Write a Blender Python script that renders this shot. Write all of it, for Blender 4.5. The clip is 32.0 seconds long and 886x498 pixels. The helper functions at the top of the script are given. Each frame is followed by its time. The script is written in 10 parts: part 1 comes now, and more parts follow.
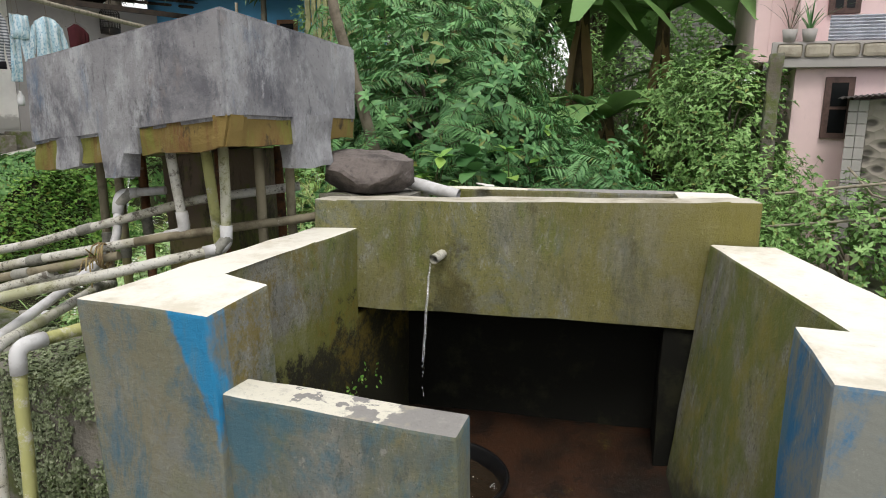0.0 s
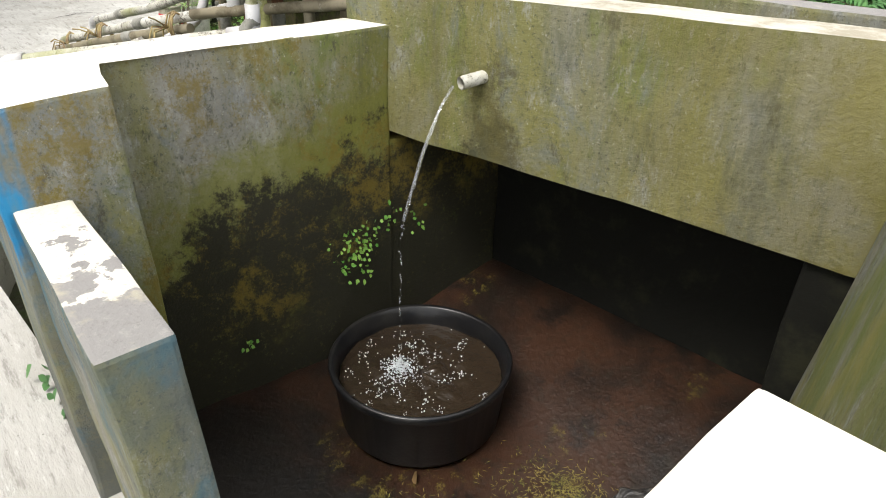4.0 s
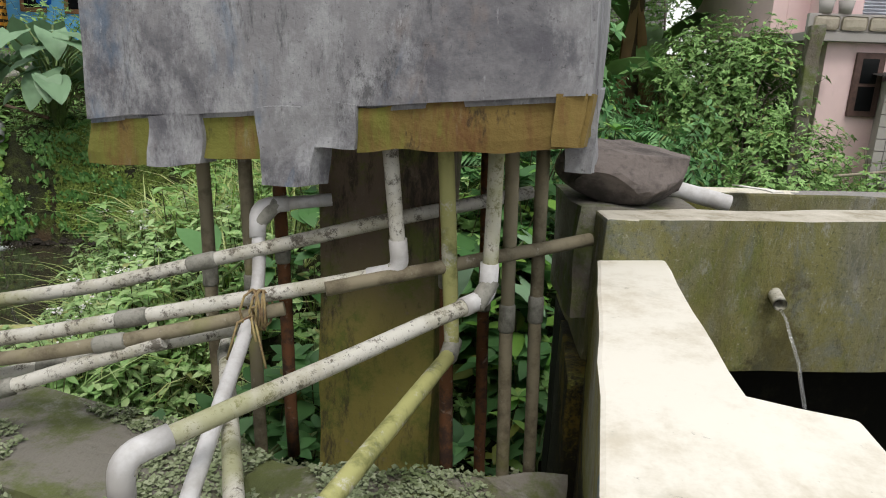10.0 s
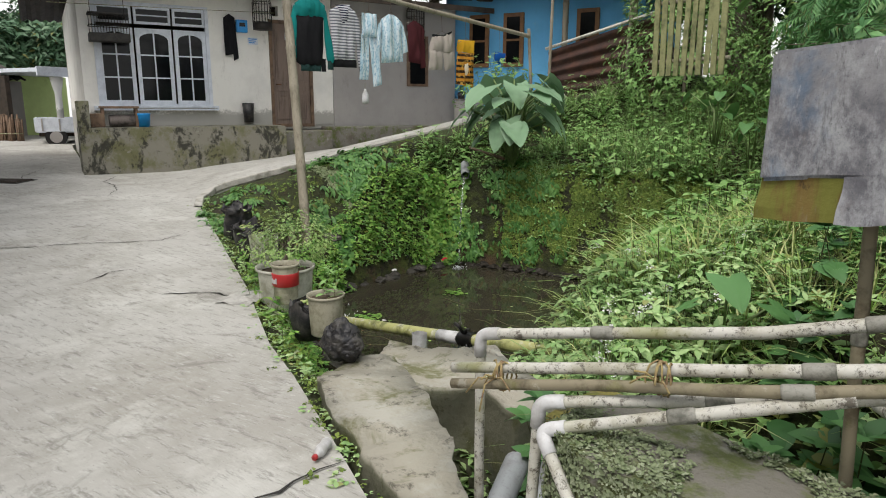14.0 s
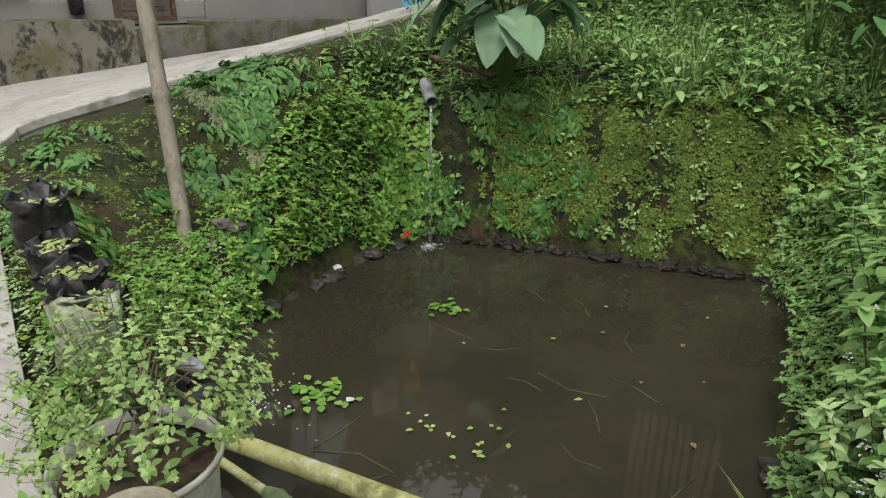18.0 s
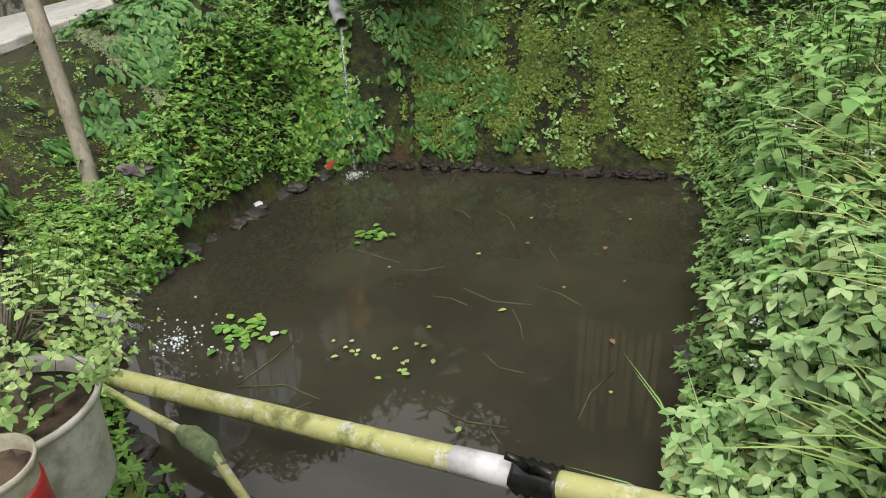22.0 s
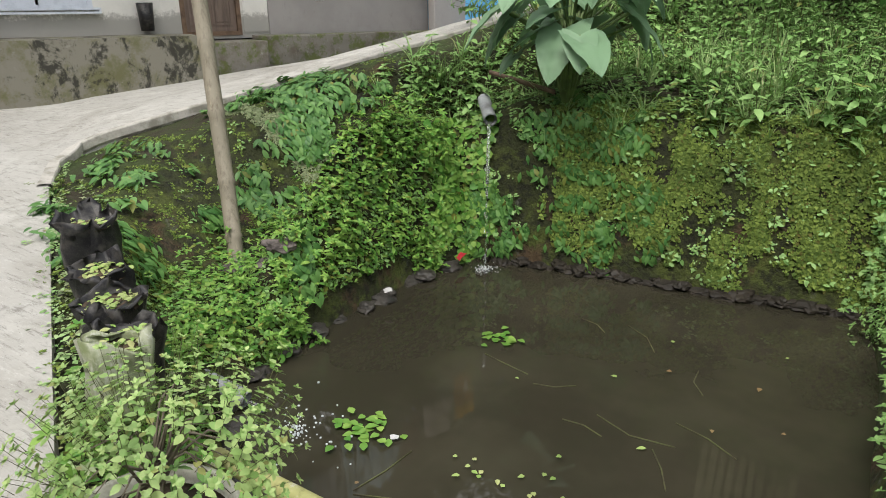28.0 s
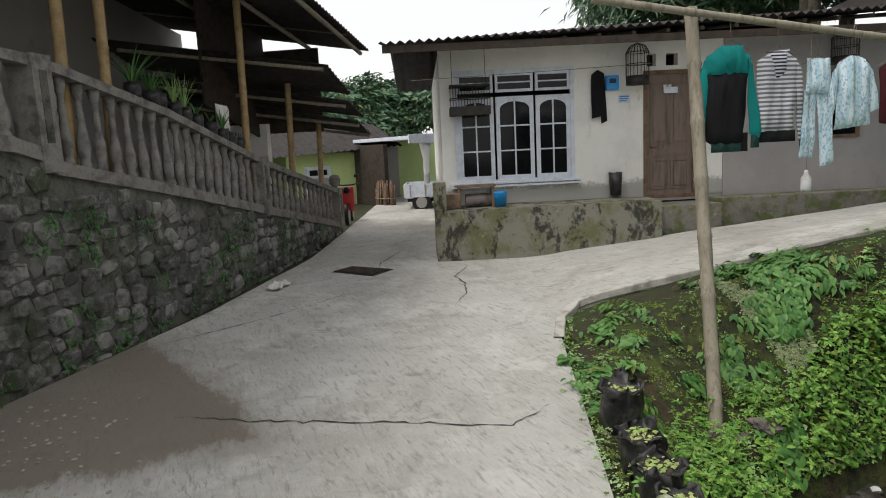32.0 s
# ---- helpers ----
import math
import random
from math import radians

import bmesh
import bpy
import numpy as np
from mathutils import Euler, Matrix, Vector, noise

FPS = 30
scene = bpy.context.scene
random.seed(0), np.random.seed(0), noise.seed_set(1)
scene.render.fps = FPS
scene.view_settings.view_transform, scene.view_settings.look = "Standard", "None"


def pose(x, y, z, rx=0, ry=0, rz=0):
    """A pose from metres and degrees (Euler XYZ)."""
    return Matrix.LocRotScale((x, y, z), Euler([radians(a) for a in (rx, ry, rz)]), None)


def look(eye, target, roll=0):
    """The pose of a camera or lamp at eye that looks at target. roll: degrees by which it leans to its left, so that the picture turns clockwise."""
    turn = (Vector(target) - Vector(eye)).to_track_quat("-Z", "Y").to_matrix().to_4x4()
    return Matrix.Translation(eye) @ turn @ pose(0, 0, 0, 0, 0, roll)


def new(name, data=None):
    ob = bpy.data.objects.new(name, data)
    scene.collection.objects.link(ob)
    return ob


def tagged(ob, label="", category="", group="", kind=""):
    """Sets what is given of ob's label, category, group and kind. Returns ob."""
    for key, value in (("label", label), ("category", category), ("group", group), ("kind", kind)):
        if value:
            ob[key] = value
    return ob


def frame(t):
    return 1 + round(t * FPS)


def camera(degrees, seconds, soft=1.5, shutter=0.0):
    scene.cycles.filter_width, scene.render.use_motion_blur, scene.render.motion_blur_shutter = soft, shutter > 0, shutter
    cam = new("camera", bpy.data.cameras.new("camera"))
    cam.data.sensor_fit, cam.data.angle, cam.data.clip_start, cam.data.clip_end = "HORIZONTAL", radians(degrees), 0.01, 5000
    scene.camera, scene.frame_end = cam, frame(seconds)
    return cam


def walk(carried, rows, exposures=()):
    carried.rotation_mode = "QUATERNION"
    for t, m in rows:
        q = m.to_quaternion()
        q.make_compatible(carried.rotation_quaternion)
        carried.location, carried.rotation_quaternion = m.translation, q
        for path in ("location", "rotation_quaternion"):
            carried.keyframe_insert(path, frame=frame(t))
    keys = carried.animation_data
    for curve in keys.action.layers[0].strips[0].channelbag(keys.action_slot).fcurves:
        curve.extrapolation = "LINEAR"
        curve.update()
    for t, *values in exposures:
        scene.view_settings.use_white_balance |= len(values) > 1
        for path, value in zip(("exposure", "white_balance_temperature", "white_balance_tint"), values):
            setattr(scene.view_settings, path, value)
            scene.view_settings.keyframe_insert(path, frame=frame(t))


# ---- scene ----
cam = camera(67.3, 32.0, 1.0)
PATH = [
    (0, (0.604, -1.269, 1.522), (-0.040, 0.583, 1.128), 0.6),
    (0.5, (0.557, -1.258, 1.486), (0.068, 0.640, 1.085), 0.6),
    (1, (0.547, -1.058, 1.437), (0.106, 0.845, 1.009), 0.7),
    (1.5, (0.623, -0.597, 1.286), (-0.111, 1.206, 0.828), -0.6),
    (2, (0.641, -0.353, 1.282), (-0.316, 1.228, 0.517), 0.7),
    (2.5, (0.729, -0.220, 1.255), (-0.435, 1.114, 0.333), -2.3),
    (3, (0.837, -0.163, 1.297), (-0.394, 1.023, 0.259), -3.5),
    (3.5, (0.934, -0.317, 1.385), (-0.313, 0.884, 0.384), 0.4),
    (5.5, (1.135, 0.004, 1.589), (-0.432, 0.825, 0.656), 0.3),
    (6, (1.127, 0.009, 1.592), (-0.408, 0.773, 0.562), 0.1),
    (6.5, (1.119, -0.029, 1.594), (-0.351, 0.744, 0.479), 1.5),
    (7, (1.069, -0.161, 1.571), (-0.245, 0.810, 0.417), 6.4),
    (7.5, (1.004, -0.331, 1.566), (-0.159, 0.820, 0.415), 8.4),
    (8, (0.694, -0.441, 1.559), (-0.271, 0.904, 0.436), 8.2),
    (8.5, (0.300, -0.560, 1.574), (-0.573, 0.910, 0.538), 4.7),
    (9, (-0.191, -0.693, 1.502), (-0.831, 1.045, 0.745), 4.0),
    (9.5, (-0.497, -0.710, 1.466), (-0.885, 1.165, 0.888), 3.9),
    (10, (-0.745, -0.812, 1.536), (-0.965, 1.112, 1.035), 2.5),
    (10.5, (-0.854, -1.047, 1.518), (-1.049, 0.899, 1.100), 1.2),
    (11, (-0.924, -1.164, 1.551), (-1.085, 0.787, 1.142), 0.9),
    (11.5, (-0.984, -1.198, 1.570), (-1.152, 0.751, 1.155), 0.9),
    (12, (-1.037, -1.188, 1.575), (-1.316, 0.748, 1.157), 0.9),
    (12.5, (-1.099, -1.243, 1.572), (-1.577, 0.654, 1.160), 1.2),
    (13, (-1.149, -1.275, 1.566), (-1.823, 0.565, 1.167), 2.3),
    (13.5, (-1.251, -1.238, 1.555), (-2.143, 0.505, 1.147), 2.3),
    (14, (-1.378, -1.168, 1.580), (-2.583, 0.372, 1.157), 0.3),
    (14.5, (-1.659, -1.050, 1.580), (-3.124, 0.250, 1.173), 0.9),
    (16.5, (-3.347, 0.212, 1.584), (-4.495, 1.731, 0.970), 2.2),
    (17, (-3.592, 0.536, 1.550), (-4.475, 2.202, 0.884), 1.9),
    (17.5, (-3.905, 1.003, 1.530), (-4.692, 2.710, 0.847), 1.7),
    (18, (-3.987, 1.087, 1.544), (-4.861, 2.737, 0.825), 0.5),
    (18.5, (-3.969, 1.119, 1.525), (-4.877, 2.731, 0.764), -0.3),
    (19, (-3.993, 1.108, 1.558), (-4.888, 2.702, 0.748), -0.5),
    (19.5, (-3.948, 1.135, 1.517), (-4.844, 2.718, 0.686), -0.6),
    (20, (-3.896, 1.145, 1.477), (-4.765, 2.735, 0.630), -1.0),
    (20.5, (-3.887, 1.147, 1.481), (-4.712, 2.753, 0.621), -1.0),
    (21, (-3.867, 1.163, 1.483), (-4.663, 2.777, 0.610), -1.3),
    (21.5, (-3.819, 1.195, 1.456), (-4.589, 2.814, 0.569), -2.3),
    (22, (-3.786, 1.214, 1.457), (-4.510, 2.842, 0.548), -3.3),
    (22.5, (-3.781, 1.227, 1.455), (-4.476, 2.857, 0.529), -3.9),
    (23, (-3.771, 1.237, 1.454), (-4.444, 2.868, 0.513), -4.4),
    (23.5, (-3.774, 1.255, 1.470), (-4.410, 2.893, 0.516), -4.9),
    (24, (-3.793, 1.272, 1.464), (-4.382, 2.929, 0.510), -5.1),
    (24.5, (-3.849, 1.317, 1.406), (-4.416, 2.983, 0.455), -4.3),
    (26.5, (-4.009, 1.374, 1.377), (-4.824, 2.947, 0.447), -1.1),
    (27, (-4.032, 1.361, 1.428), (-4.935, 2.918, 0.556), -0.8),
    (27.5, (-4.071, 1.346, 1.483), (-5.041, 2.909, 0.696), -0.4),
    (28, (-4.082, 1.327, 1.564), (-5.114, 2.895, 0.873), -0.2),
    (28.5, (-4.090, 1.260, 1.660), (-5.214, 2.800, 1.056), -0.8),
    (29, (-4.068, 1.193, 1.739), (-5.295, 2.678, 1.203), -1.7),
    (29.5, (-4.078, 1.086, 1.804), (-5.416, 2.488, 1.310), -2.7),
    (30, (-4.096, 0.958, 1.874), (-5.578, 2.220, 1.415), -3.6),
    (30.5, (-4.062, 0.795, 1.966), (-5.677, 1.898, 1.544), -4.0),
    (31, (-3.982, 0.618, 2.085), (-5.701, 1.569, 1.710), -3.5),
    (31.5, (-3.977, 0.401, 2.119), (-5.763, 1.241, 1.796), -2.7),
    (32, (-3.921, 0.265, 2.222), (-5.745, 1.026, 1.919), -2.8),
]
walk(cam, [(t, look(eye, target, roll)) for t, eye, target, roll in PATH],
     ((0, 0.3), (1.8, 0.2), (2.6, 1.1), (3.5, 1.3), (4.3, 0.7), (5.5, 0.25), (6.5, -0.1), (7.5, 0.08), (9, 0.5), (10, 0.17), (12, 0.27), (14, 0.3), (17, 0.28), (19, 0.45), (22, 0.65), (24, 0.82), (27, 0.75), (28.5, 0.5), (30, 0.34), (32, 0.13)))

# ---- light: an overcast, bright sky with a weak, soft sun ----
world = bpy.data.worlds.new("sky")
scene.world = world
world.use_nodes = True
wt = world.node_tree
sky = wt.nodes.new("ShaderNodeTexSky")
sky.sky_type = "NISHITA"
sky.sun_disc = False
sky.sun_elevation, sky.sun_rotation = radians(58), radians(200)
sky.air_density, sky.dust_density, sky.ozone_density = 1.0, 4.0, 1.0
soft_mix = wt.nodes.new("ShaderNodeMix")
soft_mix.data_type = "RGBA"
soft_mix.inputs[0].default_value = 0.72
soft_mix.inputs[7].default_value = (9.1, 9.0, 8.8, 1)
wt.links.new(sky.outputs[0], soft_mix.inputs[6])
wt.links.new(soft_mix.outputs[2], wt.nodes["Background"].inputs[0])
wt.nodes["Background"].inputs[1].default_value = 0.125
sun = new("sun", bpy.data.lights.new("sun", "SUN"))
sun.data.energy, sun.data.angle, sun.data.color = 1.45, radians(18), (1, 0.96, 0.9)
sun.matrix_world = look((2, -8, 14), (0, 0, 0))


# ---- materials ----
class Mat:
    """A small builder of procedural node materials: colours laid over each other by masks."""

    def __init__(self, name, base, rough=0.8, metal=0.0, spec=0.4):
        self.m = bpy.data.materials.new(name)
        self.m.use_nodes = True
        self.t = self.m.node_tree
        self.b = self.t.nodes["Principled BSDF"]
        self.b.inputs["Roughness"].default_value = rough
        self.b.inputs["Metallic"].default_value = metal
        self.b.inputs["Specular IOR Level"].default_value = spec
        geo = self.t.nodes.new("ShaderNodeNewGeometry")
        self.pos, self.normal, self.island = geo.outputs["Position"], geo.outputs["Normal"], geo.outputs["Random Per Island"]
        self.local = self.t.nodes.new("ShaderNodeTexCoord").outputs["Object"]
        self.rand = self.t.nodes.new("ShaderNodeObjectInfo").outputs["Random"]
        rgb = self.t.nodes.new("ShaderNodeRGB")
        rgb.outputs[0].default_value = (*base, 1)
        self.c = rgb.outputs[0]
        self.bumped = None

    def put(self, socket, value):
        if isinstance(value, (int, float)):
            socket.default_value = value
        else:
            self.t.links.new(value, socket)

    def noise(self, scale=4.0, detail=5.0, rough=0.6, stretch=(1, 1, 1), local=False, warp=0.0):
        m = self.t.nodes.new("ShaderNodeMapping")
        m.inputs["Scale"].default_value = stretch
        self.t.links.new(self.local if local else self.pos, m.inputs[0])
        n = self.t.nodes.new("ShaderNodeTexNoise")
        n.inputs["Scale"].default_value, n.inputs["Detail"].default_value, n.inputs["Roughness"].default_value = scale, detail, rough
        n.inputs["Distortion"].default_value = warp
        self.t.links.new(m.outputs[0], n.inputs["Vector"])
        return n.outputs["Fac"]

    def voronoi(self, scale=10.0, feature="F1", stretch=(1, 1, 1), out="Distance", local=False):
        m = self.t.nodes.new("ShaderNodeMapping")
        m.inputs["Scale"].default_value = stretch
        self.t.links.new(self.local if local else self.pos, m.inputs[0])
        v = self.t.nodes.new("ShaderNodeTexVoronoi")
        v.feature = feature
        v.inputs["Scale"].default_value = scale
        self.t.links.new(m.outputs[0], v.inputs["Vector"])
        return v.outputs[out]

    def ramp(self, value, low, high):
        r = self.t.nodes.new("ShaderNodeMapRange")
        r.interpolation_type = "SMOOTHSTEP"
        r.inputs[1].default_value, r.inputs[2].default_value = low, high
        self.put(r.inputs[0], value)
        return r.outputs[0]

    def math(self, op, a, b=0.0):
        n = self.t.nodes.new("ShaderNodeMath")
        n.operation = op
        self.put(n.inputs[0], a)
        self.put(n.inputs[1], b)
        return n.outputs[0]

    def axis(self, which="z", local=False):
        s = self.t.nodes.new("ShaderNodeSeparateXYZ")
        self.t.links.new(self.local if local else self.pos, s.inputs[0])
        return s.outputs["xyz".index(which)]

    def up(self):
        s = self.t.nodes.new("ShaderNodeSeparateXYZ")
        self.t.links.new(self.normal, s.inputs[0])
        return s.outputs[2]

    def over(self, colour, mask, amount=1.0, kind="MIX"):
        m = self.t.nodes.new("ShaderNodeMix")
        m.data_type, m.blend_type = "RGBA", kind
        self.put(m.inputs[0], self.math("MULTIPLY", mask, amount) if amount != 1.0 else mask)
        self.t.links.new(self.c, m.inputs[6])
        if isinstance(colour, tuple):
            m.inputs[7].default_value = (*colour, 1)
        else:
            self.t.links.new(colour, m.inputs[7])
        self.c = m.outputs[2]
        return self

    def bump(self, height, strength=0.3, distance=0.01):
        b = self.t.nodes.new("ShaderNodeBump")
        b.inputs["Strength"].default_value, b.inputs["Distance"].default_value = strength, distance
        self.put(b.inputs["Height"], height)
        if self.bumped is not None:
            self.t.links.new(self.bumped, b.inputs["Normal"])
        self.bumped = b.outputs[0]
        return self

    def rough(self, value):
        self.put(self.b.inputs["Roughness"], value)
        return self

    def done(self):
        self.t.links.new(self.c, self.b.inputs["Base Color"])
        if self.bumped is not None:
            self.t.links.new(self.bumped, self.b.inputs["Normal"])
        return self.m


def plain(name, base, dark, rough=0.7, scale=6.0, bump=0.15, metal=0.0, spec=0.4, local=False):
    k = Mat(name, base, rough, metal, spec)
    k.over(dark, k.ramp(k.noise(scale, 6, 0.65, local=local), 0.42, 0.68))
    k.over(dark, k.ramp(k.noise(scale * 7, 4, local=local), 0.5, 0.75), 0.5)
    k.bump(k.noise(scale * 9, 5, local=local), bump, 0.004)
    return k.done()


def basin_concrete():
    """Weathered render: grey with streaks, ochre and green algae, old black wet stains, worn grain."""
    k = Mat("weathered_basin_render", (0.24, 0.235, 0.20), 0.88)
    k.over((0.15, 0.15, 0.13), k.ramp(k.noise(2.3, 7, 0.72, (1, 1, 0.6)), 0.4, 0.66), 0.85)
    k.over((0.40, 0.40, 0.36), k.ramp(k.noise(9, 6, 0.72, (1, 1, 0.3)), 0.5, 0.72), 0.7)
    k.over((0.19, 0.185, 0.05), k.ramp(k.noise(1.9, 6, 0.7, (1, 1, 0.55), warp=0.5), 0.38, 0.60), 0.85)
    k.over((0.12, 0.15, 0.03), k.ramp(k.noise(3.4, 6, 0.72, (1.3, 1.3, 0.6)), 0.50, 0.66), 0.85)
    k.over((0.25, 0.20, 0.05), k.ramp(k.noise(4.6, 6, 0.72, (1, 1, 0.8)), 0.58, 0.70), 0.6)
    k.over((0.075, 0.075, 0.065), k.ramp(k.noise(7, 6, 0.75, (1, 1, 0.14)), 0.55, 0.72), 0.7)
    k.over((0.16, 0.18, 0.19), k.ramp(k.noise(2.8, 7, 0.75, (1, 1, 0.7), warp=0.6), 0.52, 0.66), 0.8)
    k.over((0.35, 0.36, 0.35), k.ramp(k.noise(17, 8, 0.8, (1, 1, 0.45)), 0.54, 0.68), 0.65)
    k.over((0.055, 0.055, 0.04), k.ramp(k.noise(21, 8, 0.82, (1, 1, 0.5)), 0.54, 0.66), 0.75)
    k.over((0.05, 0.05, 0.04), k.ramp(k.noise(90, 5, 0.8), 0.54, 0.66), 0.7)
    k.over((0.45, 0.44, 0.37), k.ramp(k.noise(75, 5, 0.8), 0.58, 0.68), 0.6)
    k.bump(k.noise(85, 7, 0.75), 0.8, 0.005)
    k.bump(k.noise(14, 7, 0.7), 0.5, 0.012)
    return k


k = basin_concrete()
off = k.math("ABSOLUTE", k.math("ADD", k.axis("x"), k.math("ADD", -0.09, k.math("MULTIPLY", k.noise(10, 8, 0.8), 0.36))))
off = k.math("ADD", off, k.math("MULTIPLY", k.math("SUBTRACT", k.axis("z"), 0.81), 0.28))
k.over((0.022, 0.02, 0.012), k.ramp(off, 0.12, 0.05), 0.85)
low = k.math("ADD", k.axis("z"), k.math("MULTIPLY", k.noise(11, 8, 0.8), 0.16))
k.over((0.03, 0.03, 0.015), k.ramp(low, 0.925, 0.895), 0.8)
k.over((0.20, 0.18, 0.03), k.ramp(k.math("ADD", k.axis("x"), k.math("MULTIPLY", k.noise(3, 7, 0.75), 0.8)), 0.92, 1.1), 0.6)
k.over((0.17, 0.15, 0.035), k.ramp(k.noise(1.3, 6, 0.72, warp=0.4), 0.40, 0.62), 0.55)
k.over((0.07, 0.075, 0.05), k.ramp(k.noise(5, 7, 0.78, (1, 1, 0.25)), 0.50, 0.66), 0.5)
mat_back_wall = k.done()

k = basin_concrete()
# near-black low down and towards the rear, with a ragged olive margin
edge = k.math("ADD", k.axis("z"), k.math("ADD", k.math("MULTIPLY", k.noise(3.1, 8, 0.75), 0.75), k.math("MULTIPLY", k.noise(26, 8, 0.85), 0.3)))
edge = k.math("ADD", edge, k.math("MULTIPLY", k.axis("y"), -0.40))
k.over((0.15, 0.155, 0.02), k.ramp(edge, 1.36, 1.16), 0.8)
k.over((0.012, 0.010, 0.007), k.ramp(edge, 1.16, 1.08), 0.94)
k.over((0.07, 0.08, 0.015), k.math("MULTIPLY", k.ramp(k.noise(2.2, 5, 0.7), 0.54, 0.64), k.ramp(k.noise(48, 8, 0.85), 0.50, 0.60)), 0.6)
k.over((0.17, 0.125, 0.015), k.math("MULTIPLY", k.ramp(k.noise(3.0, 8, 0.85), 0.49, 0.60), k.ramp(edge, 0.7, 0.9)), 0.75)
k.over((0.075, 0.07, 0.012), k.math("MULTIPLY", k.ramp(k.noise(8, 8, 0.85), 0.54, 0.64), k.ramp(edge, 0.62, 0.85)), 0.5)
k.over((0.13, 0.12, 0.03), k.math("MULTIPLY", k.ramp(k.noise(65, 6, 0.85), 0.55, 0.65), k.ramp(k.noise(3.3, 5, 0.7), 0.42, 0.58)), 0.6)
front = k.ramp(k.math("ADD", k.axis("y"), k.math("MULTIPLY", k.noise(30, 3), 0.01)), -0.125, -0.135)
bare = k.math("ADD", k.axis("x"), k.math("MULTIPLY", k.noise(2.5, 6, 0.7, (1, 1, 0.5)), 0.3))
k.over((0.19, 0.20, 0.18), front, 0.6)
k.over((0.025, 0.115, 0.19), k.math("MULTIPLY", front, k.ramp(k.noise(3.1, 7, 0.75, (1, 1, 0.5), warp=0.4), 0.48, 0.62)), 0.7)
k.over((0.012, 0.22, 0.45), k.math("MULTIPLY", front, k.math("MULTIPLY", k.math("MULTIPLY", k.ramp(k.math("ADD", bare, k.math("MULTIPLY", k.math("SUBTRACT", k.axis("z"), 1.12), 0.32)), -0.225, -0.205), k.ramp(bare, -0.10, -0.13)), k.ramp(k.math("ADD", k.axis("z"), k.math("MULTIPLY", k.noise(9, 6, 0.75), 0.5)), 0.95, 1.02))), 0.95)
k.over((0.20, 0.19, 0.06), k.math("MULTIPLY", front, k.ramp(k.noise(4, 6, 0.7, (1.6, 1.6, 0.3)), 0.55, 0.7)), 0.6)
mat_inner_wall = k.done()

# near-black with faint olive mottling, for the recess walls
k = Mat("black_recess_wall", (0.009, 0.009, 0.007), 0.8, 0.0, 0.15)
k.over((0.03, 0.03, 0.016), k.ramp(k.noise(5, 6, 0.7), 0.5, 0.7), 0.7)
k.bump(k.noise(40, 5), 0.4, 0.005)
mat_recess = k.done()

k = Mat("old_blue_painted_render", (0.21, 0.22, 0.20), 0.85)
k.over((0.008, 0.15, 0.33), k.ramp(k.noise(2.1, 8, 0.75, (1, 1, 0.7), warp=0.4), 0.42, 0.56), 0.9)
k.over((0.10, 0.19, 0.22), k.ramp(k.noise(6, 6, 0.72, (1.3, 1.3, 0.3)), 0.52, 0.68), 0.7)
k.over((0.22, 0.22, 0.15), k.ramp(k.noise(3.6, 6, 0.72, (1.6, 1.6, 0.35)), 0.54, 0.68), 0.75)
k.over((0.06, 0.07, 0.07), k.ramp(k.noise(5, 6, 0.75, (1.3, 1.3, 0.2)), 0.57, 0.72), 0.7)
k.over((0.40, 0.41, 0.38), k.ramp(k.noise(34, 4, 0.72, (1, 1, 0.5)), 0.64, 0.72), 0.6)
k.bump(k.noise(60, 6), 0.45, 0.004)
mat_blue = k.done()

k = basin_concrete()
k.over((0.13, 0.155, 0.03), k.ramp(k.noise(2.2, 6, 0.72, (1.2, 1.2, 0.5), warp=0.4), 0.42, 0.58), 0.85)
k.over((0.22, 0.20, 0.045), k.ramp(k.noise(4.2, 6, 0.72, (1, 1, 0.6)), 0.52, 0.64), 0.7)
# colour falls to near-black towards the foot, along an uneven line
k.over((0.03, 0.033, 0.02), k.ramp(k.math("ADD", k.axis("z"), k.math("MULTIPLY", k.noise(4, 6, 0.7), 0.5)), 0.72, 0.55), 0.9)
mat_right_wall = k.done()

k = basin_concrete()
k.over((0.10, 0.125, 0.12), k.ramp(k.noise(2.4, 5, 0.65), 0.4, 0.6), 0.7)
k.over((0.045, 0.14, 0.20), k.ramp(k.noise(3.2, 6, 0.7, (1, 1, 0.7), warp=0.3), 0.47, 0.60), 0.75)
k.over((0.30, 0.30, 0.27), k.ramp(k.noise(13, 5, 0.7), 0.64, 0.70), 0.7)
mat_low_wall = k.done()

k = Mat("white_painted_wall_top", (0.76, 0.735, 0.66), 0.8)
k.over((0.52, 0.47, 0.37), k.ramp(k.noise(2.6, 7, 0.75), 0.46, 0.66), 0.75)
k.over((0.5, 0.48, 0.4), k.ramp(k.noise(7, 7, 0.7), 0.55, 0.72), 0.5)
k.over((0.2, 0.19, 0.16), k.ramp(k.noise(28, 6, 0.75), 0.64, 0.74), 0.7)
k.bump(k.noise(40, 6), 0.35, 0.004)
mat_white_top = k.done()

k = Mat("pale_wall_edge", (0.50, 0.47, 0.40), 0.8)
k.over((0.27, 0.24, 0.17), k.ramp(k.noise(8, 7, 0.7), 0.45, 0.65), 0.8)
k.over((0.66, 0.62, 0.55), k.ramp(k.noise(20, 6, 0.7), 0.55, 0.7), 0.6)
k.bump(k.noise(45, 6), 0.4, 0.004)
mat_white_edge = k.done()

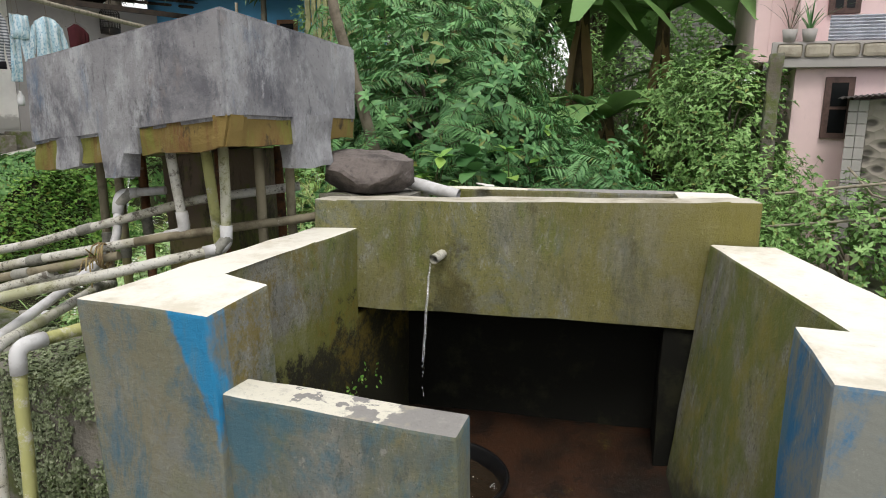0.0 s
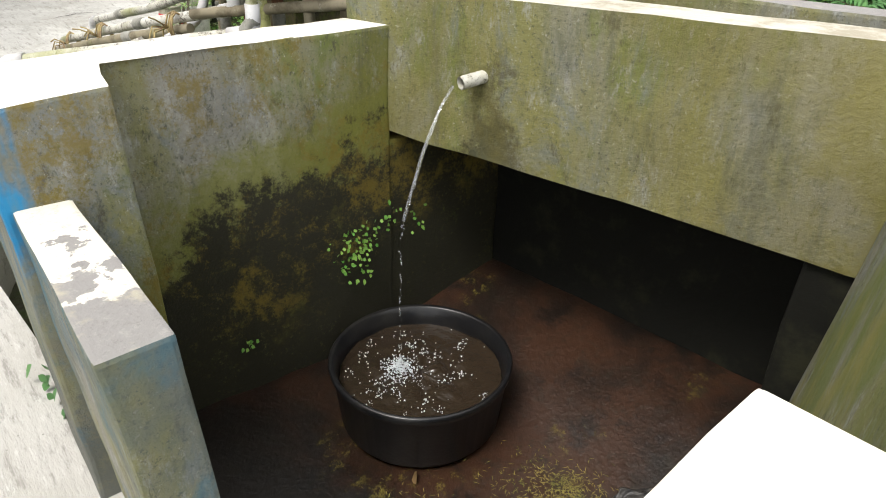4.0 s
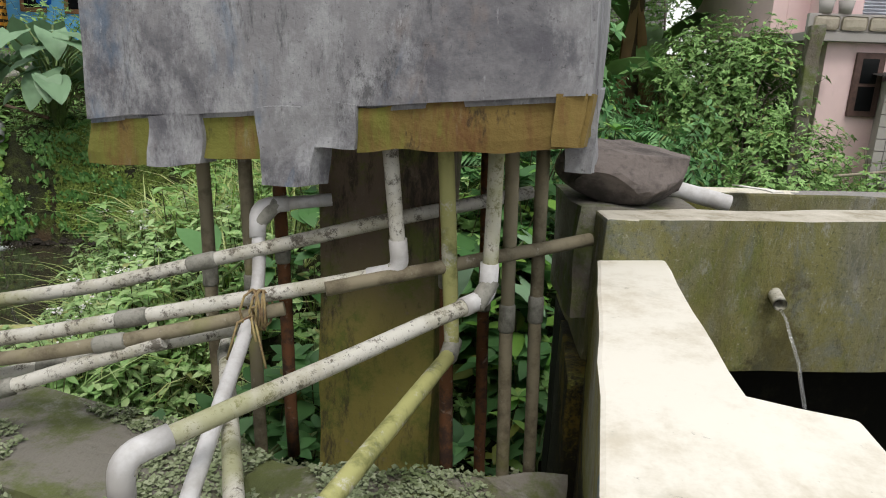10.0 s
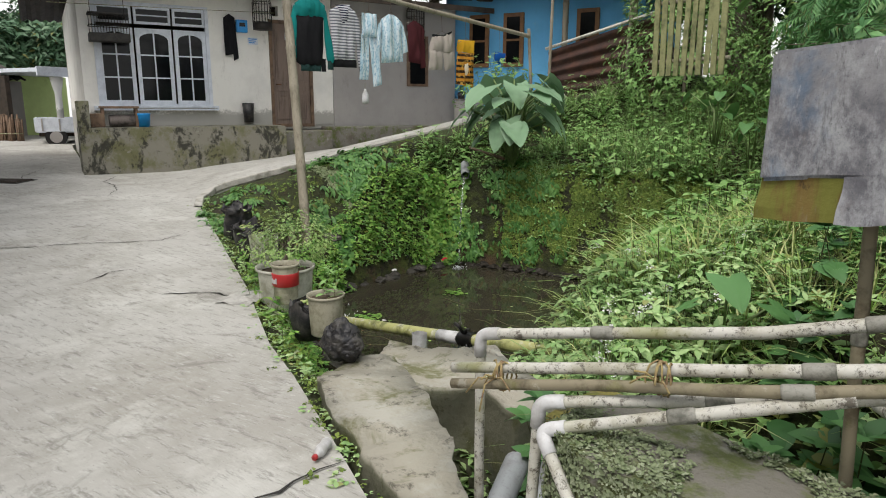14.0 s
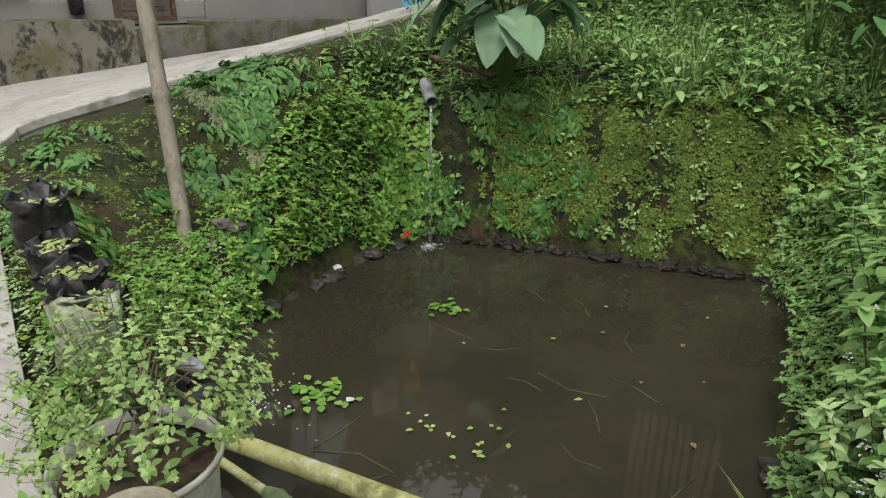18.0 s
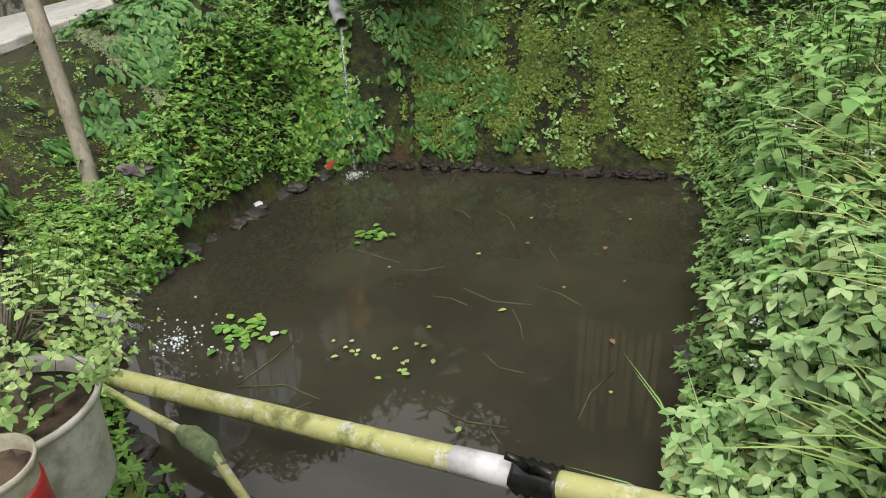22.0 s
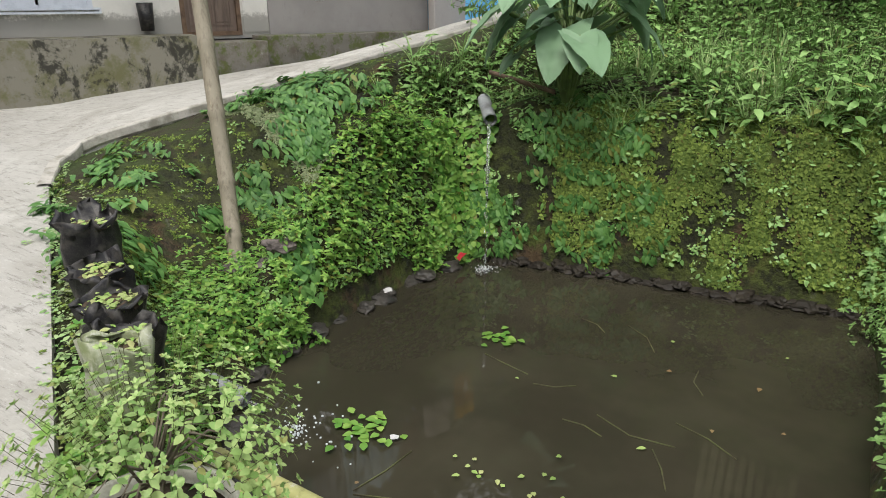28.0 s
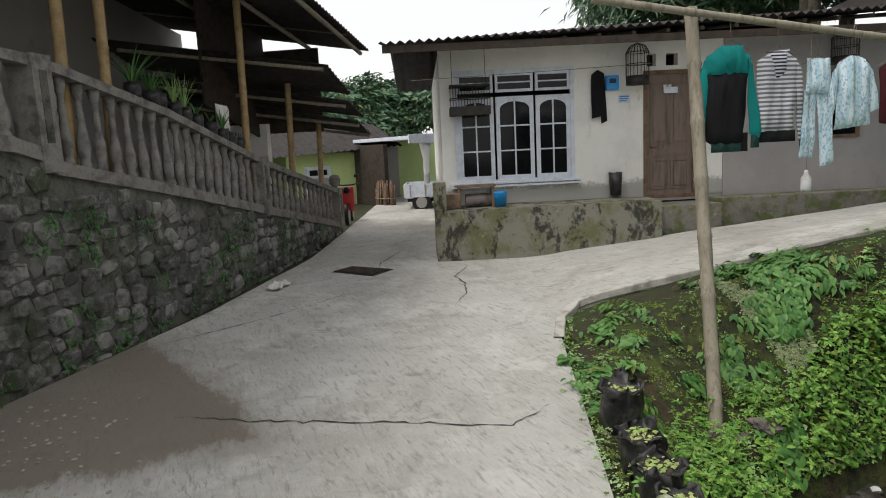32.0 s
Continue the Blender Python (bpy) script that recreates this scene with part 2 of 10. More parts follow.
k = Mat("worn_white_low_wall_top", (0.70, 0.67, 0.57), 0.8)
k.over((0.26, 0.25, 0.24), k.ramp(k.math("ADD", k.axis("x"), k.math("MULTIPLY", k.noise(14, 6, 0.6), 0.12)), 0.155, 0.162))
k.over((0.26, 0.25, 0.24), k.ramp(k.noise(5.2, 7, 0.6), 0.60, 0.61))
k.over((0.15, 0.145, 0.14), k.ramp(k.noise(70, 8, 0.85), 0.53, 0.66), 0.5)
k.over((0.40, 0.385, 0.35), k.ramp(k.noise(30, 8, 0.85), 0.52, 0.64), 0.45)
k.over((0.62, 0.55, 0.36), k.ramp(k.noise(12, 5), 0.55, 0.7), 0.4)
k.bump(k.noise(60, 8, 0.75), 0.8, 0.006)
mat_low_top = k.done()

k = Mat("tank_concrete", (0.25, 0.25, 0.265), 0.88)
k.over((0.10, 0.10, 0.12), k.ramp(k.noise(2.6, 7, 0.76, warp=0.5), 0.42, 0.62), 0.85)
k.over((0.40, 0.41, 0.43), k.ramp(k.noise(4.0, 8, 0.8, (1, 1, 0.6)), 0.47, 0.64), 0.85)
k.over((0.045, 0.045, 0.05), k.ramp(k.noise(5.5, 8, 0.85, (1, 1, 0.5)), 0.56, 0.66), 0.7)
k.over((0.10, 0.16, 0.25), k.ramp(k.noise(1.9, 6, 0.72, (1, 1, 0.6), warp=0.6), 0.54, 0.66), 0.75)
k.over((0.24, 0.19, 0.165), k.ramp(k.noise(3.3, 5, 0.72, (1, 1, 0.6)), 0.60, 0.72), 0.5)
k.over((0.045, 0.047, 0.055), k.ramp(k.noise(8, 7, 0.8, (1.4, 1.4, 0.35)), 0.55, 0.68), 0.7)
k.over((0.52, 0.52, 0.55), k.ramp(k.noise(22, 6, 0.8, (1, 1, 0.3)), 0.60, 0.70), 0.55)
k.over((0.05, 0.05, 0.055), k.ramp(k.noise(90, 3, 0.7), 0.62, 0.70), 0.5)
k.bump(k.noise(55, 6), 0.45, 0.004)
k.bump(k.noise(9, 5), 0.3, 0.01)
mat_tank = k.done()

k = Mat("rusty_ochre_tank_band", (0.19, 0.135, 0.04), 0.9)
k.over((0.13, 0.055, 0.022), k.ramp(k.noise(4, 6, 0.72, (1, 1, 0.3), warp=0.4), 0.44, 0.58))
k.over((0.17, 0.185, 0.035), k.ramp(k.noise(3.6, 6, 0.72, (1.5, 1.5, 0.3)), 0.48, 0.60), 0.85)
k.over((0.26, 0.25, 0.19), k.ramp(k.noise(11, 6, 0.72, (1, 1, 0.3)), 0.58, 0.70), 0.6)
k.over((0.03, 0.022, 0.015), k.ramp(k.noise(12, 6, 0.75, (1, 1, 0.5)), 0.56, 0.68), 0.85)
k.bump(k.noise(50, 6), 0.6, 0.006)
k.bump(k.noise(11, 5), 0.4, 0.015)
mat_rust_band = k.done()

k = Mat("pillar_concrete", (0.16, 0.12, 0.09), 0.85)
zz = k.math("ADD", k.axis("z"), k.math("MULTIPLY", k.noise(3, 5), 0.3))
k.over((0.25, 0.22, 0.05), k.ramp(zz, 1.3, 0.95), 0.9)
k.over((0.12, 0.15, 0.03), k.ramp(k.noise(5, 8, 0.8), 0.46, 0.6), 0.8)
k.over((0.035, 0.03, 0.025), k.ramp(k.noise(7, 8, 0.8, (1, 1, 0.3)), 0.48, 0.62), 0.85)
k.over((0.22, 0.17, 0.13), k.ramp(k.noise(16, 8, 0.8), 0.56, 0.66), 0.6)
k.bump(k.noise(50, 6), 0.35, 0.005)
mat_pillar = k.done()

k = Mat("road_concrete", (0.45, 0.44, 0.41), 0.88)
k.over((0.34, 0.325, 0.29), k.ramp(k.noise(0.55, 7, 0.68, warp=0.3), 0.42, 0.62), 0.9)
k.over((0.56, 0.555, 0.52), k.ramp(k.noise(1.1, 7, 0.72), 0.46, 0.66), 0.8)
k.over((0.21, 0.20, 0.175), k.ramp(k.noise(2.7, 7, 0.75, warp=0.5), 0.56, 0.68), 0.65)
k.over((0.20, 0.19, 0.17), k.ramp(k.noise(17, 8, 0.8, (0.3, 1.6, 1)), 0.51, 0.64), 0.7)
k.over((0.56, 0.56, 0.53), k.ramp(k.noise(34, 8, 0.8, (0.3, 1.5, 1)), 0.54, 0.66), 0.75)
k.over((0.10, 0.095, 0.085), k.ramp(k.noise(75, 3, 0.7), 0.66, 0.72), 0.6)
# a muddy tongue of damp that spreads from the foot of the stone wall
wx, wy = k.math("ADD", k.axis("x"), 10.45), k.math("ADD", k.axis("y"), 1.25)
out = k.math("ADD", k.math("MULTIPLY", wx, 0.602), k.math("MULTIPLY", wy, 0.798))
run = k.math("ADD", k.math("MULTIPLY", wx, -0.798), k.math("MULTIPLY", wy, 0.602))
far = k.math("ADD", k.math("MULTIPLY", out, 0.42), k.math("MULTIPLY", k.math("ABSOLUTE", k.math("ADD", run, 0.1)), 0.5))
far = k.math("ADD", far, k.math("MULTIPLY", k.noise(1.9, 8, 0.75, (0.5, 1.3, 1)), 0.75))
k.over((0.13, 0.10, 0.075), k.ramp(far, 1.50, 1.38), 0.75)
k.over((0.20, 0.165, 0.13), k.ramp(far, 1.72, 1.45), 0.4)
k.bump(k.noise(30, 6, 0.7, (0.3, 1.4, 1)), 0.6, 0.008)
k.bump(k.noise(120, 4), 0.35, 0.003)
mat_road = k.done()

k = Mat("earth_and_litter", (0.035, 0.028, 0.017), 0.95)
k.over((0.035, 0.055, 0.012), k.ramp(k.noise(1.7, 6, 0.7), 0.4, 0.6), 0.9)
k.over((0.045, 0.07, 0.014), k.ramp(k.noise(5.5, 6, 0.7), 0.48, 0.66), 0.9)
k.over((0.022, 0.018, 0.012), k.ramp(k.noise(11, 6, 0.7), 0.52, 0.7), 0.7)
k.bump(k.noise(22, 6), 0.8, 0.03)
k.bump(k.noise(90, 4), 0.5, 0.01)
mat_earth = k.done()

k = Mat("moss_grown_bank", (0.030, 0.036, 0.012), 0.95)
k.over((0.075, 0.095, 0.02), k.ramp(k.noise(3.1, 6, 0.72), 0.46, 0.62), 0.85)
k.over((0.07, 0.042, 0.024), k.ramp(k.noise(2.3, 6, 0.7), 0.54, 0.66), 0.85)
k.over((0.10, 0.105, 0.09), k.ramp(k.noise(5.5, 6, 0.7), 0.60, 0.68), 0.6)
k.over((0.012, 0.012, 0.008), k.ramp(k.noise(8, 6, 0.75), 0.48, 0.62), 0.85)
k.bump(k.noise(35, 6), 0.9, 0.03)
mat_bank = k.done()

k = Mat("mossy_rough_concrete", (0.20, 0.19, 0.165), 0.95)
k.over((0.12, 0.10, 0.075), k.ramp(k.noise(2.2, 6, 0.7), 0.45, 0.65), 0.8)
k.over((0.10, 0.125, 0.03), k.ramp(k.noise(3.4, 6, 0.72), 0.47, 0.6), 0.85)
k.over((0.34, 0.34, 0.31), k.ramp(k.noise(8, 6, 0.72), 0.56, 0.72), 0.6)
k.over((0.05, 0.045, 0.035), k.ramp(k.noise(14, 6, 0.72), 0.58, 0.74), 0.6)
k.bump(k.noise(45, 6), 0.6, 0.012)
mat_mossy_concrete = k.done()

k = Mat("pale_moss_carpet", (0.22, 0.265, 0.15), 1.0)
k.over((0.07, 0.105, 0.03), k.ramp(k.noise(6, 6, 0.7), 0.45, 0.65), 0.8)
k.over((0.38, 0.42, 0.29), k.ramp(k.island, 0.55, 1.0), 0.7)
mat_moss = k.done()

k = Mat("pvc_pipe_weathered", (0.58, 0.57, 0.52), 0.6)
k.over((0.33, 0.31, 0.22), k.ramp(k.noise(5, 6, 0.7), 0.45, 0.65), 0.75)
k.over((0.09, 0.075, 0.055), k.ramp(k.noise(26, 8, 0.8), 0.52, 0.62), 0.9)
k.over((0.05, 0.045, 0.035), k.ramp(k.noise(70, 6, 0.8), 0.56, 0.64), 0.8)
k.over((0.26, 0.27, 0.10), k.ramp(k.noise(3, 4), 0.56, 0.7), 0.7)
k.bump(k.noise(60, 4), 0.2, 0.002)
mat_pvc = k.done()

k = Mat("pvc_pipe_dirty_brown", (0.25, 0.22, 0.15), 0.75)
k.over((0.10, 0.08, 0.05), k.ramp(k.noise(9, 6, 0.7), 0.45, 0.66), 0.85)
k.over((0.42, 0.40, 0.34), k.ramp(k.noise(17, 6, 0.7), 0.6, 0.7), 0.7)
k.over((0.20, 0.22, 0.05), k.ramp(k.noise(4, 5), 0.55, 0.7), 0.6)
mat_pvc_brown = k.done()
mat_pvc_white = plain("pvc_pipe_clean_grey_white", (0.62, 0.62, 0.63), (0.42, 0.41, 0.40), 0.45, 8)
mat_pvc_grey = plain("pvc_pipe_grey", (0.34, 0.36, 0.37), (0.2, 0.2, 0.2), 0.5, 8)
k = Mat("pvc_pipe_yellow_green", (0.42, 0.42, 0.17), 0.65)
k.over((0.60, 0.59, 0.52), k.ramp(k.noise(11, 8, 0.8), 0.52, 0.62), 0.9)
k.over((0.10, 0.115, 0.03), k.ramp(k.noise(6, 6, 0.7), 0.5, 0.66), 0.8)
mat_pvc_green = k.done()
k = Mat("rusty_iron_pipe", (0.16, 0.07, 0.03), 0.85)
k.over((0.06, 0.035, 0.025), k.ramp(k.noise(20, 6, 0.7), 0.45, 0.65))
k.over((0.3, 0.24, 0.18), k.ramp(k.noise(35, 5), 0.6, 0.7), 0.6)
mat_rust_pipe = k.done()
mat_cord = plain("pale_green_and_maroon_cord", (0.30, 0.32, 0.18), (0.10, 0.03, 0.04), 0.8, 30)
mat_joint = plain("grimy_pipe_joint", (0.30, 0.295, 0.26), (0.12, 0.12, 0.10), 0.6, 20)
mat_black_rubber = plain("black_rubber", (0.008, 0.008, 0.009), (0.018, 0.017, 0.016), 0.28, 10)
mat_black_plastic = plain("black_plastic_sheet", (0.014, 0.014, 0.017), (0.07, 0.065, 0.058), 0.42, 14, 0.5)

k = Mat("dark_floor_mud", (0.012, 0.009, 0.007), 0.3)
k.over((0.044, 0.020, 0.011), k.ramp(k.noise(1.5, 6, 0.7, warp=0.3), 0.44, 0.62), 0.9)
k.over((0.02, 0.017, 0.012), k.ramp(k.noise(16, 8, 0.85), 0.52, 0.6), 0.6)
k.over((0.008, 0.007, 0.006), k.ramp(k.noise(7, 6, 0.75), 0.50, 0.62), 0.8)
k.over((0.16, 0.13, 0.03), k.math("MULTIPLY", k.ramp(k.noise(26, 8, 0.85), 0.53, 0.62), k.ramp(k.noise(2.6, 5), 0.56, 0.66)), 0.8)
k.over((0.10, 0.095, 0.085), k.ramp(k.noise(60, 4, 0.7), 0.66, 0.72), 0.5)
k.bump(k.noise(40, 8, 0.7), 0.45, 0.008)
mat_floor = k.done()


def clear_water(name, tint, rough=0.03, ripples=0.08, scale=9.0):
    k = Mat(name, tint, rough, 0.0, 0.5)
    k.over(tuple(v * 1.7 for v in tint), k.ramp(k.noise(1.1, 4), 0.4, 0.7), 0.6)
    k.bump(k.noise(scale, 4), ripples, 0.01)
    k.b.inputs["IOR"].default_value = 1.45
    return k.done()


mat_pond = clear_water("turbid_pond_water", (0.034, 0.031, 0.021), 0.02, 0.02, 5.0)
mat_tub_water = clear_water("agitated_tub_water", (0.02, 0.014, 0.009), 0.05, 0.6, 30.0)
m = Mat("falling_water", (0.95, 0.97, 0.98), 0.04)
m.b.inputs["Transmission Weight"].default_value = 0.9
m.b.inputs["IOR"].default_value = 1.33
mat_stream = m.done()
mat_foam = plain("white_foam", (0.7, 0.75, 0.78), (0.4, 0.43, 0.45), 0.3, 30)
mat_stone_grey = plain("dark_river_stone", (0.17, 0.145, 0.135), (0.055, 0.048, 0.045), 0.9, 7, 1.0)

k = Mat("bamboo_weathered", (0.29, 0.26, 0.20), 0.7)
k.over((0.14, 0.115, 0.08), k.ramp(k.noise(6, 6, 0.7, (3, 3, 0.4)), 0.45, 0.68), 0.8)
k.over((0.42, 0.37, 0.27), k.ramp(k.noise(14, 5, 0.7, (3, 3, 0.2)), 0.55, 0.72), 0.6)
k.bump(k.noise(30, 4, 0.6, (2, 2, 0.1)), 0.3, 0.003)
mat_bamboo = k.done()
mat_wood_old = plain("old_brown_wood", (0.20, 0.13, 0.085), (0.10, 0.065, 0.045), 0.75, 7)
mat_wood_dark = plain("dark_wood", (0.055, 0.04, 0.03), (0.025, 0.02, 0.016), 0.8, 7)


def leaf_material(name, low, high, dry=(0.20, 0.17, 0.03), rough=0.45):
    low, high = ((c[0] * 1.1, c[1] * 1.07, c[2] * 1.22) for c in (low, high))
    k = Mat(name, low, rough, 0.0, 0.35)
    k.over(high, k.island)
    k.over(dry, k.ramp(k.island, 0.955, 0.965), 0.7)
    k.over(tuple(0.55 * v for v in low), k.ramp(k.noise(1.3, 4), 0.5, 0.7), 0.6)
    k.b.inputs["Transmission Weight"].default_value = 0.0
    k.b.inputs["Subsurface Weight"].default_value = 0.0
    out = k.t.nodes["Material Output"]
    tr = k.t.nodes.new("ShaderNodeBsdfTranslucent")
    mix = k.t.nodes.new("ShaderNodeMixShader")
    mix.inputs[0].default_value = 0.14
    k.t.links.new(k.b.outputs[0], mix.inputs[1])
    k.t.links.new(tr.outputs[0], mix.inputs[2])
    k.t.links.new(k.c, tr.inputs[0])
    k.t.links.new(mix.outputs[0], out.inputs[0])
    return k.done()


mat_leaf_weed = leaf_material("weed_leaf", (0.129, 0.273, 0.061), (0.305, 0.5, 0.155))
mat_leaf_bright = leaf_material("bright_leaf", (0.08, 0.24, 0.03), (0.27, 0.44, 0.08))
mat_leaf_dark = leaf_material("dark_leaf", (0.043, 0.126, 0.034), (0.109, 0.252, 0.071))
mat_leaf_feather = leaf_material("feathery_leaf", (0.055, 0.175, 0.05), (0.18, 0.38, 0.12))
mat_leaf_bank = leaf_material("bank_weed_leaf", (0.05, 0.155, 0.032), (0.15, 0.31, 0.07))
mat_leaf_pale = leaf_material("pale_broad_leaf", (0.22, 0.40, 0.12), (0.43, 0.58, 0.24))
mat_leaf_moss = leaf_material("moss_leaf", (0.065, 0.115, 0.018), (0.22, 0.31, 0.055), (0.10, 0.06, 0.02), 0.8)
mat_leaf_tall = leaf_material("tall_weed_leaf", (0.16, 0.38, 0.08), (0.34, 0.58, 0.17))
mat_leaf_dusty = leaf_material("dusty_verge_leaf", (0.17, 0.24, 0.09), (0.36, 0.42, 0.22), (0.30, 0.25, 0.12), 0.7)
mat_leaf_lime = leaf_material("lime_leaf", (0.248, 0.443, 0.081), (0.5, 0.5, 0.217))
mat_leaf_banana = leaf_material("banana_leaf", (0.085, 0.20, 0.05), (0.22, 0.37, 0.11))
mat_grass = leaf_material("grass_blade", (0.173, 0.336, 0.084), (0.389, 0.5, 0.199), (0.28, 0.24, 0.10))
mat_dry = leaf_material("dry_leaf", (0.2, 0.13, 0.05), (0.3, 0.21, 0.09))
mat_stem = plain("green_brown_stem", (0.10, 0.11, 0.04), (0.06, 0.05, 0.03), 0.8, 9)
mat_flower = plain("small_white_flower", (0.75, 0.75, 0.72), (0.6, 0.6, 0.62), 0.8, 9)


def wall_paint(name, base, grime, top=None):
    k = Mat(name, base, 0.85)
    k.over(tuple(0.82 * v for v in base), k.ramp(k.noise(1.1, 6, 0.65), 0.42, 0.7), 0.7)
    k.over(grime, k.ramp(k.noise(3.2, 7, 0.75, (1, 1, 0.5)), 0.56, 0.76), 0.5)
    k.over(tuple(0.6 * v for v in base), k.ramp(k.noise(18, 5, 0.7, (1, 1, 0.3)), 0.58, 0.78), 0.3)
    k.bump(k.noise(40, 5), 0.2, 0.003)
    if top is not None:
        low = k.math("ADD", k.axis("z"), k.math("ADD", k.math("MULTIPLY", k.noise(3, 8, 0.8), 0.5), k.math("MULTIPLY", k.noise(22, 8, 0.85), 0.35)))
        k.over(grime, k.ramp(low, top + 0.48, top + 0.36), 0.85)
    return k.done()


mat_house_white = wall_paint("whitewashed_render", (0.88, 0.86, 0.81), (0.34, 0.33, 0.30), 1.42)
mat_house_grey = wall_paint("bare_cement_render", (0.39, 0.37, 0.355), (0.21, 0.20, 0.185))
mat_house_blue = wall_paint("sky_blue_wall_paint", (0.13, 0.42, 0.72), (0.25, 0.40, 0.5))
mat_house_pink = wall_paint("pink_wall_paint", (0.80, 0.61, 0.61), (0.45, 0.36, 0.34))
mat_house_green = wall_paint("lime_green_wall_paint", (0.60, 0.74, 0.32), (0.3, 0.36, 0.15))
k = Mat("stained_porch_wall", (0.23, 0.22, 0.18), 0.9)
k.over((0.13, 0.13, 0.05), k.ramp(k.noise(1.8, 6, 0.7), 0.45, 0.62), 0.8)
k.over((0.028, 0.028, 0.022), k.ramp(k.noise(2.6, 7, 0.75, (1, 1, 0.7), warp=0.3), 0.49, 0.58), 0.9)
k.over((0.30, 0.29, 0.26), k.ramp(k.noise(5, 6, 0.7), 0.6, 0.68), 0.7)
k.bump(k.noise(40, 6), 0.4, 0.006)
mat_porch = k.done()
k = Mat("weathered_door_wood", (0.22, 0.165, 0.135), 0.75)
k.over((0.11, 0.085, 0.07), k.ramp(k.noise(4, 6, 0.7, (3, 3, 0.4)), 0.45, 0.7), 0.8)
k.bump(k.noise(30, 4, 0.6, (3, 3, 0.2)), 0.3, 0.003)
mat_door = k.done()
mat_window_paint = plain("white_blue_window_paint", (0.72, 0.76, 0.83), (0.58, 0.62, 0.69), 0.5, 6)
mat_glass = plain("dark_window_glass", (0.006, 0.007, 0.008), (0.010, 0.011, 0.012), 0.08, 3, 0.0, 0.0, 0.22)
mat_tin = plain("corrugated_tin_rusty", (0.115, 0.075, 0.065), (0.20, 0.10, 0.075), 0.6, 4, 0.2, 0.3)
mat_tin_dark = plain("corrugated_roof_dark", (0.035, 0.032, 0.03), (0.07, 0.062, 0.058), 0.6, 5, 0.2)
mat_tile = plain("old_clay_roof_tile", (0.05, 0.043, 0.04), (0.025, 0.023, 0.022), 0.97, 4, 0.4)
mat_baluster = plain("weathered_balustrade_concrete", (0.24, 0.225, 0.205), (0.11, 0.10, 0.095), 0.9, 6, 0.4)
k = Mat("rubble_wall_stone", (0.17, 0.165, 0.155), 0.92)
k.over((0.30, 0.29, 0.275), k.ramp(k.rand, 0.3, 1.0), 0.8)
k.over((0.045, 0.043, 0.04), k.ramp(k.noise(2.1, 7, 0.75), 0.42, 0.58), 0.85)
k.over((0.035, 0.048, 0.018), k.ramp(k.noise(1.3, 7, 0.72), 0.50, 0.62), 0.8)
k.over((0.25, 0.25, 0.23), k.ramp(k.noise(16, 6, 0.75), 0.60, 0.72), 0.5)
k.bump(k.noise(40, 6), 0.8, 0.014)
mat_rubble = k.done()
mat_mortar = plain("dark_mossy_mortar", (0.13, 0.125, 0.11), (0.04, 0.042, 0.03), 0.95, 5, 0.6)

mat_bamboo_warm = plain("yellow_brown_bamboo", (0.38, 0.26, 0.12), (0.24, 0.16, 0.08), 0.5, 7)
mat_pot_rim = plain("stained_white_pot", (0.60, 0.59, 0.52), (0.34, 0.33, 0.26), 0.6, 9)
mat_bamboo_pale = plain("pale_split_bamboo", (0.27, 0.27, 0.13), (0.12, 0.13, 0.06), 0.75, 6)
mat_window_brown = plain("brown_window_frame", (0.22, 0.11, 0.045), (0.14, 0.07, 0.035), 0.6, 7)
mat_stone_pale = plain("pale_facing_stone", (0.42, 0.38, 0.31), (0.28, 0.25, 0.2), 0.9, 8, 0.4)
mat_tarp = plain("worn_grey_tarpaulin", (0.16, 0.165, 0.17), (0.26, 0.265, 0.27), 0.55, 4, 0.4)
mat_leaf_far = leaf_material("far_tree_leaf", (0.057, 0.132, 0.059), (0.124, 0.22, 0.105))
k = Mat("shed_rubble_wall", (0.27, 0.245, 0.21), 0.95)
k.over((0.06, 0.055, 0.048), k.ramp(k.voronoi(9, stretch=(1, 1, 1.6)), 0.5, 0.25), 0.9)
k.bump(k.voronoi(9, stretch=(1, 1, 1.6)), 0.9, 0.03)
mat_shed_rubble = k.done()

k = Mat("worn_kerb_concrete", (0.36, 0.34, 0.28), 0.92)
k.over((0.42, 0.41, 0.36), k.ramp(k.noise(3.2, 6, 0.72), 0.46, 0.62), 0.85)
k.over((0.14, 0.145, 0.06), k.ramp(k.noise(2.2, 6, 0.72, warp=0.4), 0.50, 0.62), 0.9)
k.over((0.07, 0.065, 0.05), k.ramp(k.noise(7, 6, 0.78), 0.54, 0.66), 0.8)
k.over((0.06, 0.065, 0.03), k.ramp(k.up(), 0.75, 0.3), 0.75)
k.bump(k.noise(30, 6), 0.8, 0.012)
mat_kerb = k.done()
mat_paper = plain("dirty_paper", (0.48, 0.47, 0.44), (0.30, 0.29, 0.27), 0.9, 9)


# ---- helpers for building ----
def mesh_of(name, bm):
    me = bpy.data.meshes.new(name)
    bm.to_mesh(me)
    bm.free()
    return me


def smooth(me):
    me.polygons.foreach_set("use_smooth", [True] * len(me.polygons))
    return me


def thing(name, label, category, at=(0, 0, 0), turn=0.0, group="", kind=""):
    """An Empty at a thing's base, which holds its parts."""
    ob = new(name)
    ob.matrix_world = pose(*at, 0, 0, turn)
    return tagged(ob, label, category, group, kind)


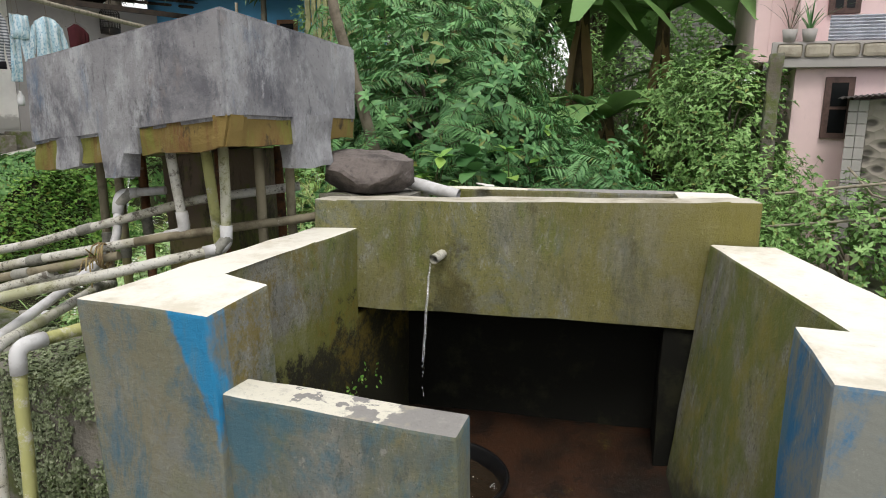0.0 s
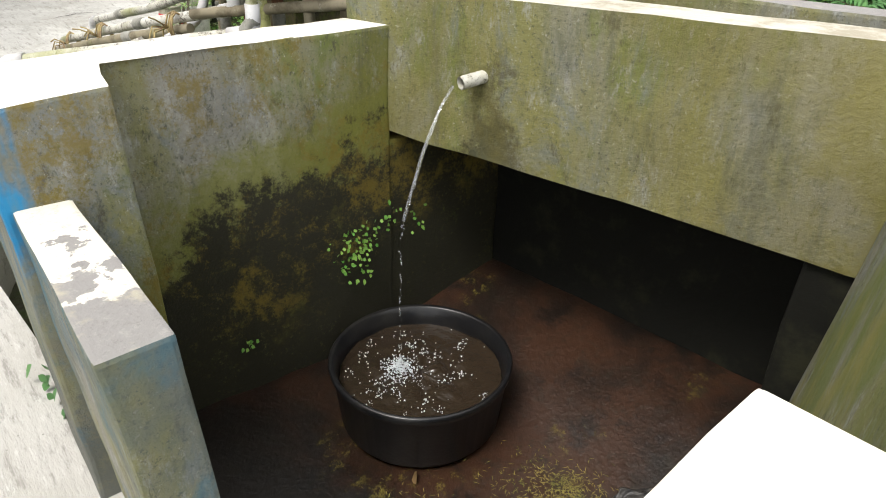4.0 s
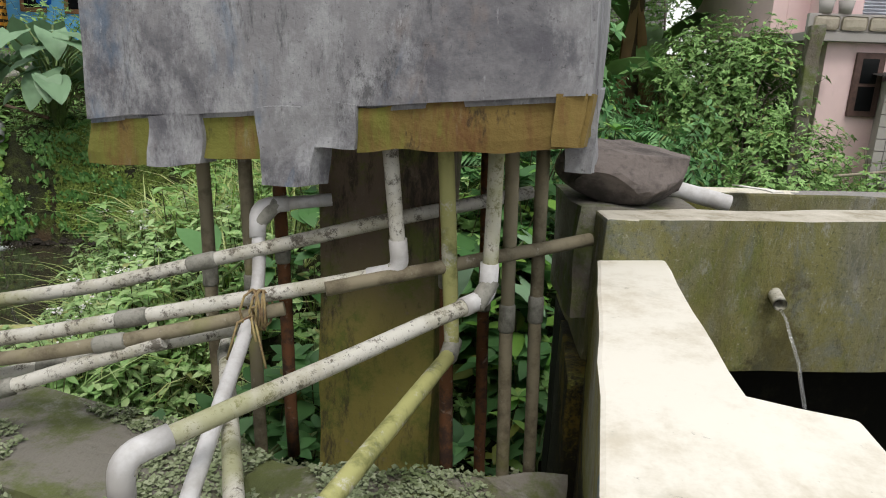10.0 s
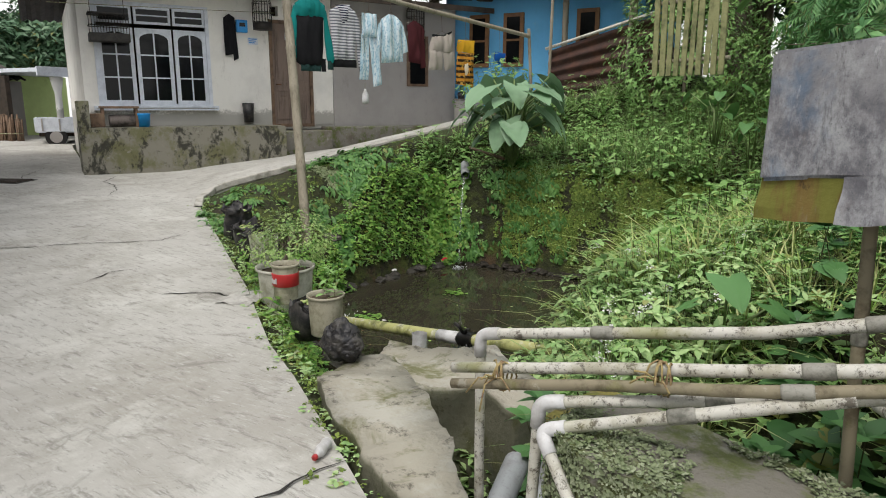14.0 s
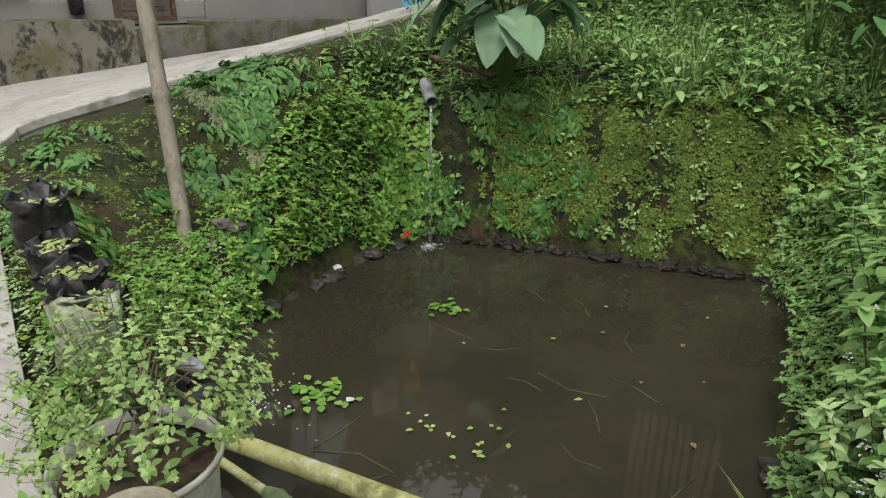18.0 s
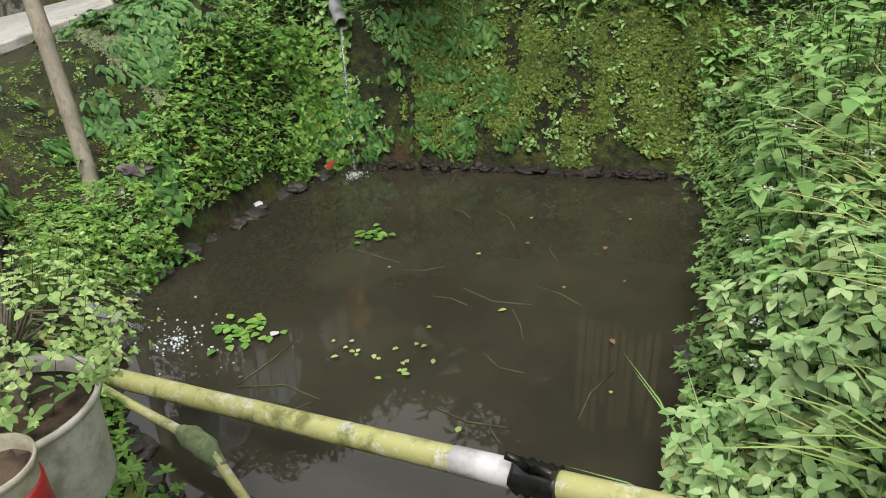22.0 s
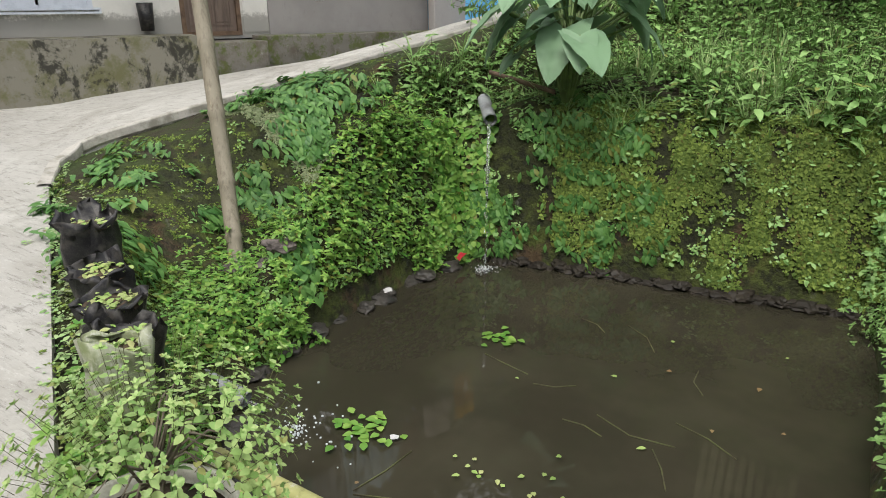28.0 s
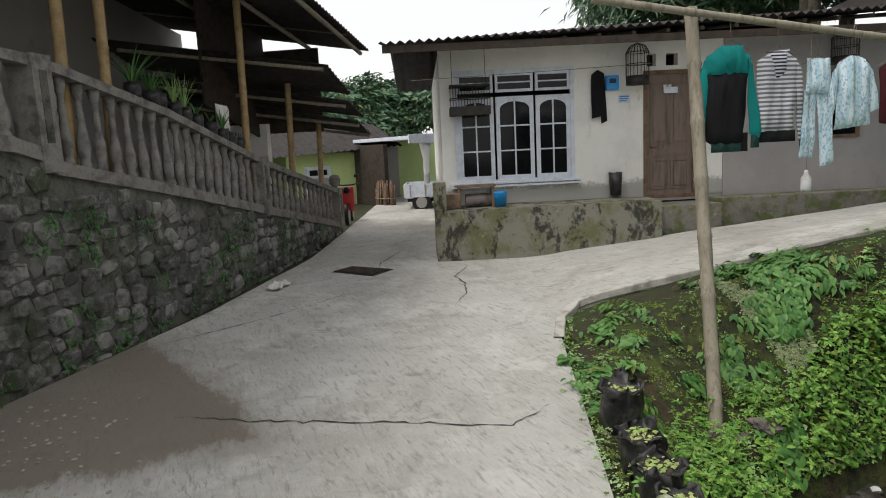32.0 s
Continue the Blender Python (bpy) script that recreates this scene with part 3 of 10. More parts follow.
def part(name, bm, material, parent, label="", soft=False):
    """Links a bmesh as one mesh under a thing or a part, in the parent's own space."""
    me = bm if isinstance(bm, bpy.types.Mesh) else mesh_of(name, bm)
    if not me.materials:
        for m in material if isinstance(material, (list, tuple)) else (material,):
            me.materials.append(m)
    if soft:
        smooth(me)
    ob = new(name, me)
    ob.parent = parent
    return tagged(ob, label)


def solo(name, bm, material, label, category, kind="", at=None, turn=0.0, soft=False, group=""):
    ob = part(name, bm, material, None, soft=soft)
    if at is not None:
        ob.matrix_world = pose(*at, 0, 0, turn)
    return tagged(ob, label, category, group, kind)


def box(bm, lo, hi, bevel=0.0, mi=0):
    v = [bm.verts.new((x, y, z)) for z in (lo[2], hi[2]) for y in (lo[1], hi[1]) for x in (lo[0], hi[0])]
    fs = [bm.faces.new([v[i] for i in q]) for q in ((0, 2, 3, 1), (4, 5, 7, 6), (0, 1, 5, 4), (2, 6, 7, 3), (0, 4, 6, 2), (1, 3, 7, 5))]
    for f in fs:
        f.material_index = mi
    if bevel:
        es = {e for f in fs for e in f.edges}
        bmesh.ops.bevel(bm, geom=list(es), offset=bevel, segments=2, affect="EDGES", profile=0.6)
    return bm


def prism(outline, z0, z1, bevel=0.0, bm=None, mi=0):
    """A solid from a flat outline (counter-clockwise) between two heights; z1 may be a list, one for each corner."""
    bm = bm or bmesh.new()
    n = len(outline)
    tops = z1 if isinstance(z1, (list, tuple)) else [z1] * n
    lows = z0 if isinstance(z0, (list, tuple)) else [z0] * n
    a = [bm.verts.new((x, y, z)) for (x, y), z in zip(outline, lows)]
    b = [bm.verts.new((x, y, z)) for (x, y), z in zip(outline, tops)]
    fs = [bm.faces.new(a[::-1]), bm.faces.new(b)]
    fs += [bm.faces.new((a[i], a[(i + 1) % n], b[(i + 1) % n], b[i])) for i in range(n)]
    for f in fs:
        f.material_index = mi
    if bevel:
        bmesh.ops.bevel(bm, geom=list({e for f in fs for e in f.edges}), offset=bevel, segments=2, affect="EDGES", profile=0.6)
    return bm


def roughen(bm, amount, scale, cut=0.0):
    """Subdivides long edges and moves the vertices by a noise, for worn and hand-made forms."""
    if cut:
        for _ in range(6):
            es = [e for e in bm.edges if e.calc_length() > cut]
            if not es:
                break
            bmesh.ops.subdivide_edges(bm, edges=es, cuts=1, use_grid_fill=True)
        bmesh.ops.triangulate(bm, faces=[f for f in bm.faces if len(f.verts) > 4])
    for v in bm.verts:
        v.co += amount * Vector(noise.noise_vector(v.co * scale))
    return bm


def tube(points, radius, sides=10, bm=None, caps=True, radii=None):
    """A round pipe through points."""
    bm = bm or bmesh.new()
    pts = [Vector(p) for p in points]
    rings, side = [], None
    for i, p in enumerate(pts):
        d = (pts[min(i + 1, len(pts) - 1)] - pts[max(i - 1, 0)]).normalized()
        if side is None:
            side = d.orthogonal().normalized()
        side = (side - d * side.dot(d)).normalized()
        other = d.cross(side)
        r = radii[i] if radii else radius
        rings.append([bm.verts.new(p + r * (math.cos(a) * side + math.sin(a) * other)) for a in (2 * math.pi * j / sides for j in range(sides))])
    for a, b in zip(rings, rings[1:]):
        for j in range(sides):
            f = bm.faces.new((a[j], a[(j + 1) % sides], b[(j + 1) % sides], b[j]))
            f.smooth = True
    if caps:
        bm.faces.new(rings[0][::-1])
        bm.faces.new(rings[-1])
    return bm


def bend(points, radius, steps=5):
    """Rounds the corners of a line of points."""
    pts = [Vector(p) for p in points]
    out = [pts[0]]
    for a, b, c in zip(pts, pts[1:], pts[2:]):
        r = min(radius, 0.45 * (a - b).length, 0.45 * (c - b).length)
        p, q = b + (a - b).normalized() * r, b + (c - b).normalized() * r
        out += [(1 - s) ** 2 * p + 2 * s * (1 - s) * b + s * s * q for s in (i / steps for i in range(steps + 1))]
    return out + [pts[-1]]


def lathe(profile, sides=24, bm=None):
    """A round body from (radius, height) pairs."""
    bm = bm or bmesh.new()
    rings = [[bm.verts.new((r * math.cos(a), r * math.sin(a), z)) for a in (2 * math.pi * j / sides for j in range(sides))] for r, z in profile]
    for a, b in zip(rings, rings[1:]):
        for j in range(sides):
            f = bm.faces.new((a[j], a[(j + 1) % sides], b[(j + 1) % sides], b[j]))
            f.smooth = True
    if profile[0][0] > 0.001:
        bm.faces.new(rings[0][::-1])
    if profile[-1][0] > 0.001:
        bm.faces.new(rings[-1])
    return bm


def lerp(a, b, t):
    return a + (b - a) * t


def ease(t):
    t = min(1.0, max(0.0, t))
    return t * t * (3 - 2 * t)


def from_arrays(name, verts, faces, material):
    me = bpy.data.meshes.new(name)
    me.from_pydata([tuple(v) for v in verts], [], [tuple(f) for f in faces])
    me.materials.append(material)
    return me


def to_line(p, line):
    """The distance of a point from an open line, and on which side it lies (left is positive)."""
    best, side = 1e9, 1
    for (ax, ay), (bx, by) in zip(line, line[1:]):
        ex, ey = bx - ax, by - ay
        s = min(1.0, max(0.0, ((p[0] - ax) * ex + (p[1] - ay) * ey) / (ex * ex + ey * ey)))
        dx, dy = p[0] - ax - s * ex, p[1] - ay - s * ey
        d = math.hypot(dx, dy)
        if d < best - 1e-9:
            best, side = d, 1 if ex * (p[1] - ay) - ey * (p[0] - ax) > 0 else -1
    return best, side


def inside(p, ring):
    hit = False
    for (ax, ay), (bx, by) in zip(ring, ring[1:] + ring[:1]):
        if (ay > p[1]) != (by > p[1]) and p[0] < (bx - ax) * (p[1] - ay) / (by - ay) + ax:
            hit = not hit
    return hit


# ---- the plan: road, pond and ground ----
WATER = -0.65
ROAD_EDGE = [(14, 0.2), (2.6, -0.13), (-0.6, -0.13), (-1.6, -0.2), (-2.5, 0.12), (-3.3, 0.54), (-4.0, 0.92), (-4.55, 1.19), (-5.9, 2.0), (-6.9, 2.52),
             (-8.2, 3.2), (-9.7, 3.98), (-10.3, 4.4), (-10.5, 4.75), (-10.25, 5.25), (-9.75, 6.1), (-9.3, 6.85), (-8.75, 7.7), (-8.1, 8.8), (-7.4, 10.2)]
WALL_FOOT = [(14, -9.5), (-4.2, -5.0), (-10.45, -1.25), (-13.1, 0.75), (-16.3, 2.75), (-19.4, 4.2), (-30, 9.0)]
POND = [(-4.6, 1.75), (-5.6, 2.45), (-6.5, 3.0), (-7.12, 3.6), (-7.2, 4.6), (-7.17, 5.8), (-7.0, 6.3), (-6.0, 6.5), (-4.8, 6.65), (-3.9, 6.8), (-3.75, 5.5), (-3.76, 4.75), (-3.76, 4.3), (-3.78, 3.9), (-3.77, 3.2), (-3.65, 2.5), (-3.45, 2.0), (-3.25, 1.5), (-3.55, 1.3), (-4.0, 1.4)]
HOUSE_AT, HOUSE_TURN = (-14.7, 6.9), 68.8  # the front runs along +x of the house's own space


def road_height(x, y):
    main = 0.24 if x > -3.3 else lerp(0.1, 0.24, (x + 5.7) / 2.4) if x > -5.7 else 0.1 + 0.017 * (-5.7 - x)
    s = (x + 10.5) * 0.5 + (y - 4.6) * 0.866
    climb = (0.13 * ease((s + 0.5) / 0.8) + 0.233 * max(0.0, s)) * ease((y - 3.6) / 1.4) * ease((-3.0 - x) / 2.0)
    cross = (y - 4.6) * 0.5 - (x + 10.5) * 0.866
    climb *= 1 - 0.55 * ease((cross - 0.5) / 3.2)
    return min(main, 0.45) + min(climb, 2.2) - 0.03 * max(0.0, min(2.0, x + 0.5))


def ground_height(x, y):
    d_road, side = to_line((x, y), ROAD_EDGE)
    if side > 0:
        return road_height(x, y) - 0.12
    pond = to_line((x, y), POND + POND[:1])[0]
    if inside((x, y), POND):
        return WATER - min(0.6, 0.1 + pond * 1.2)
    edge = road_height(x, y)
    n = noise.noise((x * 0.9, y * 0.9, 0)) * 0.09 + noise.noise((x * 3, y * 3, 4)) * 0.03
    # between pond and road: a shelf, then a steep face up to the road's edge
    w = pond / (pond + d_road + 1e-4)
    steep = lerp(0.42, 0.36, ease((y - 4) / 2))
    near = lerp(WATER + 0.17, edge - 0.02, 0.28 * ease(w / 0.5) + 0.72 * ease((w - steep) / 0.4))
    # away from the road: a mossy face behind the pond, a gentle weedy slope beside it
    r = ease((x + 4.4) / 0.9)
    hill = WATER + 0.12 + lerp(1.25, 0.75, r) * ease(pond / lerp(0.4, 0.6, r)) + lerp(0.17, 0.27, r) * max(0.0, pond - 0.3)
    hill = min(hill, 1.25 + 0.06 * max(0.0, y - 6))
    # the ditch round the tank's pillar and the low ground to the east
    ditch = ease((x + 2.7) / 0.5) * ease((2.4 - y) / 0.9)
    hill = lerp(hill, -0.25, ditch)
    east = ease((x + 0.9) / 1.6)
    hill = lerp(hill, -0.2 + 0.16 * max(0.0, y - 3.2) * ease((6.0 - x) / 5.0), east)
    back = ease((d_road - 0.9) / 1.3) if x > -7.6 else ease((x + 8.6) / 1.0) * ease((y - 6.6) / 0.8) * ease((d_road - 0.9) / 1.3)
    z = lerp(near, hill, back) if x < -2.7 else lerp(hill, edge - 0.2, ease((0.3 - d_road) / 0.25))
    z = min(z, 3.0) + n * ease(d_road / 0.5)
    return lerp(z, -0.3, ease((0.42 - math.hypot(x + 2.6, (y - 0.88) * 1.1)) / 0.2))


def grid_steps(lo, hi, fine_lo, fine_hi, fine, coarse):
    out, v = [], lo
    while v < hi:
        out.append(v)
        v += fine if fine_lo <= v < fine_hi else coarse
    return out + [hi]


xs = grid_steps(-60, 60, -10.6, 2.4, 0.13, 1.4)
ys = grid_steps(-30, 90, -0.6, 9.4, 0.13, 1.4)
gv = [(x, y, ground_height(x, y)) for y in ys for x in xs]
gf = [(j * len(xs) + i, j * len(xs) + i + 1, (j + 1) * len(xs) + i + 1, (j + 1) * len(xs) + i) for j in range(len(ys) - 1) for i in range(len(xs) - 1)]
ground_mesh = smooth(from_arrays("ground", gv, gf, mat_earth))
ground_mesh.materials.append(mat_bank)
for p in ground_mesh.polygons:
    c = p.center
    if -10.6 < c.x < -3.4 and 1.0 < c.y < 8.5 and p.normal.z < 0.93:
        p.material_index = 1
ground = tagged(new("ground", ground_mesh), "weedy brown earth and mossy banks of the hillside", "ground", "", "structure")


def sheet(name, ring, height, material, step, label, kind="structure", category="road", thick=0.25):
    """A paved surface that fills an outline, with a cut edge."""
    from mathutils import geometry
    rim = []
    for (ax, ay), (bx, by) in zip(ring, ring[1:] + ring[:1]):
        n = max(1, int(math.hypot(bx - ax, by - ay) / step))
        rim += [(lerp(ax, bx, i / n), lerp(ay, by, i / n)) for i in range(n)]
    pts = [Vector(p) for p in rim]
    x0, x1, y0, y1 = min(p[0] for p in rim), max(p[0] for p in rim), min(p[1] for p in rim), max(p[1] for p in rim)
    y = y0 + step / 2
    while y < y1:
        x = x0 + step / 2
        while x < x1:
            if inside((x, y), ring) and to_line((x, y), ring + ring[:1])[0] > 0.4 * step:
                pts.append(Vector((x, y)))
            x += step
        y += step
    n = len(rim)
    out = geometry.delaunay_2d_cdt(pts, [(i, (i + 1) % n) for i in range(n)], [list(range(n))], 1, 1e-5)
    verts = [(v.x, v.y, height(v.x, v.y)) for v in out[0]]
    faces = [tuple(f) for f in out[2]]
    count = {}
    for f in faces:
        for a, b in zip(f, f[1:] + f[:1]):
            count[(a, b)] = 1
    border = [(a, b) for a, b in count if (b, a) not in count]
    base = len(verts)
    low = {}
    for a, b in border:
        for v in (a, b):
            if v not in low:
                low[v] = base + len(low)
                verts.append((verts[v][0], verts[v][1], verts[v][2] - thick))
    faces += [(b, a, low[a], low[b]) for a, b in border]
    return tagged(new(name, from_arrays(name, verts, faces, material)), label, category, "", kind)


house_m = pose(HOUSE_AT[0], HOUSE_AT[1], 0, 0, 0, HOUSE_TURN)


def house_point(u, v):
    p = house_m @ Vector((u, v, 0))
    return p.x, p.y


road_ring = ROAD_EDGE + [house_point(9.3, -0.9), house_point(2.0, -0.9), house_point(-2.0, -0.9), house_point(-2.0, 7.0), (-30, 14)] + WALL_FOOT[::-1]
road = sheet("road", road_ring, lambda x, y: road_height(x, y) + 0.012 * noise.noise((x * 0.8, y * 0.8, 2)), mat_road, 0.4, "pale brushed concrete lane with cracks and stains")
solo("pond_water", prism(POND, WATER - 0.02, WATER), mat_pond, "murky grey-brown pond water with floating scraps", "water", "structure")

# ---- the wash basin ----
TOP, BACK_TOP, LOW_TOP, FLOOR, LEDGE = 1.13, 1.245, 0.936, 0.20, 0.85


def floor_height(x, y):
    """The basin's floor, with mud heaped towards the recess."""
    return FLOOR + 0.15 * ease((y - 0.55) / 0.7)


basin = thing("wash_basin", "weathered concrete wash basin with white-topped walls and old blue paint", "basin")


def wall(name, outline, z0, z1, side, top, label="", foot=None, rough=0.005):
    """A rendered wall with a painted top; foot: another outline at its base, for a wall that leans."""
    bm = prism(outline, z0, z1)
    if foot:
        bm.verts.ensure_lookup_table()
        for v, (x, y) in zip(bm.verts[: len(foot)], foot):
            v.co.x, v.co.y = x, y
    bmesh.ops.bevel(bm, geom=bm.edges[:], offset=0.009, segments=2, affect="EDGES", profile=0.6)
    roughen(bm, rough, 6.0, 0.12)
    for v in bm.verts:
        v.co += 0.3 * rough * Vector(noise.noise_vector(v.co * 31))
    bm.normal_update()
    for f in bm.faces:
        f.material_index = 1 if f.normal.z > 0.55 and f.calc_center_median().z > (min(z1) if isinstance(z1, list) else z1) - 0.035 else 0
    return part(name, bm, [side, top], basin, label)


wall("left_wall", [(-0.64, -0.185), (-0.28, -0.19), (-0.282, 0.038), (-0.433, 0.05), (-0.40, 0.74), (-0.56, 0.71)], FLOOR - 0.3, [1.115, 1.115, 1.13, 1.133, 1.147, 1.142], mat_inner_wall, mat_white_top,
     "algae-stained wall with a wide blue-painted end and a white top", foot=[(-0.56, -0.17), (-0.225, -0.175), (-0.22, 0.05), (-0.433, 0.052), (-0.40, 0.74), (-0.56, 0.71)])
wall("low_front_wall", [(-0.30, -0.172), (0.257, -0.18), (0.253, -0.075), (-0.30, -0.07)], FLOOR - 0.3, LOW_TOP, mat_low_wall, mat_low_top, "low wall with chipped white top", foot=[(-0.30, -0.12), (0.275, -0.12), (0.275, -0.03), (-0.30, -0.03)])
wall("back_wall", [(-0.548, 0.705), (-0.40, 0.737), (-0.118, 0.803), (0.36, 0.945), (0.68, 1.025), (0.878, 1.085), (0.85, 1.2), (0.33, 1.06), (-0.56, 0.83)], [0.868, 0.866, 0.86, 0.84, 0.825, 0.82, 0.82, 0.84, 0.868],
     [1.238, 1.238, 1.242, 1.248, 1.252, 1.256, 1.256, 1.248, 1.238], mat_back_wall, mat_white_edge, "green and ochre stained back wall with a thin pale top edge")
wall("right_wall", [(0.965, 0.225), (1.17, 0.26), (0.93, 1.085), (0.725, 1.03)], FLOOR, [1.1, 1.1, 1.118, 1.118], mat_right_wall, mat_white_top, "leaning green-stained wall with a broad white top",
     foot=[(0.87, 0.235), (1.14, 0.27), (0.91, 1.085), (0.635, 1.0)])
wall("right_pier", [(0.87, -0.1), (1.35, -0.125), (1.35, 0.255), (0.855, 0.217)], FLOOR - 0.3, 1.104, mat_blue, mat_white_top, "wall end with bright blue paint")
wall("recess_back", [(-0.6, 1.12), (0.9, 1.262), (0.9, 1.4), (-0.6, 1.4)], FLOOR - 0.05, 0.83, mat_recess, mat_recess, "near-black wall of the recess")
wall("recess_side", [(-0.6, 0.68), (-0.405, 0.72), (-0.375, 1.14), (-0.6, 1.12)], FLOOR - 0.05, 0.84, mat_inner_wall, mat_inner_wall)
wall("recess_side", [(0.60, 1.02), (0.88, 1.09), (0.9, 1.26), (0.585, 1.23)], FLOOR - 0.05, 0.83, mat_recess, mat_recess)
wall("cistern_floor", [(-0.56, 0.82), (0.33, 1.05), (0.85, 1.19), (0.83, 1.5), (-0.6, 1.38)], 0.83, 0.95, mat_back_wall, mat_back_wall, "floor of the rear cistern")
wall("cistern_rim", [(-0.28, 1.2), (0.74, 1.41), (0.72, 1.5), (-0.29, 1.29)], 0.95, BACK_TOP - 0.004, mat_back_wall, mat_low_top, "low far rim of the rear cistern")
wall("cistern_side", [(0.62, 1.15), (0.845, 1.2), (0.80, 1.42), (0.60, 1.37)], 0.95, BACK_TOP + 0.002, mat_back_wall, mat_white_top)
bm = bmesh.new()
steps = [[bm.verts.new((-0.57 + 0.06 * i, -0.15 + 0.06 * j, floor_height(0, -0.15 + 0.06 * j) + 0.008 * noise.noise((i * 0.5, j * 0.5, 3)))) for i in range(29)] for j in range(25)]
for p, q in zip(steps, steps[1:]):
    for i in range(28):
        bm.faces.new((p[i], p[i + 1], q[i + 1], q[i])).smooth = True
edge = [e for e in bm.edges if e.is_boundary]
skirt = bmesh.ops.extrude_edge_only(bm, edges=edge)["geom"]
for v in skirt:
    if isinstance(v, bmesh.types.BMVert):
        v.co.z = FLOOR - 0.14
part("basin_floor", bm, mat_floor, basin, "wet muddy reddish-brown floor")

# ---- the raised water tank ----
tank = thing("water_tank", "square grey concrete water tank with a broken rusty lower band", "tank")
T_FL, T_FR, T_BR, T_BL = (-1.80, 0.70), (-0.64, 0.378), (-0.55, 1.04), (-1.6, 1.42)
TILT = 0.115  # the tank leans: its street side rises towards the basin
bm = prism([T_FL, T_FR, T_BR, T_BL], [1.392, 1.507, 1.495, 1.39], [1.714, 1.818, 1.765, 1.70])
bmesh.ops.bevel(bm, geom=bm.edges[:], offset=0.01, segments=2, affect="EDGES")
roughen(bm, 0.006, 6, 0.1)
part("tank_wall", bm, mat_tank, tank, "grey streaked tank wall")


def band(a, b, s0, s1, z0, z1, out, name, material, label=""):
    """A strip of render on the tank's side, from s0 to s1 of the way from a to b, standing out by some millimetres."""
    d = Vector((b[0] - a[0], b[1] - a[1]))
    nrm = Vector((d.y, -d.x)).normalized() * out
    inw = Vector((d.y, -d.x)).normalized() * -0.06
    p, q = Vector(a) + d * s0, Vector(a) + d * s1

    def rise(c):
        return TILT * min(1.0, (c.x + 1.80) / 1.16) - 0.012

    bm = prism([tuple(p + nrm), tuple(q + nrm), tuple(q + inw), tuple(p + inw)], [z0 + rise(p), z0 + rise(q), z0 + rise(q), z0 + rise(p)], [z1 + rise(p), z1 + rise(q), z1 + rise(q), z1 + rise(p)])
    roughen(bm, 0.014, 9, 0.04)
    return part(name, bm, material, tank, label)


for a, b, pieces in ((T_FL, T_FR, ((0.0, 0.17, 1.30, 1), (0.17, 0.29, 1.30, 0), (0.29, 0.42, 1.31, 1), (0.42, 0.54, 1.25, 0), (0.54, 0.62, 1.33, 0), (0.62, 1.0, 1.32, 1))),
                     (T_FR, T_BR, ((0.0, 0.45, 1.32, 1), (0.45, 0.75, 1.24, 0), (0.75, 1.0, 1.33, 1)))):
    for s0, s1, z0, rusty in pieces:
        band(a, b, s0, s1, z0, 1.415 if rusty else 1.42, -0.008 if rusty else 0.004, "rusty_band" if rusty else "band_patch", mat_rust_band if rusty else mat_tank,
             "rust-stained ochre strip" if rusty else "grey patch of render")
part("tank_bottom", roughen(prism([(-1.74, 0.75), (-0.70, 0.46), (-0.60, 1.0), (-1.55, 1.35)], [1.33, 1.43, 1.43, 1.33], [1.40, 1.51, 1.5, 1.4]), 0.004, 6, 0.2), mat_pillar, tank)
part("pillar", roughen(prism([(-1.25, 0.79), (-0.94, 0.77), (-0.92, 1.07), (-1.24, 1.09)], -0.5, [1.36, 1.39, 1.39, 1.36], 0.01), 0.007, 5, 0.1), mat_pillar, tank, "mossy brown concrete pillar")


# ---- main house ----
house = thing("village_house", "single-storey house with whitewashed front and a bare grey cement end", "house", (HOUSE_AT[0], HOUSE_AT[1], 0), HOUSE_TURN)
FL = 1.12
part("porch", roughen(box(bmesh.new(), (-2.1, -1.0, -0.2), (1.85, -0.02, FL)), 0.012, 3, 0.3), mat_porch, house, "algae-blackened porch wall")
part("grey_wall", roughen(box(bmesh.new(), (3.35, -0.06, 0.6), (6.72, 0.2, 4.0)), 0.008, 2, 0.4), mat_house_grey, house, "bare grey cement wall")
part("side_wall", box(bmesh.new(), (-1.9, 0.2, 0.1), (-1.7, 7, 3.9)), mat_house_white, house)
part("end_wall", box(bmesh.new(), (6.5, 0.2, 0.6), (6.7, 7, 4.0)), mat_house_grey, house)
part("rear_wall", box(bmesh.new(), (-1.9, 6.8, 0.1), (6.7, 7.0, 3.9)), mat_house_grey, house)


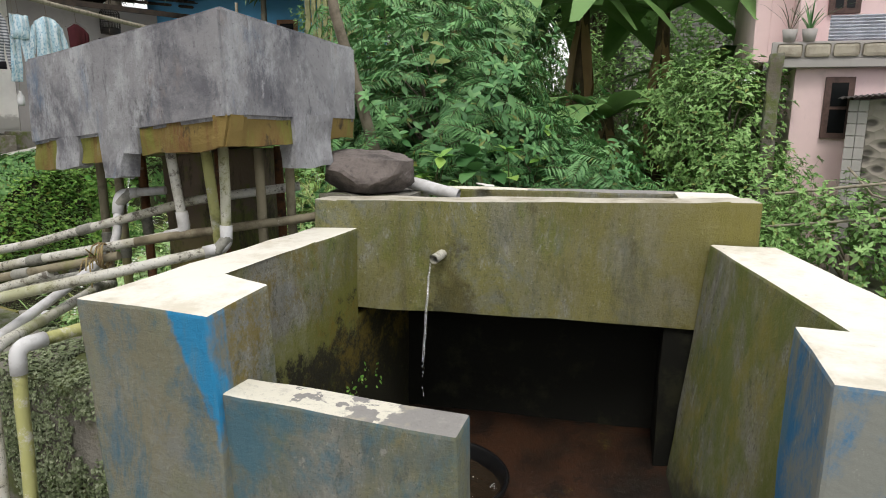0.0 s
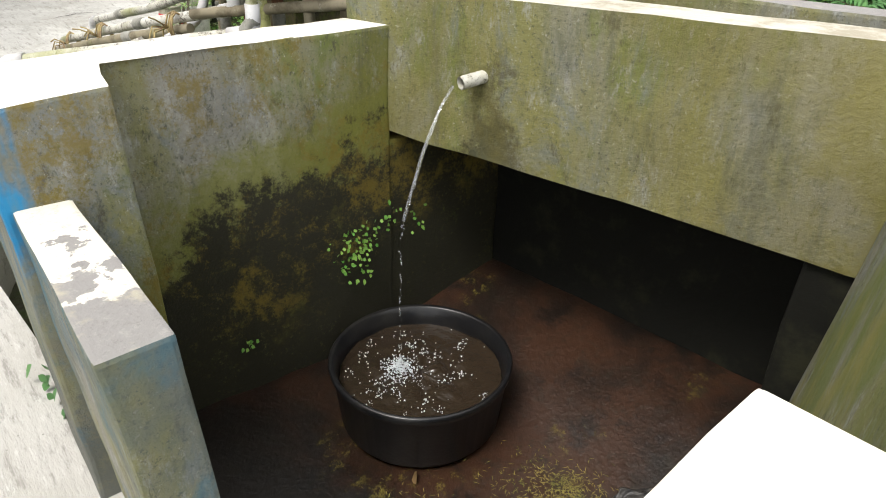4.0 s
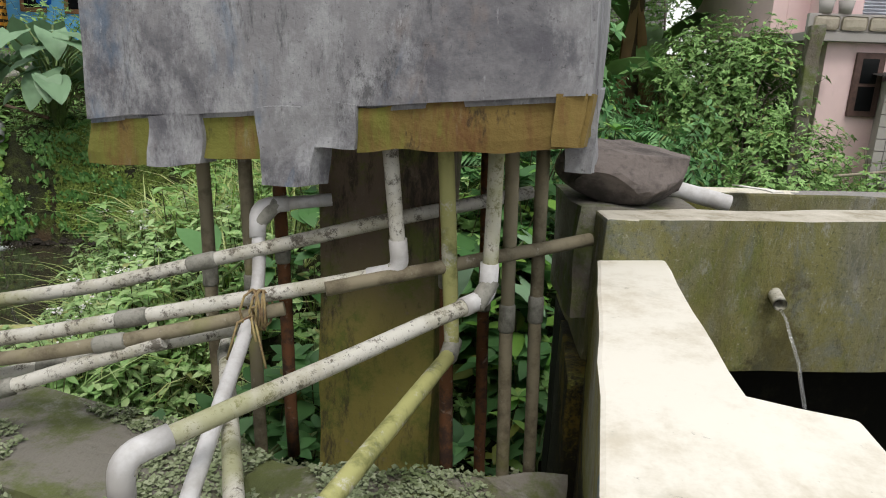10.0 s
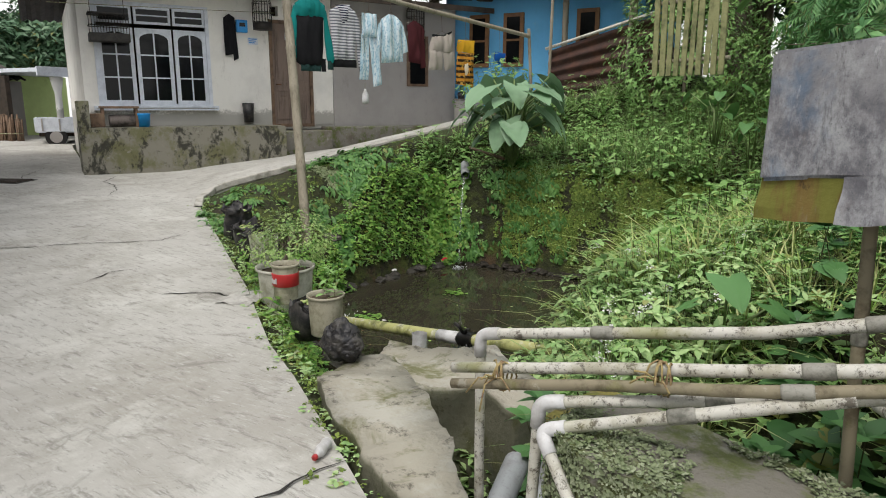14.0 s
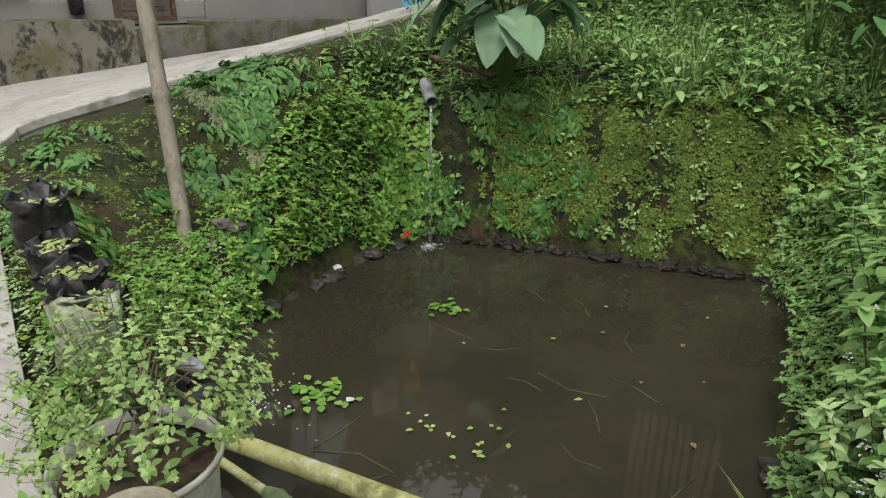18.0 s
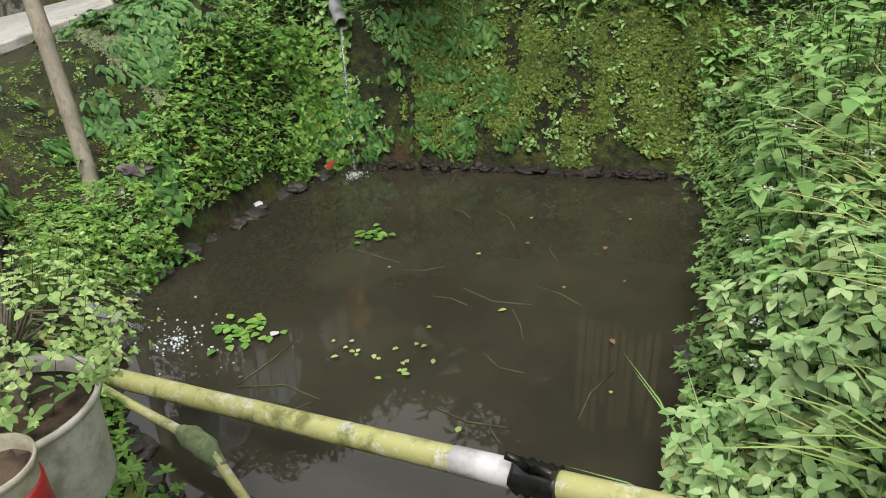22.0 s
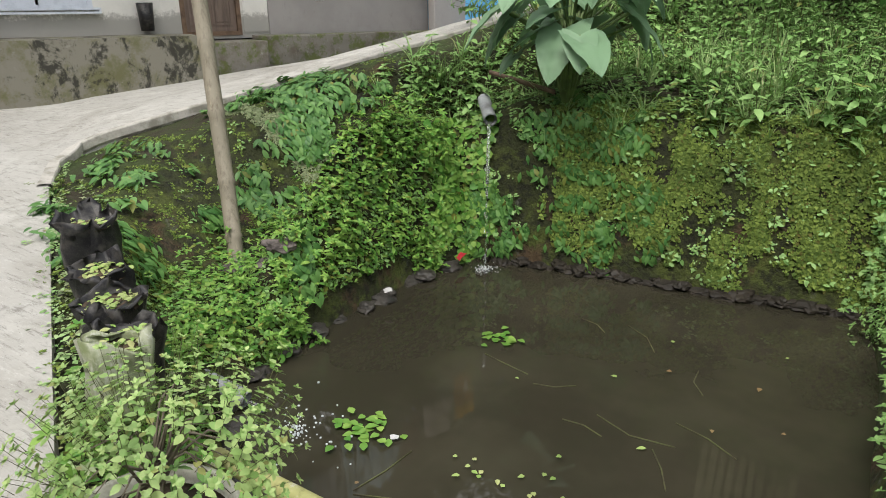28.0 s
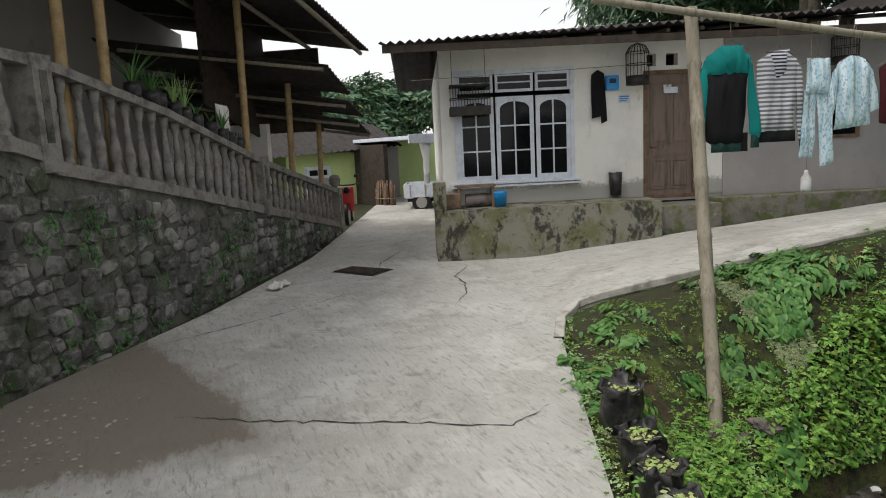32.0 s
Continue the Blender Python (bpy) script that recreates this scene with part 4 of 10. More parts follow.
def wall_with_openings(name, x0, x1, z0, z1, depth, holes, material, parent, label=""):
    """A wall in the xz plane with rectangular holes that go right through it."""
    cx = sorted({x0, x1, *[v for h in holes for v in h[:2]]})
    cz = sorted({z0, z1, *[v for h in holes for v in h[2:]]})
    bm = bmesh.new()
    for a, b in zip(cx, cx[1:]):
        for c, d in zip(cz, cz[1:]):
            if not any(h[0] <= (a + b) / 2 <= h[1] and h[2] <= (c + d) / 2 <= h[3] for h in holes):
                box(bm, (a, 0, c), (b, depth, d))
    bmesh.ops.remove_doubles(bm, verts=bm.verts[:], dist=1e-4)
    seen = {}
    for f in bm.faces:
        seen.setdefault(tuple(sorted(v.index for v in f.verts)), []).append(f)
    bm.verts.index_update()
    seen = {}
    for f in bm.faces:
        seen.setdefault(frozenset(v.index for v in f.verts), []).append(f)
    bmesh.ops.delete(bm, geom=[f for fs in seen.values() if len(fs) > 1 for f in fs], context="FACES_ONLY")
    return part(name, bm, material, parent, label)


HOLES = [(-1.65, 0.57, 1.5, 3.57), (1.88, 2.84, FL, 3.4), (1.93, 2.1, 3.5, 3.72), (2.28, 2.5, 3.5, 3.72)]
wall_with_openings("front_wall", -1.9, 3.35, FL - 0.1, 4.0, 0.2, HOLES, mat_house_white, house, "whitewashed wall with grey grime at its foot")
part("dark_interior", box(bmesh.new(), (-1.7, 1.2, FL), (3.3, 1.3, 3.8)), mat_wood_dark, house)


def framed(name, x0, x1, z0, z1, thick, depth, material, parent, y=0.05, label=""):
    bm = bmesh.new()
    for lo, hi in (((x0, z0), (x0 + thick, z1)), ((x1 - thick, z0), (x1, z1)), ((x0 + thick, z0), (x1 - thick, z0 + thick)), ((x0 + thick, z1 - thick), (x1 - thick, z1))):
        box(bm, (lo[0], y, lo[1]), (hi[0], y + depth, hi[1]))
    return part(name, bm, material, parent, label)


window = thing("window_1", "pale blue-white three-part window with small dark panes", "window", (HOUSE_AT[0], HOUSE_AT[1], 0), HOUSE_TURN, kind="structure")
framed("window_frame", -1.65, 0.57, 1.5, 3.57, 0.07, 0.12, mat_window_paint, window, -0.02, "pale blue-white window frame")
framed("sill", -1.75, 0.67, 1.44, 1.53, 0.035, 0.2, mat_window_paint, window, -0.1)
for n, (a, b) in enumerate(((-1.58, -0.92), (-0.88, -0.18), (-0.14, 0.50))):
    sash = framed("sash", a, b, 1.57, 3.08, 0.075, 0.05, mat_window_paint, window, 0.01)
    for i in range(3):
        for j in range(2):
            w, h = (b - a - 0.15) / 2, (3.08 - 1.57 - 0.15) / 3
            x, z = a + 0.075 + j * w, 1.645 + i * h
            part("pane", box(bmesh.new(), (x, 0.03, z), (x + w, 0.036, z + h)), mat_glass, sash)
    bm = bmesh.new()
    for i in (1, 2):
        z = 1.645 + i * (3.08 - 1.57 - 0.15) / 3
        box(bm, (a + 0.075, 0.008, z - 0.014), (b - 0.075, 0.05, z + 0.014))
    box(bm, ((a + b) / 2 - 0.014, 0.011, 1.645), ((a + b) / 2 + 0.014, 0.053, 3.0))
    # the curved head of the upper panes
    for s in (-1, 1):
        xc = (a + b) / 2
        pts = [(xc + s * (b - a - 0.15) / 2, 3.005), (xc + s * (b - a - 0.15) / 2, 2.86)]
        pts += [(xc + s * (b - a - 0.15) / 2 * math.cos(q), 2.86 + 0.13 * math.sin(q)) for q in (0.4, 0.8, 1.2, 1.57)] + [(xc, 3.005)]
        v0 = [bm.verts.new((x, 0.015, z)) for x, z in pts]
        v1 = [bm.verts.new((x, 0.045, z)) for x, z in pts]
        bm.faces.new(v0 if s < 0 else v0[::-1])
        bm.faces.new(v1[::-1] if s < 0 else v1)
        for i in range(len(pts)):
            j = (i + 1) % len(pts)
            bm.faces.new((v0[i], v0[j], v1[j], v1[i]))
    part("glazing_bars", bm, mat_window_paint, sash)
    transom = framed("transom", a, b, 3.16, 3.5, 0.05, 0.05, mat_window_paint, window, 0.01)
    part("transom_pane", box(bmesh.new(), (a + 0.05, 0.03, 3.21), (b - 0.05, 0.036, 3.45)), mat_glass, transom)
    part("transom_bar", box(bmesh.new(), (a + 0.05, 0.012, 3.32), (b - 0.05, 0.05, 3.345)), mat_window_paint, transom)

door = thing("door_1", "closed weathered brown panelled wooden door", "door", (HOUSE_AT[0], HOUSE_AT[1], 0), HOUSE_TURN, kind="structure")
framed("door_frame", 1.86, 2.86, FL - 0.05, 3.42, 0.07, 0.16, mat_wood_old, door, -0.02, "weathered brown door frame")
leaf = part("door_leaf", box(bmesh.new(), (1.93, 0.04, FL), (2.79, 0.085, 3.35)), mat_door, door, "grey-brown panelled wooden door")
for a, b in ((2.0, 2.33), (2.39, 2.72)):
    for c, d in ((FL + 0.12, FL + 0.68), (FL + 0.95, FL + 2.1)):
        framed("panel_moulding", a, b, c, d, 0.03, 0.03, mat_door, leaf, 0.02)
        part("panel", box(bmesh.new(), (a + 0.05, 0.026, c + 0.05), (b - 0.05, 0.045, d - 0.05), 0.006), mat_door, leaf)
part("lock_rail", box(bmesh.new(), (1.95, 0.018, FL + 0.76), (2.77, 0.044, FL + 0.86)), mat_door, leaf)
part("door_handle", tube([(2.0, 0.04, FL + 0.9), (2.0, -0.03, FL + 0.9), (2.1, -0.03, FL + 0.9)], 0.012), mat_rust_pipe, leaf)
part("door_sign", box(bmesh.new(), (2.24, 0.02, FL + 1.96), (2.4, 0.03, FL + 2.04)), mat_flower, leaf, "small white plate")

# porch things that belong to the masonry
part("porch_post", roughen(box(bmesh.new(), (-2.12, -1.02, FL), (-1.9, -0.8, FL + 0.5), 0.02), 0.01, 4, 0.1), mat_porch, house)
part("step", roughen(box(bmesh.new(), (1.87, -0.8, 0.2), (3.0, -0.04, FL - 0.12), 0.02), 0.012, 4, 0.2), mat_mossy_concrete, house, "worn concrete door step")
part("plinth", roughen(box(bmesh.new(), (3.0, -0.5, 0.3), (7.6, -0.07, FL - 0.05), 0.02), 0.02, 3, 0.3), mat_mossy_concrete, house, "mossy plinth along the grey wall")
part("white_strip", roughen(box(bmesh.new(), (2.9, -0.012, FL), (3.4, -0.002, FL + 1.3)), 0.003, 3, 0.2), mat_house_white, house)


def corrugated(a, b, c, d, waves, depth, name, material, parent, label=""):
    """A wavy sheet over the corners a-b (eave) and d-c (ridge)."""
    a, b, c, d = (Vector(v) for v in (a, b, c, d))
    up = (b - a).cross(d - a).normalized()
    bm = bmesh.new()
    rows = []
    n = waves * 4
    for s in (0.0, 0.33, 0.66, 1.0):
        rows.append([])
        for i in range(n + 1):
            t = i / n
            p = (a.lerp(b, t)).lerp(d.lerp(c, t), s) + up * depth * math.sin(2 * math.pi * t * waves)
            rows[-1].append((bm.verts.new(p), bm.verts.new(p - up * 0.008)))
    for r, q in zip(rows, rows[1:]):
        for i in range(n):
            bm.faces.new((r[i][0], r[i + 1][0], q[i + 1][0], q[i][0]))
            bm.faces.new((r[i][1], q[i][1], q[i + 1][1], r[i + 1][1]))
    for i in range(n):
        bm.faces.new((rows[0][i][0], rows[0][i][1], rows[0][i + 1][1], rows[0][i + 1][0]))
        bm.faces.new((rows[-1][i][0], rows[-1][i + 1][0], rows[-1][i + 1][1], rows[-1][i][1]))
    bmesh.ops.recalc_face_normals(bm, faces=bm.faces[:])
    return part(name, bm, material, parent, label)


roof = corrugated((-2.9, -1.1, 3.95), (7.3, -1.1, 4.23), (7.3, 3.6, 4.85), (-2.9, 3.6, 4.55), 64, 0.028, "roof", mat_tile, house, "dark weathered tiled roof")
corrugated((7.3, 8, 4.1), (-2.9, 8, 3.9), (-2.9, 3.6, 4.55), (7.3, 3.6, 4.85), 46, 0.035, "roof", mat_tile, house)
part("fascia", roughen(box(bmesh.new(), (-2.85, -1.05, 3.80), (7.25, -1.0, 3.92)), 0.01, 2), mat_wood_dark, roof)
for i in range(18):
    x = -2.7 + i * 0.58
    bm = bmesh.new()
    tube([(x, -1.05, 3.84 + 0.027 * (x + 2.7)), (x, 0.6, 4.06 + 0.027 * (x + 2.7))], 0.035, 6, bm)
    part("rafter", bm, mat_wood_dark, roof)


# ---- things in the basin ----
spout = thing("spout", "short grey plastic pipe running with water", "pipe", (-0.118, 0.80, 1.066))
bm = tube([(0.0, 0.03, 0.0), (-0.01, -0.055, -0.01)], 0.016, 14, caps=False)
tube([(-0.01, -0.055, -0.01), (0.0, 0.03, 0.0)], 0.013, 14, bm, caps=False)
part("pipe", bm, mat_pvc, spout)


def stream(name, start, end, reach, r0, r1, label, seed):
    """A falling jet of water, breaking into drops towards its end."""
    rng = random.Random(seed)
    a, b = Vector(start), Vector(end)
    bm, pts, rad = bmesh.new(), [], []
    for i in range(15):
        t = i / 14
        p = Vector((lerp(a.x, b.x, min(1, t * reach)), lerp(a.y, b.y, min(1, t * reach)), lerp(a.z, b.z, t * t * 0.75 + t * 0.25)))
        pts.append(p + Vector((rng.uniform(-1, 1), rng.uniform(-1, 1), 0)) * 0.002)
        rad.append(lerp(r0, r1, t) * rng.uniform(0.75, 1.2))
    cut = 9
    tube(pts[:cut], r0, 8, bm, radii=rad[:cut])
    for i in range(60):
        t = rng.uniform(0.45, 1.0)
        k = t * 14
        p = pts[int(k)].lerp(pts[min(14, int(k) + 1)], k % 1)
        r = rng.uniform(0.25, 0.8) * r1
        m = Matrix.Translation(p + Vector((rng.gauss(0, 1), rng.gauss(0, 1), 0)) * r1 * 0.6) @ Matrix.Diagonal((r, r, r * rng.uniform(1.5, 4), 1))
        bmesh.ops.create_icosphere(bm, subdivisions=1, radius=1.0, matrix=m)
    for f in bm.faces:
        f.smooth = True
    return solo(name, bm, mat_stream, label, "water")


TUB = (-0.053, 0.575)
stream("falling_water", (-0.132, 0.725, 1.05), (-0.085, 0.535, FLOOR + 0.14), 1.6, 0.0042, 0.0034, "thin jet of clear water breaking into drops", 3)

tub = thing("rubber_tub", "round black rubber tub full of water on the muddy floor", "tub", (TUB[0], TUB[1], FLOOR + 0.002))
part("shell", lathe([(0.195, 0.0), (0.21, 0.02), (0.225, 0.165), (0.232, 0.172), (0.236, 0.19), (0.231, 0.197), (0.222, 0.192), (0.213, 0.15), (0.2, 0.03), (0.0, 0.03)], 48), mat_black_rubber, tub)
bm = bmesh.new()
rng = random.Random(5)
rings = []
for i in range(14):
    r = 0.211 * i / 13
    rings.append([bm.verts.new((r * math.cos(q), r * math.sin(q), 0.142 + 0.006 * rng.uniform(-1, 1) * (1.4 if i < 9 else 0.7))) for q in (2 * math.pi * j / 40 for j in range(40))])
for a, b in zip(rings, rings[1:]):
    for j in range(40):
        bm.faces.new((a[j], a[(j + 1) % 40], b[(j + 1) % 40], b[j])).smooth = True
bmesh.ops.remove_doubles(bm, verts=bm.verts[:], dist=1e-5)
part("water", bm, mat_tub_water, tub, "brownish rippled water")
bm = bmesh.new()
clusters = [(rng.uniform(0, 6.3), rng.uniform(0.06, 0.19)) for _ in range(34)]
for i in range(1150):
    q, d = rng.uniform(0, 6.3), abs(rng.gauss(0, 0.034 if i < 620 else 0.085))
    x, y = -0.035 + d * math.cos(q), -0.04 + d * math.sin(q)
    if i > 760:
        cq, cd = clusters[i % 34]
        x, y = cd * math.cos(cq) + rng.gauss(0, 0.008), cd * math.sin(cq) + rng.gauss(0, 0.008)
    if math.hypot(x, y) < 0.2:
        r = rng.uniform(0.0006, 0.0026) if i < 620 else rng.uniform(0.0006, 0.0024)
        rise = 0.05 * math.exp(-d / 0.013) * rng.random()
        bmesh.ops.create_icosphere(bm, subdivisions=1, radius=r, matrix=Matrix.Translation((x, y, 0.142 + rise + rng.uniform(0, 0.006))))
tagged(part("foam", bm, mat_foam, tub, "white bubbles and foam"), "", "", "", "stuff")


def leaf_blade(bm, base, direction, up, length, width, droop=0.2, fold=0.15, segs=4, tip=0.0, mi=0):
    """One leaf with a folded midrib and a drooping tip."""
    d = Vector(direction).normalized()
    side = d.cross(Vector(up)).normalized()
    n = side.cross(d)
    rows = []
    for i in range(segs + 1):
        t = i / segs
        w = width * (math.sin(math.pi * min(1.0, t ** 0.8 * 0.93 + 0.05)) + tip * t)
        c = Vector(base) + d * length * t - Vector((0, 0, 1)) * droop * length * t * t
        rows.append((bm.verts.new(c - side * w / 2 + n * fold * w), bm.verts.new(c), bm.verts.new(c + side * w / 2 + n * fold * w)))
    for a, b in zip(rows, rows[1:]):
        for j in (0, 1):
            f = bm.faces.new((a[j], a[j + 1], b[j + 1], b[j]))
            f.material_index = mi
            f.smooth = True
    return bm


def small_plant(name, at, n, size, material, label, seed, category="plant", leaf=0.02, hang=(0, 0, 1)):
    rng = random.Random(seed)
    bm = bmesh.new()
    for i in range(n):
        p = Vector((rng.gauss(0, size), rng.gauss(0, size) * 0.5, rng.gauss(0, size)))
        q = rng.uniform(0, 6.3)
        leaf_blade(bm, p, (math.cos(q), -0.6, math.sin(q)), (0, -1, 0.4), leaf * rng.uniform(0.7, 1.4), leaf, 0.2, 0.1, 3)
    return solo(name, bm, material, label, category, "stuff" if n > 3 else "", at=at)


for n, (x, y, z, k, sz) in enumerate(((-0.40, 0.62, 0.56, 60, 0.033), (-0.39, 0.70, 0.62, 16, 0.03), (-0.40, 0.60, 0.50, 30, 0.03), (-0.43, 0.27, 0.36, 10, 0.012), (-0.385, 0.78, 0.6, 10, 0.02))):
    ob = small_plant("wall_weed", (x + 0.012, y, z), k, sz, mat_leaf_bright, "small bright green seedlings on a wet wall", 20 + n, leaf=0.011)
    ob.matrix_world = pose(x + 0.012, y, z, 0, 0, 90)
small_plant("fallen_leaf", (0.112, 0.43, FLOOR + 0.012), 1, 0.001, mat_dry, "single pale fallen leaf on mud", 9, "leaf", 0.03)
bm = bmesh.new()
bmesh.ops.create_icosphere(bm, subdivisions=5, radius=0.06, matrix=Matrix.Diagonal((1.2, 1, 0.5, 1)))
for v in bm.verts:
    v.co += 0.024 * Vector(noise.noise_vector(v.co * 20)) + 0.011 * Vector(noise.noise_vector(v.co * 45))
    v.co.z = max(v.co.z, -0.03)
solo("plastic_bag", bm, mat_black_plastic, "crumpled black plastic bag on muddy floor", "bag", at=(0.55, 0.74, floor_height(0, 0.74) + 0.028))
bm = bmesh.new()
for i in range(1500):
    cx, cy, sd = ((0.40, 0.67, 0.05), (0.40, 0.67, 0.05), (0.34, 0.60, 0.07), (0.22, 0.33, 0.05), (0.32, 0.42, 0.04))[i % 5]
    x, y = rng.gauss(cx, sd), rng.gauss(cy, sd * 0.7)
    q = rng.uniform(0, 6.3)
    leaf_blade(bm, (x, y, floor_height(x, y) + 0.009), (math.cos(q), math.sin(q), 0.25), (0, 0, 1), rng.uniform(0.008, 0.018), 0.0016, 0.1, 0, 2)
mat_straw = plain("ochre_straw_scraps", (0.26, 0.21, 0.06), (0.11, 0.12, 0.03), 0.9, 14)
solo("straw_litter", bm, mat_straw, "scattered yellow straw on the muddy floor", "litter", "stuff")

# rock and loose pipe on the back wall
rock = bmesh.new()
bmesh.ops.create_icosphere(rock, subdivisions=4, radius=1.0, matrix=Matrix.Diagonal((0.2, 0.15, 0.10, 1)))
for v in rock.verts:
    v.co += 0.03 * Vector(noise.noise_vector(v.co * 5))
    for n, d in ((Vector((0.08, -0.1, 1)), 0.062), (Vector((0.25, -1, 0.35)), 0.115), (Vector((1, -0.5, -0.2)), 0.145), (Vector((0.7, -0.7, -0.9)), 0.11), (Vector((-1, -0.35, 0.25)), 0.155), (Vector((-0.5, -0.8, -0.7)), 0.12), (Vector((1, 0.6, 0.2)), 0.15)):
        n = n.normalized()
        v.co -= n * max(0.0, v.co.dot(n) - d)
    v.co += 0.007 * Vector(noise.noise_vector(v.co * 16)) + 0.003 * Vector(noise.noise_vector(v.co * 50))
    v.co.z = max(v.co.z, -0.075)
solo("boulder", rock, mat_stone_grey, "flat-topped dark grey boulder on a concrete corner", "rock", at=(-0.475, 0.99, 1.315), turn=12)
part("corner_block", roughen(prism([(-0.60, 0.825), (-0.30, 0.905), (-0.32, 1.22), (-0.64, 1.18)], 0.95, 1.237), 0.012, 7, 0.08), mat_mossy_concrete, basin, "rough block at the corner")
bm = tube([(-0.47, 1.12, 1.29), (-0.165, 1.112, 1.225)], 0.025, 14, caps=False)
tube([(-0.165, 1.112, 1.225), (-0.47, 1.12, 1.29)], 0.021, 14, bm, caps=False)
solo("loose_pipe", bm, mat_pvc_white, "short pale blue-grey plastic pipe on the cistern edge", "pipe")

for n, (x, y, k, sz) in enumerate(((-0.72, -0.05, 22, 0.045), (-0.66, -0.16, 16, 0.04), (-0.78, 0.05, 14, 0.035))):
    small_plant("foot_weed", (x, y, 0.28), k, sz, mat_leaf_dark, "small dark weeds at the foot of the wall", 60 + n, leaf=0.032)


# ---- mossy wall under the pipes, kerb and culvert ----
wall_line = [(-0.64, 0.16), (-1.0, 0.13), (-1.4, 0.17), (-1.75, 0.24), (-2.05, 0.24), (-2.2, 0.36)]
back_line = [(-2.12, 0.66), (-1.8, 0.62), (-1.45, 0.52), (-1.1, 0.38), (-0.85, 0.44), (-0.6, 0.5)]
bm = prism(wall_line[::-1] + back_line[::-1], -0.4, 0.71)
for v in bm.verts:
    if v.co.z > 0.6:
        v.co.z += 0.03 * noise.noise(v.co * 2)
roughen(bm, 0.018, 6, 0.05)
moss_wall = solo("retaining_wall", bm, mat_mossy_concrete, "low rough concrete wall carpeted with pale moss", "wall")
bm = prism([(-2.66, 0.30), (-2.54, 0.44), (-2.82, 0.74), (-3.25, 1.04), (-3.6, 1.26), (-3.78, 1.08), (-3.69, 0.8), (-3.3, 0.6), (-2.95, 0.42)], -0.3, 0.30)
solo("kerb_block", roughen(roughen(bm, 0.035, 4, 0.045), 0.014, 16), mat_kerb, "worn pale concrete kerb with mossy sides beside the lane", "kerb", soft=True)
bm = prism([(-2.1, 0.06), (-2.02, 0.3), (-2.42, 0.44), (-2.62, 0.36), (-2.6, 0.22)], -0.3, 0.31)
solo("kerb_block", roughen(bm, 0.035, 5, 0.05), mat_kerb, "short worn concrete kerb piece with moss", "kerb", soft=True)
bm = prism([(-3.5, 1.2), (-3.2, 1.42), (-2.85, 1.25), (-2.7, 1.5), (-3.4, 1.9), (-3.95, 1.62), (-3.85, 1.42)], -0.6, 0.19)
solo("culvert_block", roughen(roughen(bm, 0.05, 3, 0.05), 0.014, 16), mat_kerb, "rough concrete slab over a dark culvert", "concrete block", soft=True)
bm = prism([(-2.28, 0.5), (-2.12, 0.45), (-2.05, 0.75), (-2.25, 0.8)], -0.4, 0.66)
solo("brick_pier", roughen(bm, 0.012, 6, 0.06), mat_pillar, "narrow brown concrete pier in the ditch", "pier")
for n, (a, b) in enumerate((((-2.62, 0.9, 0.20), (-2.52, 0.6, 0.17)), ((-2.42, 0.85, 0.30), (-2.33, 0.55, 0.23)))):
    bm = tube([a, b], 0.05, 16, caps=False)
    tube([b, a], 0.043, 16, bm, caps=False)
    solo("drain_pipe", bm, mat_pvc_grey, "grimy open plastic drain pipe stub", "pipe")


# ---- the pipes ----
mat_raffia = plain("yellow_raffia", (0.36, 0.29, 0.13), (0.16, 0.09, 0.06), 0.8, 30)


def pipe(name, points, r, material, label, round_at=0.05, joints=(), elbow=None):
    """A plastic pipe with round bends; joints: sleeves at these shares of its length."""
    t = thing(name, label, "pipe", group="water pipes under the tank" if name != "pond_pipe" else "")
    line = bend(points, round_at)
    fine = []
    for a, b in zip(line, line[1:]):
        n = max(1, int((b - a).length / 0.12))
        fine += [a.lerp(b, i / n) for i in range(n)]
    fine.append(line[-1])
    jit = [p + 0.003 * Vector(noise.noise_vector(p * 6)) for p in fine]
    part("tube", tube(jit, r, 12), material, t)
    for s in joints:
        k = s * (len(jit) - 1)
        i = min(len(jit) - 2, int(k))
        p = jit[i].lerp(jit[i + 1], k - i)
        d = (jit[i + 1] - jit[i]).normalized()
        part("sleeve", tube([p - d * 0.035, p - d * 0.03, p + d * 0.03, p + d * 0.035], r * 1.18, 12, radii=[r * 1.02, r * 1.2, r * 1.2, r * 1.02]), mat_joint, t)
    if elbow:
        for e in elbow:
            q = Vector(points[e])
            a, b = (Vector(points[e - 1]) - q).normalized(), (Vector(points[e + 1]) - q).normalized()
            part("elbow", tube(bend([q + a * 0.075, q, q + b * 0.075], round_at, 6), r * 1.22, 12), mat_pvc_white, t, "pale plastic elbow")
    return t


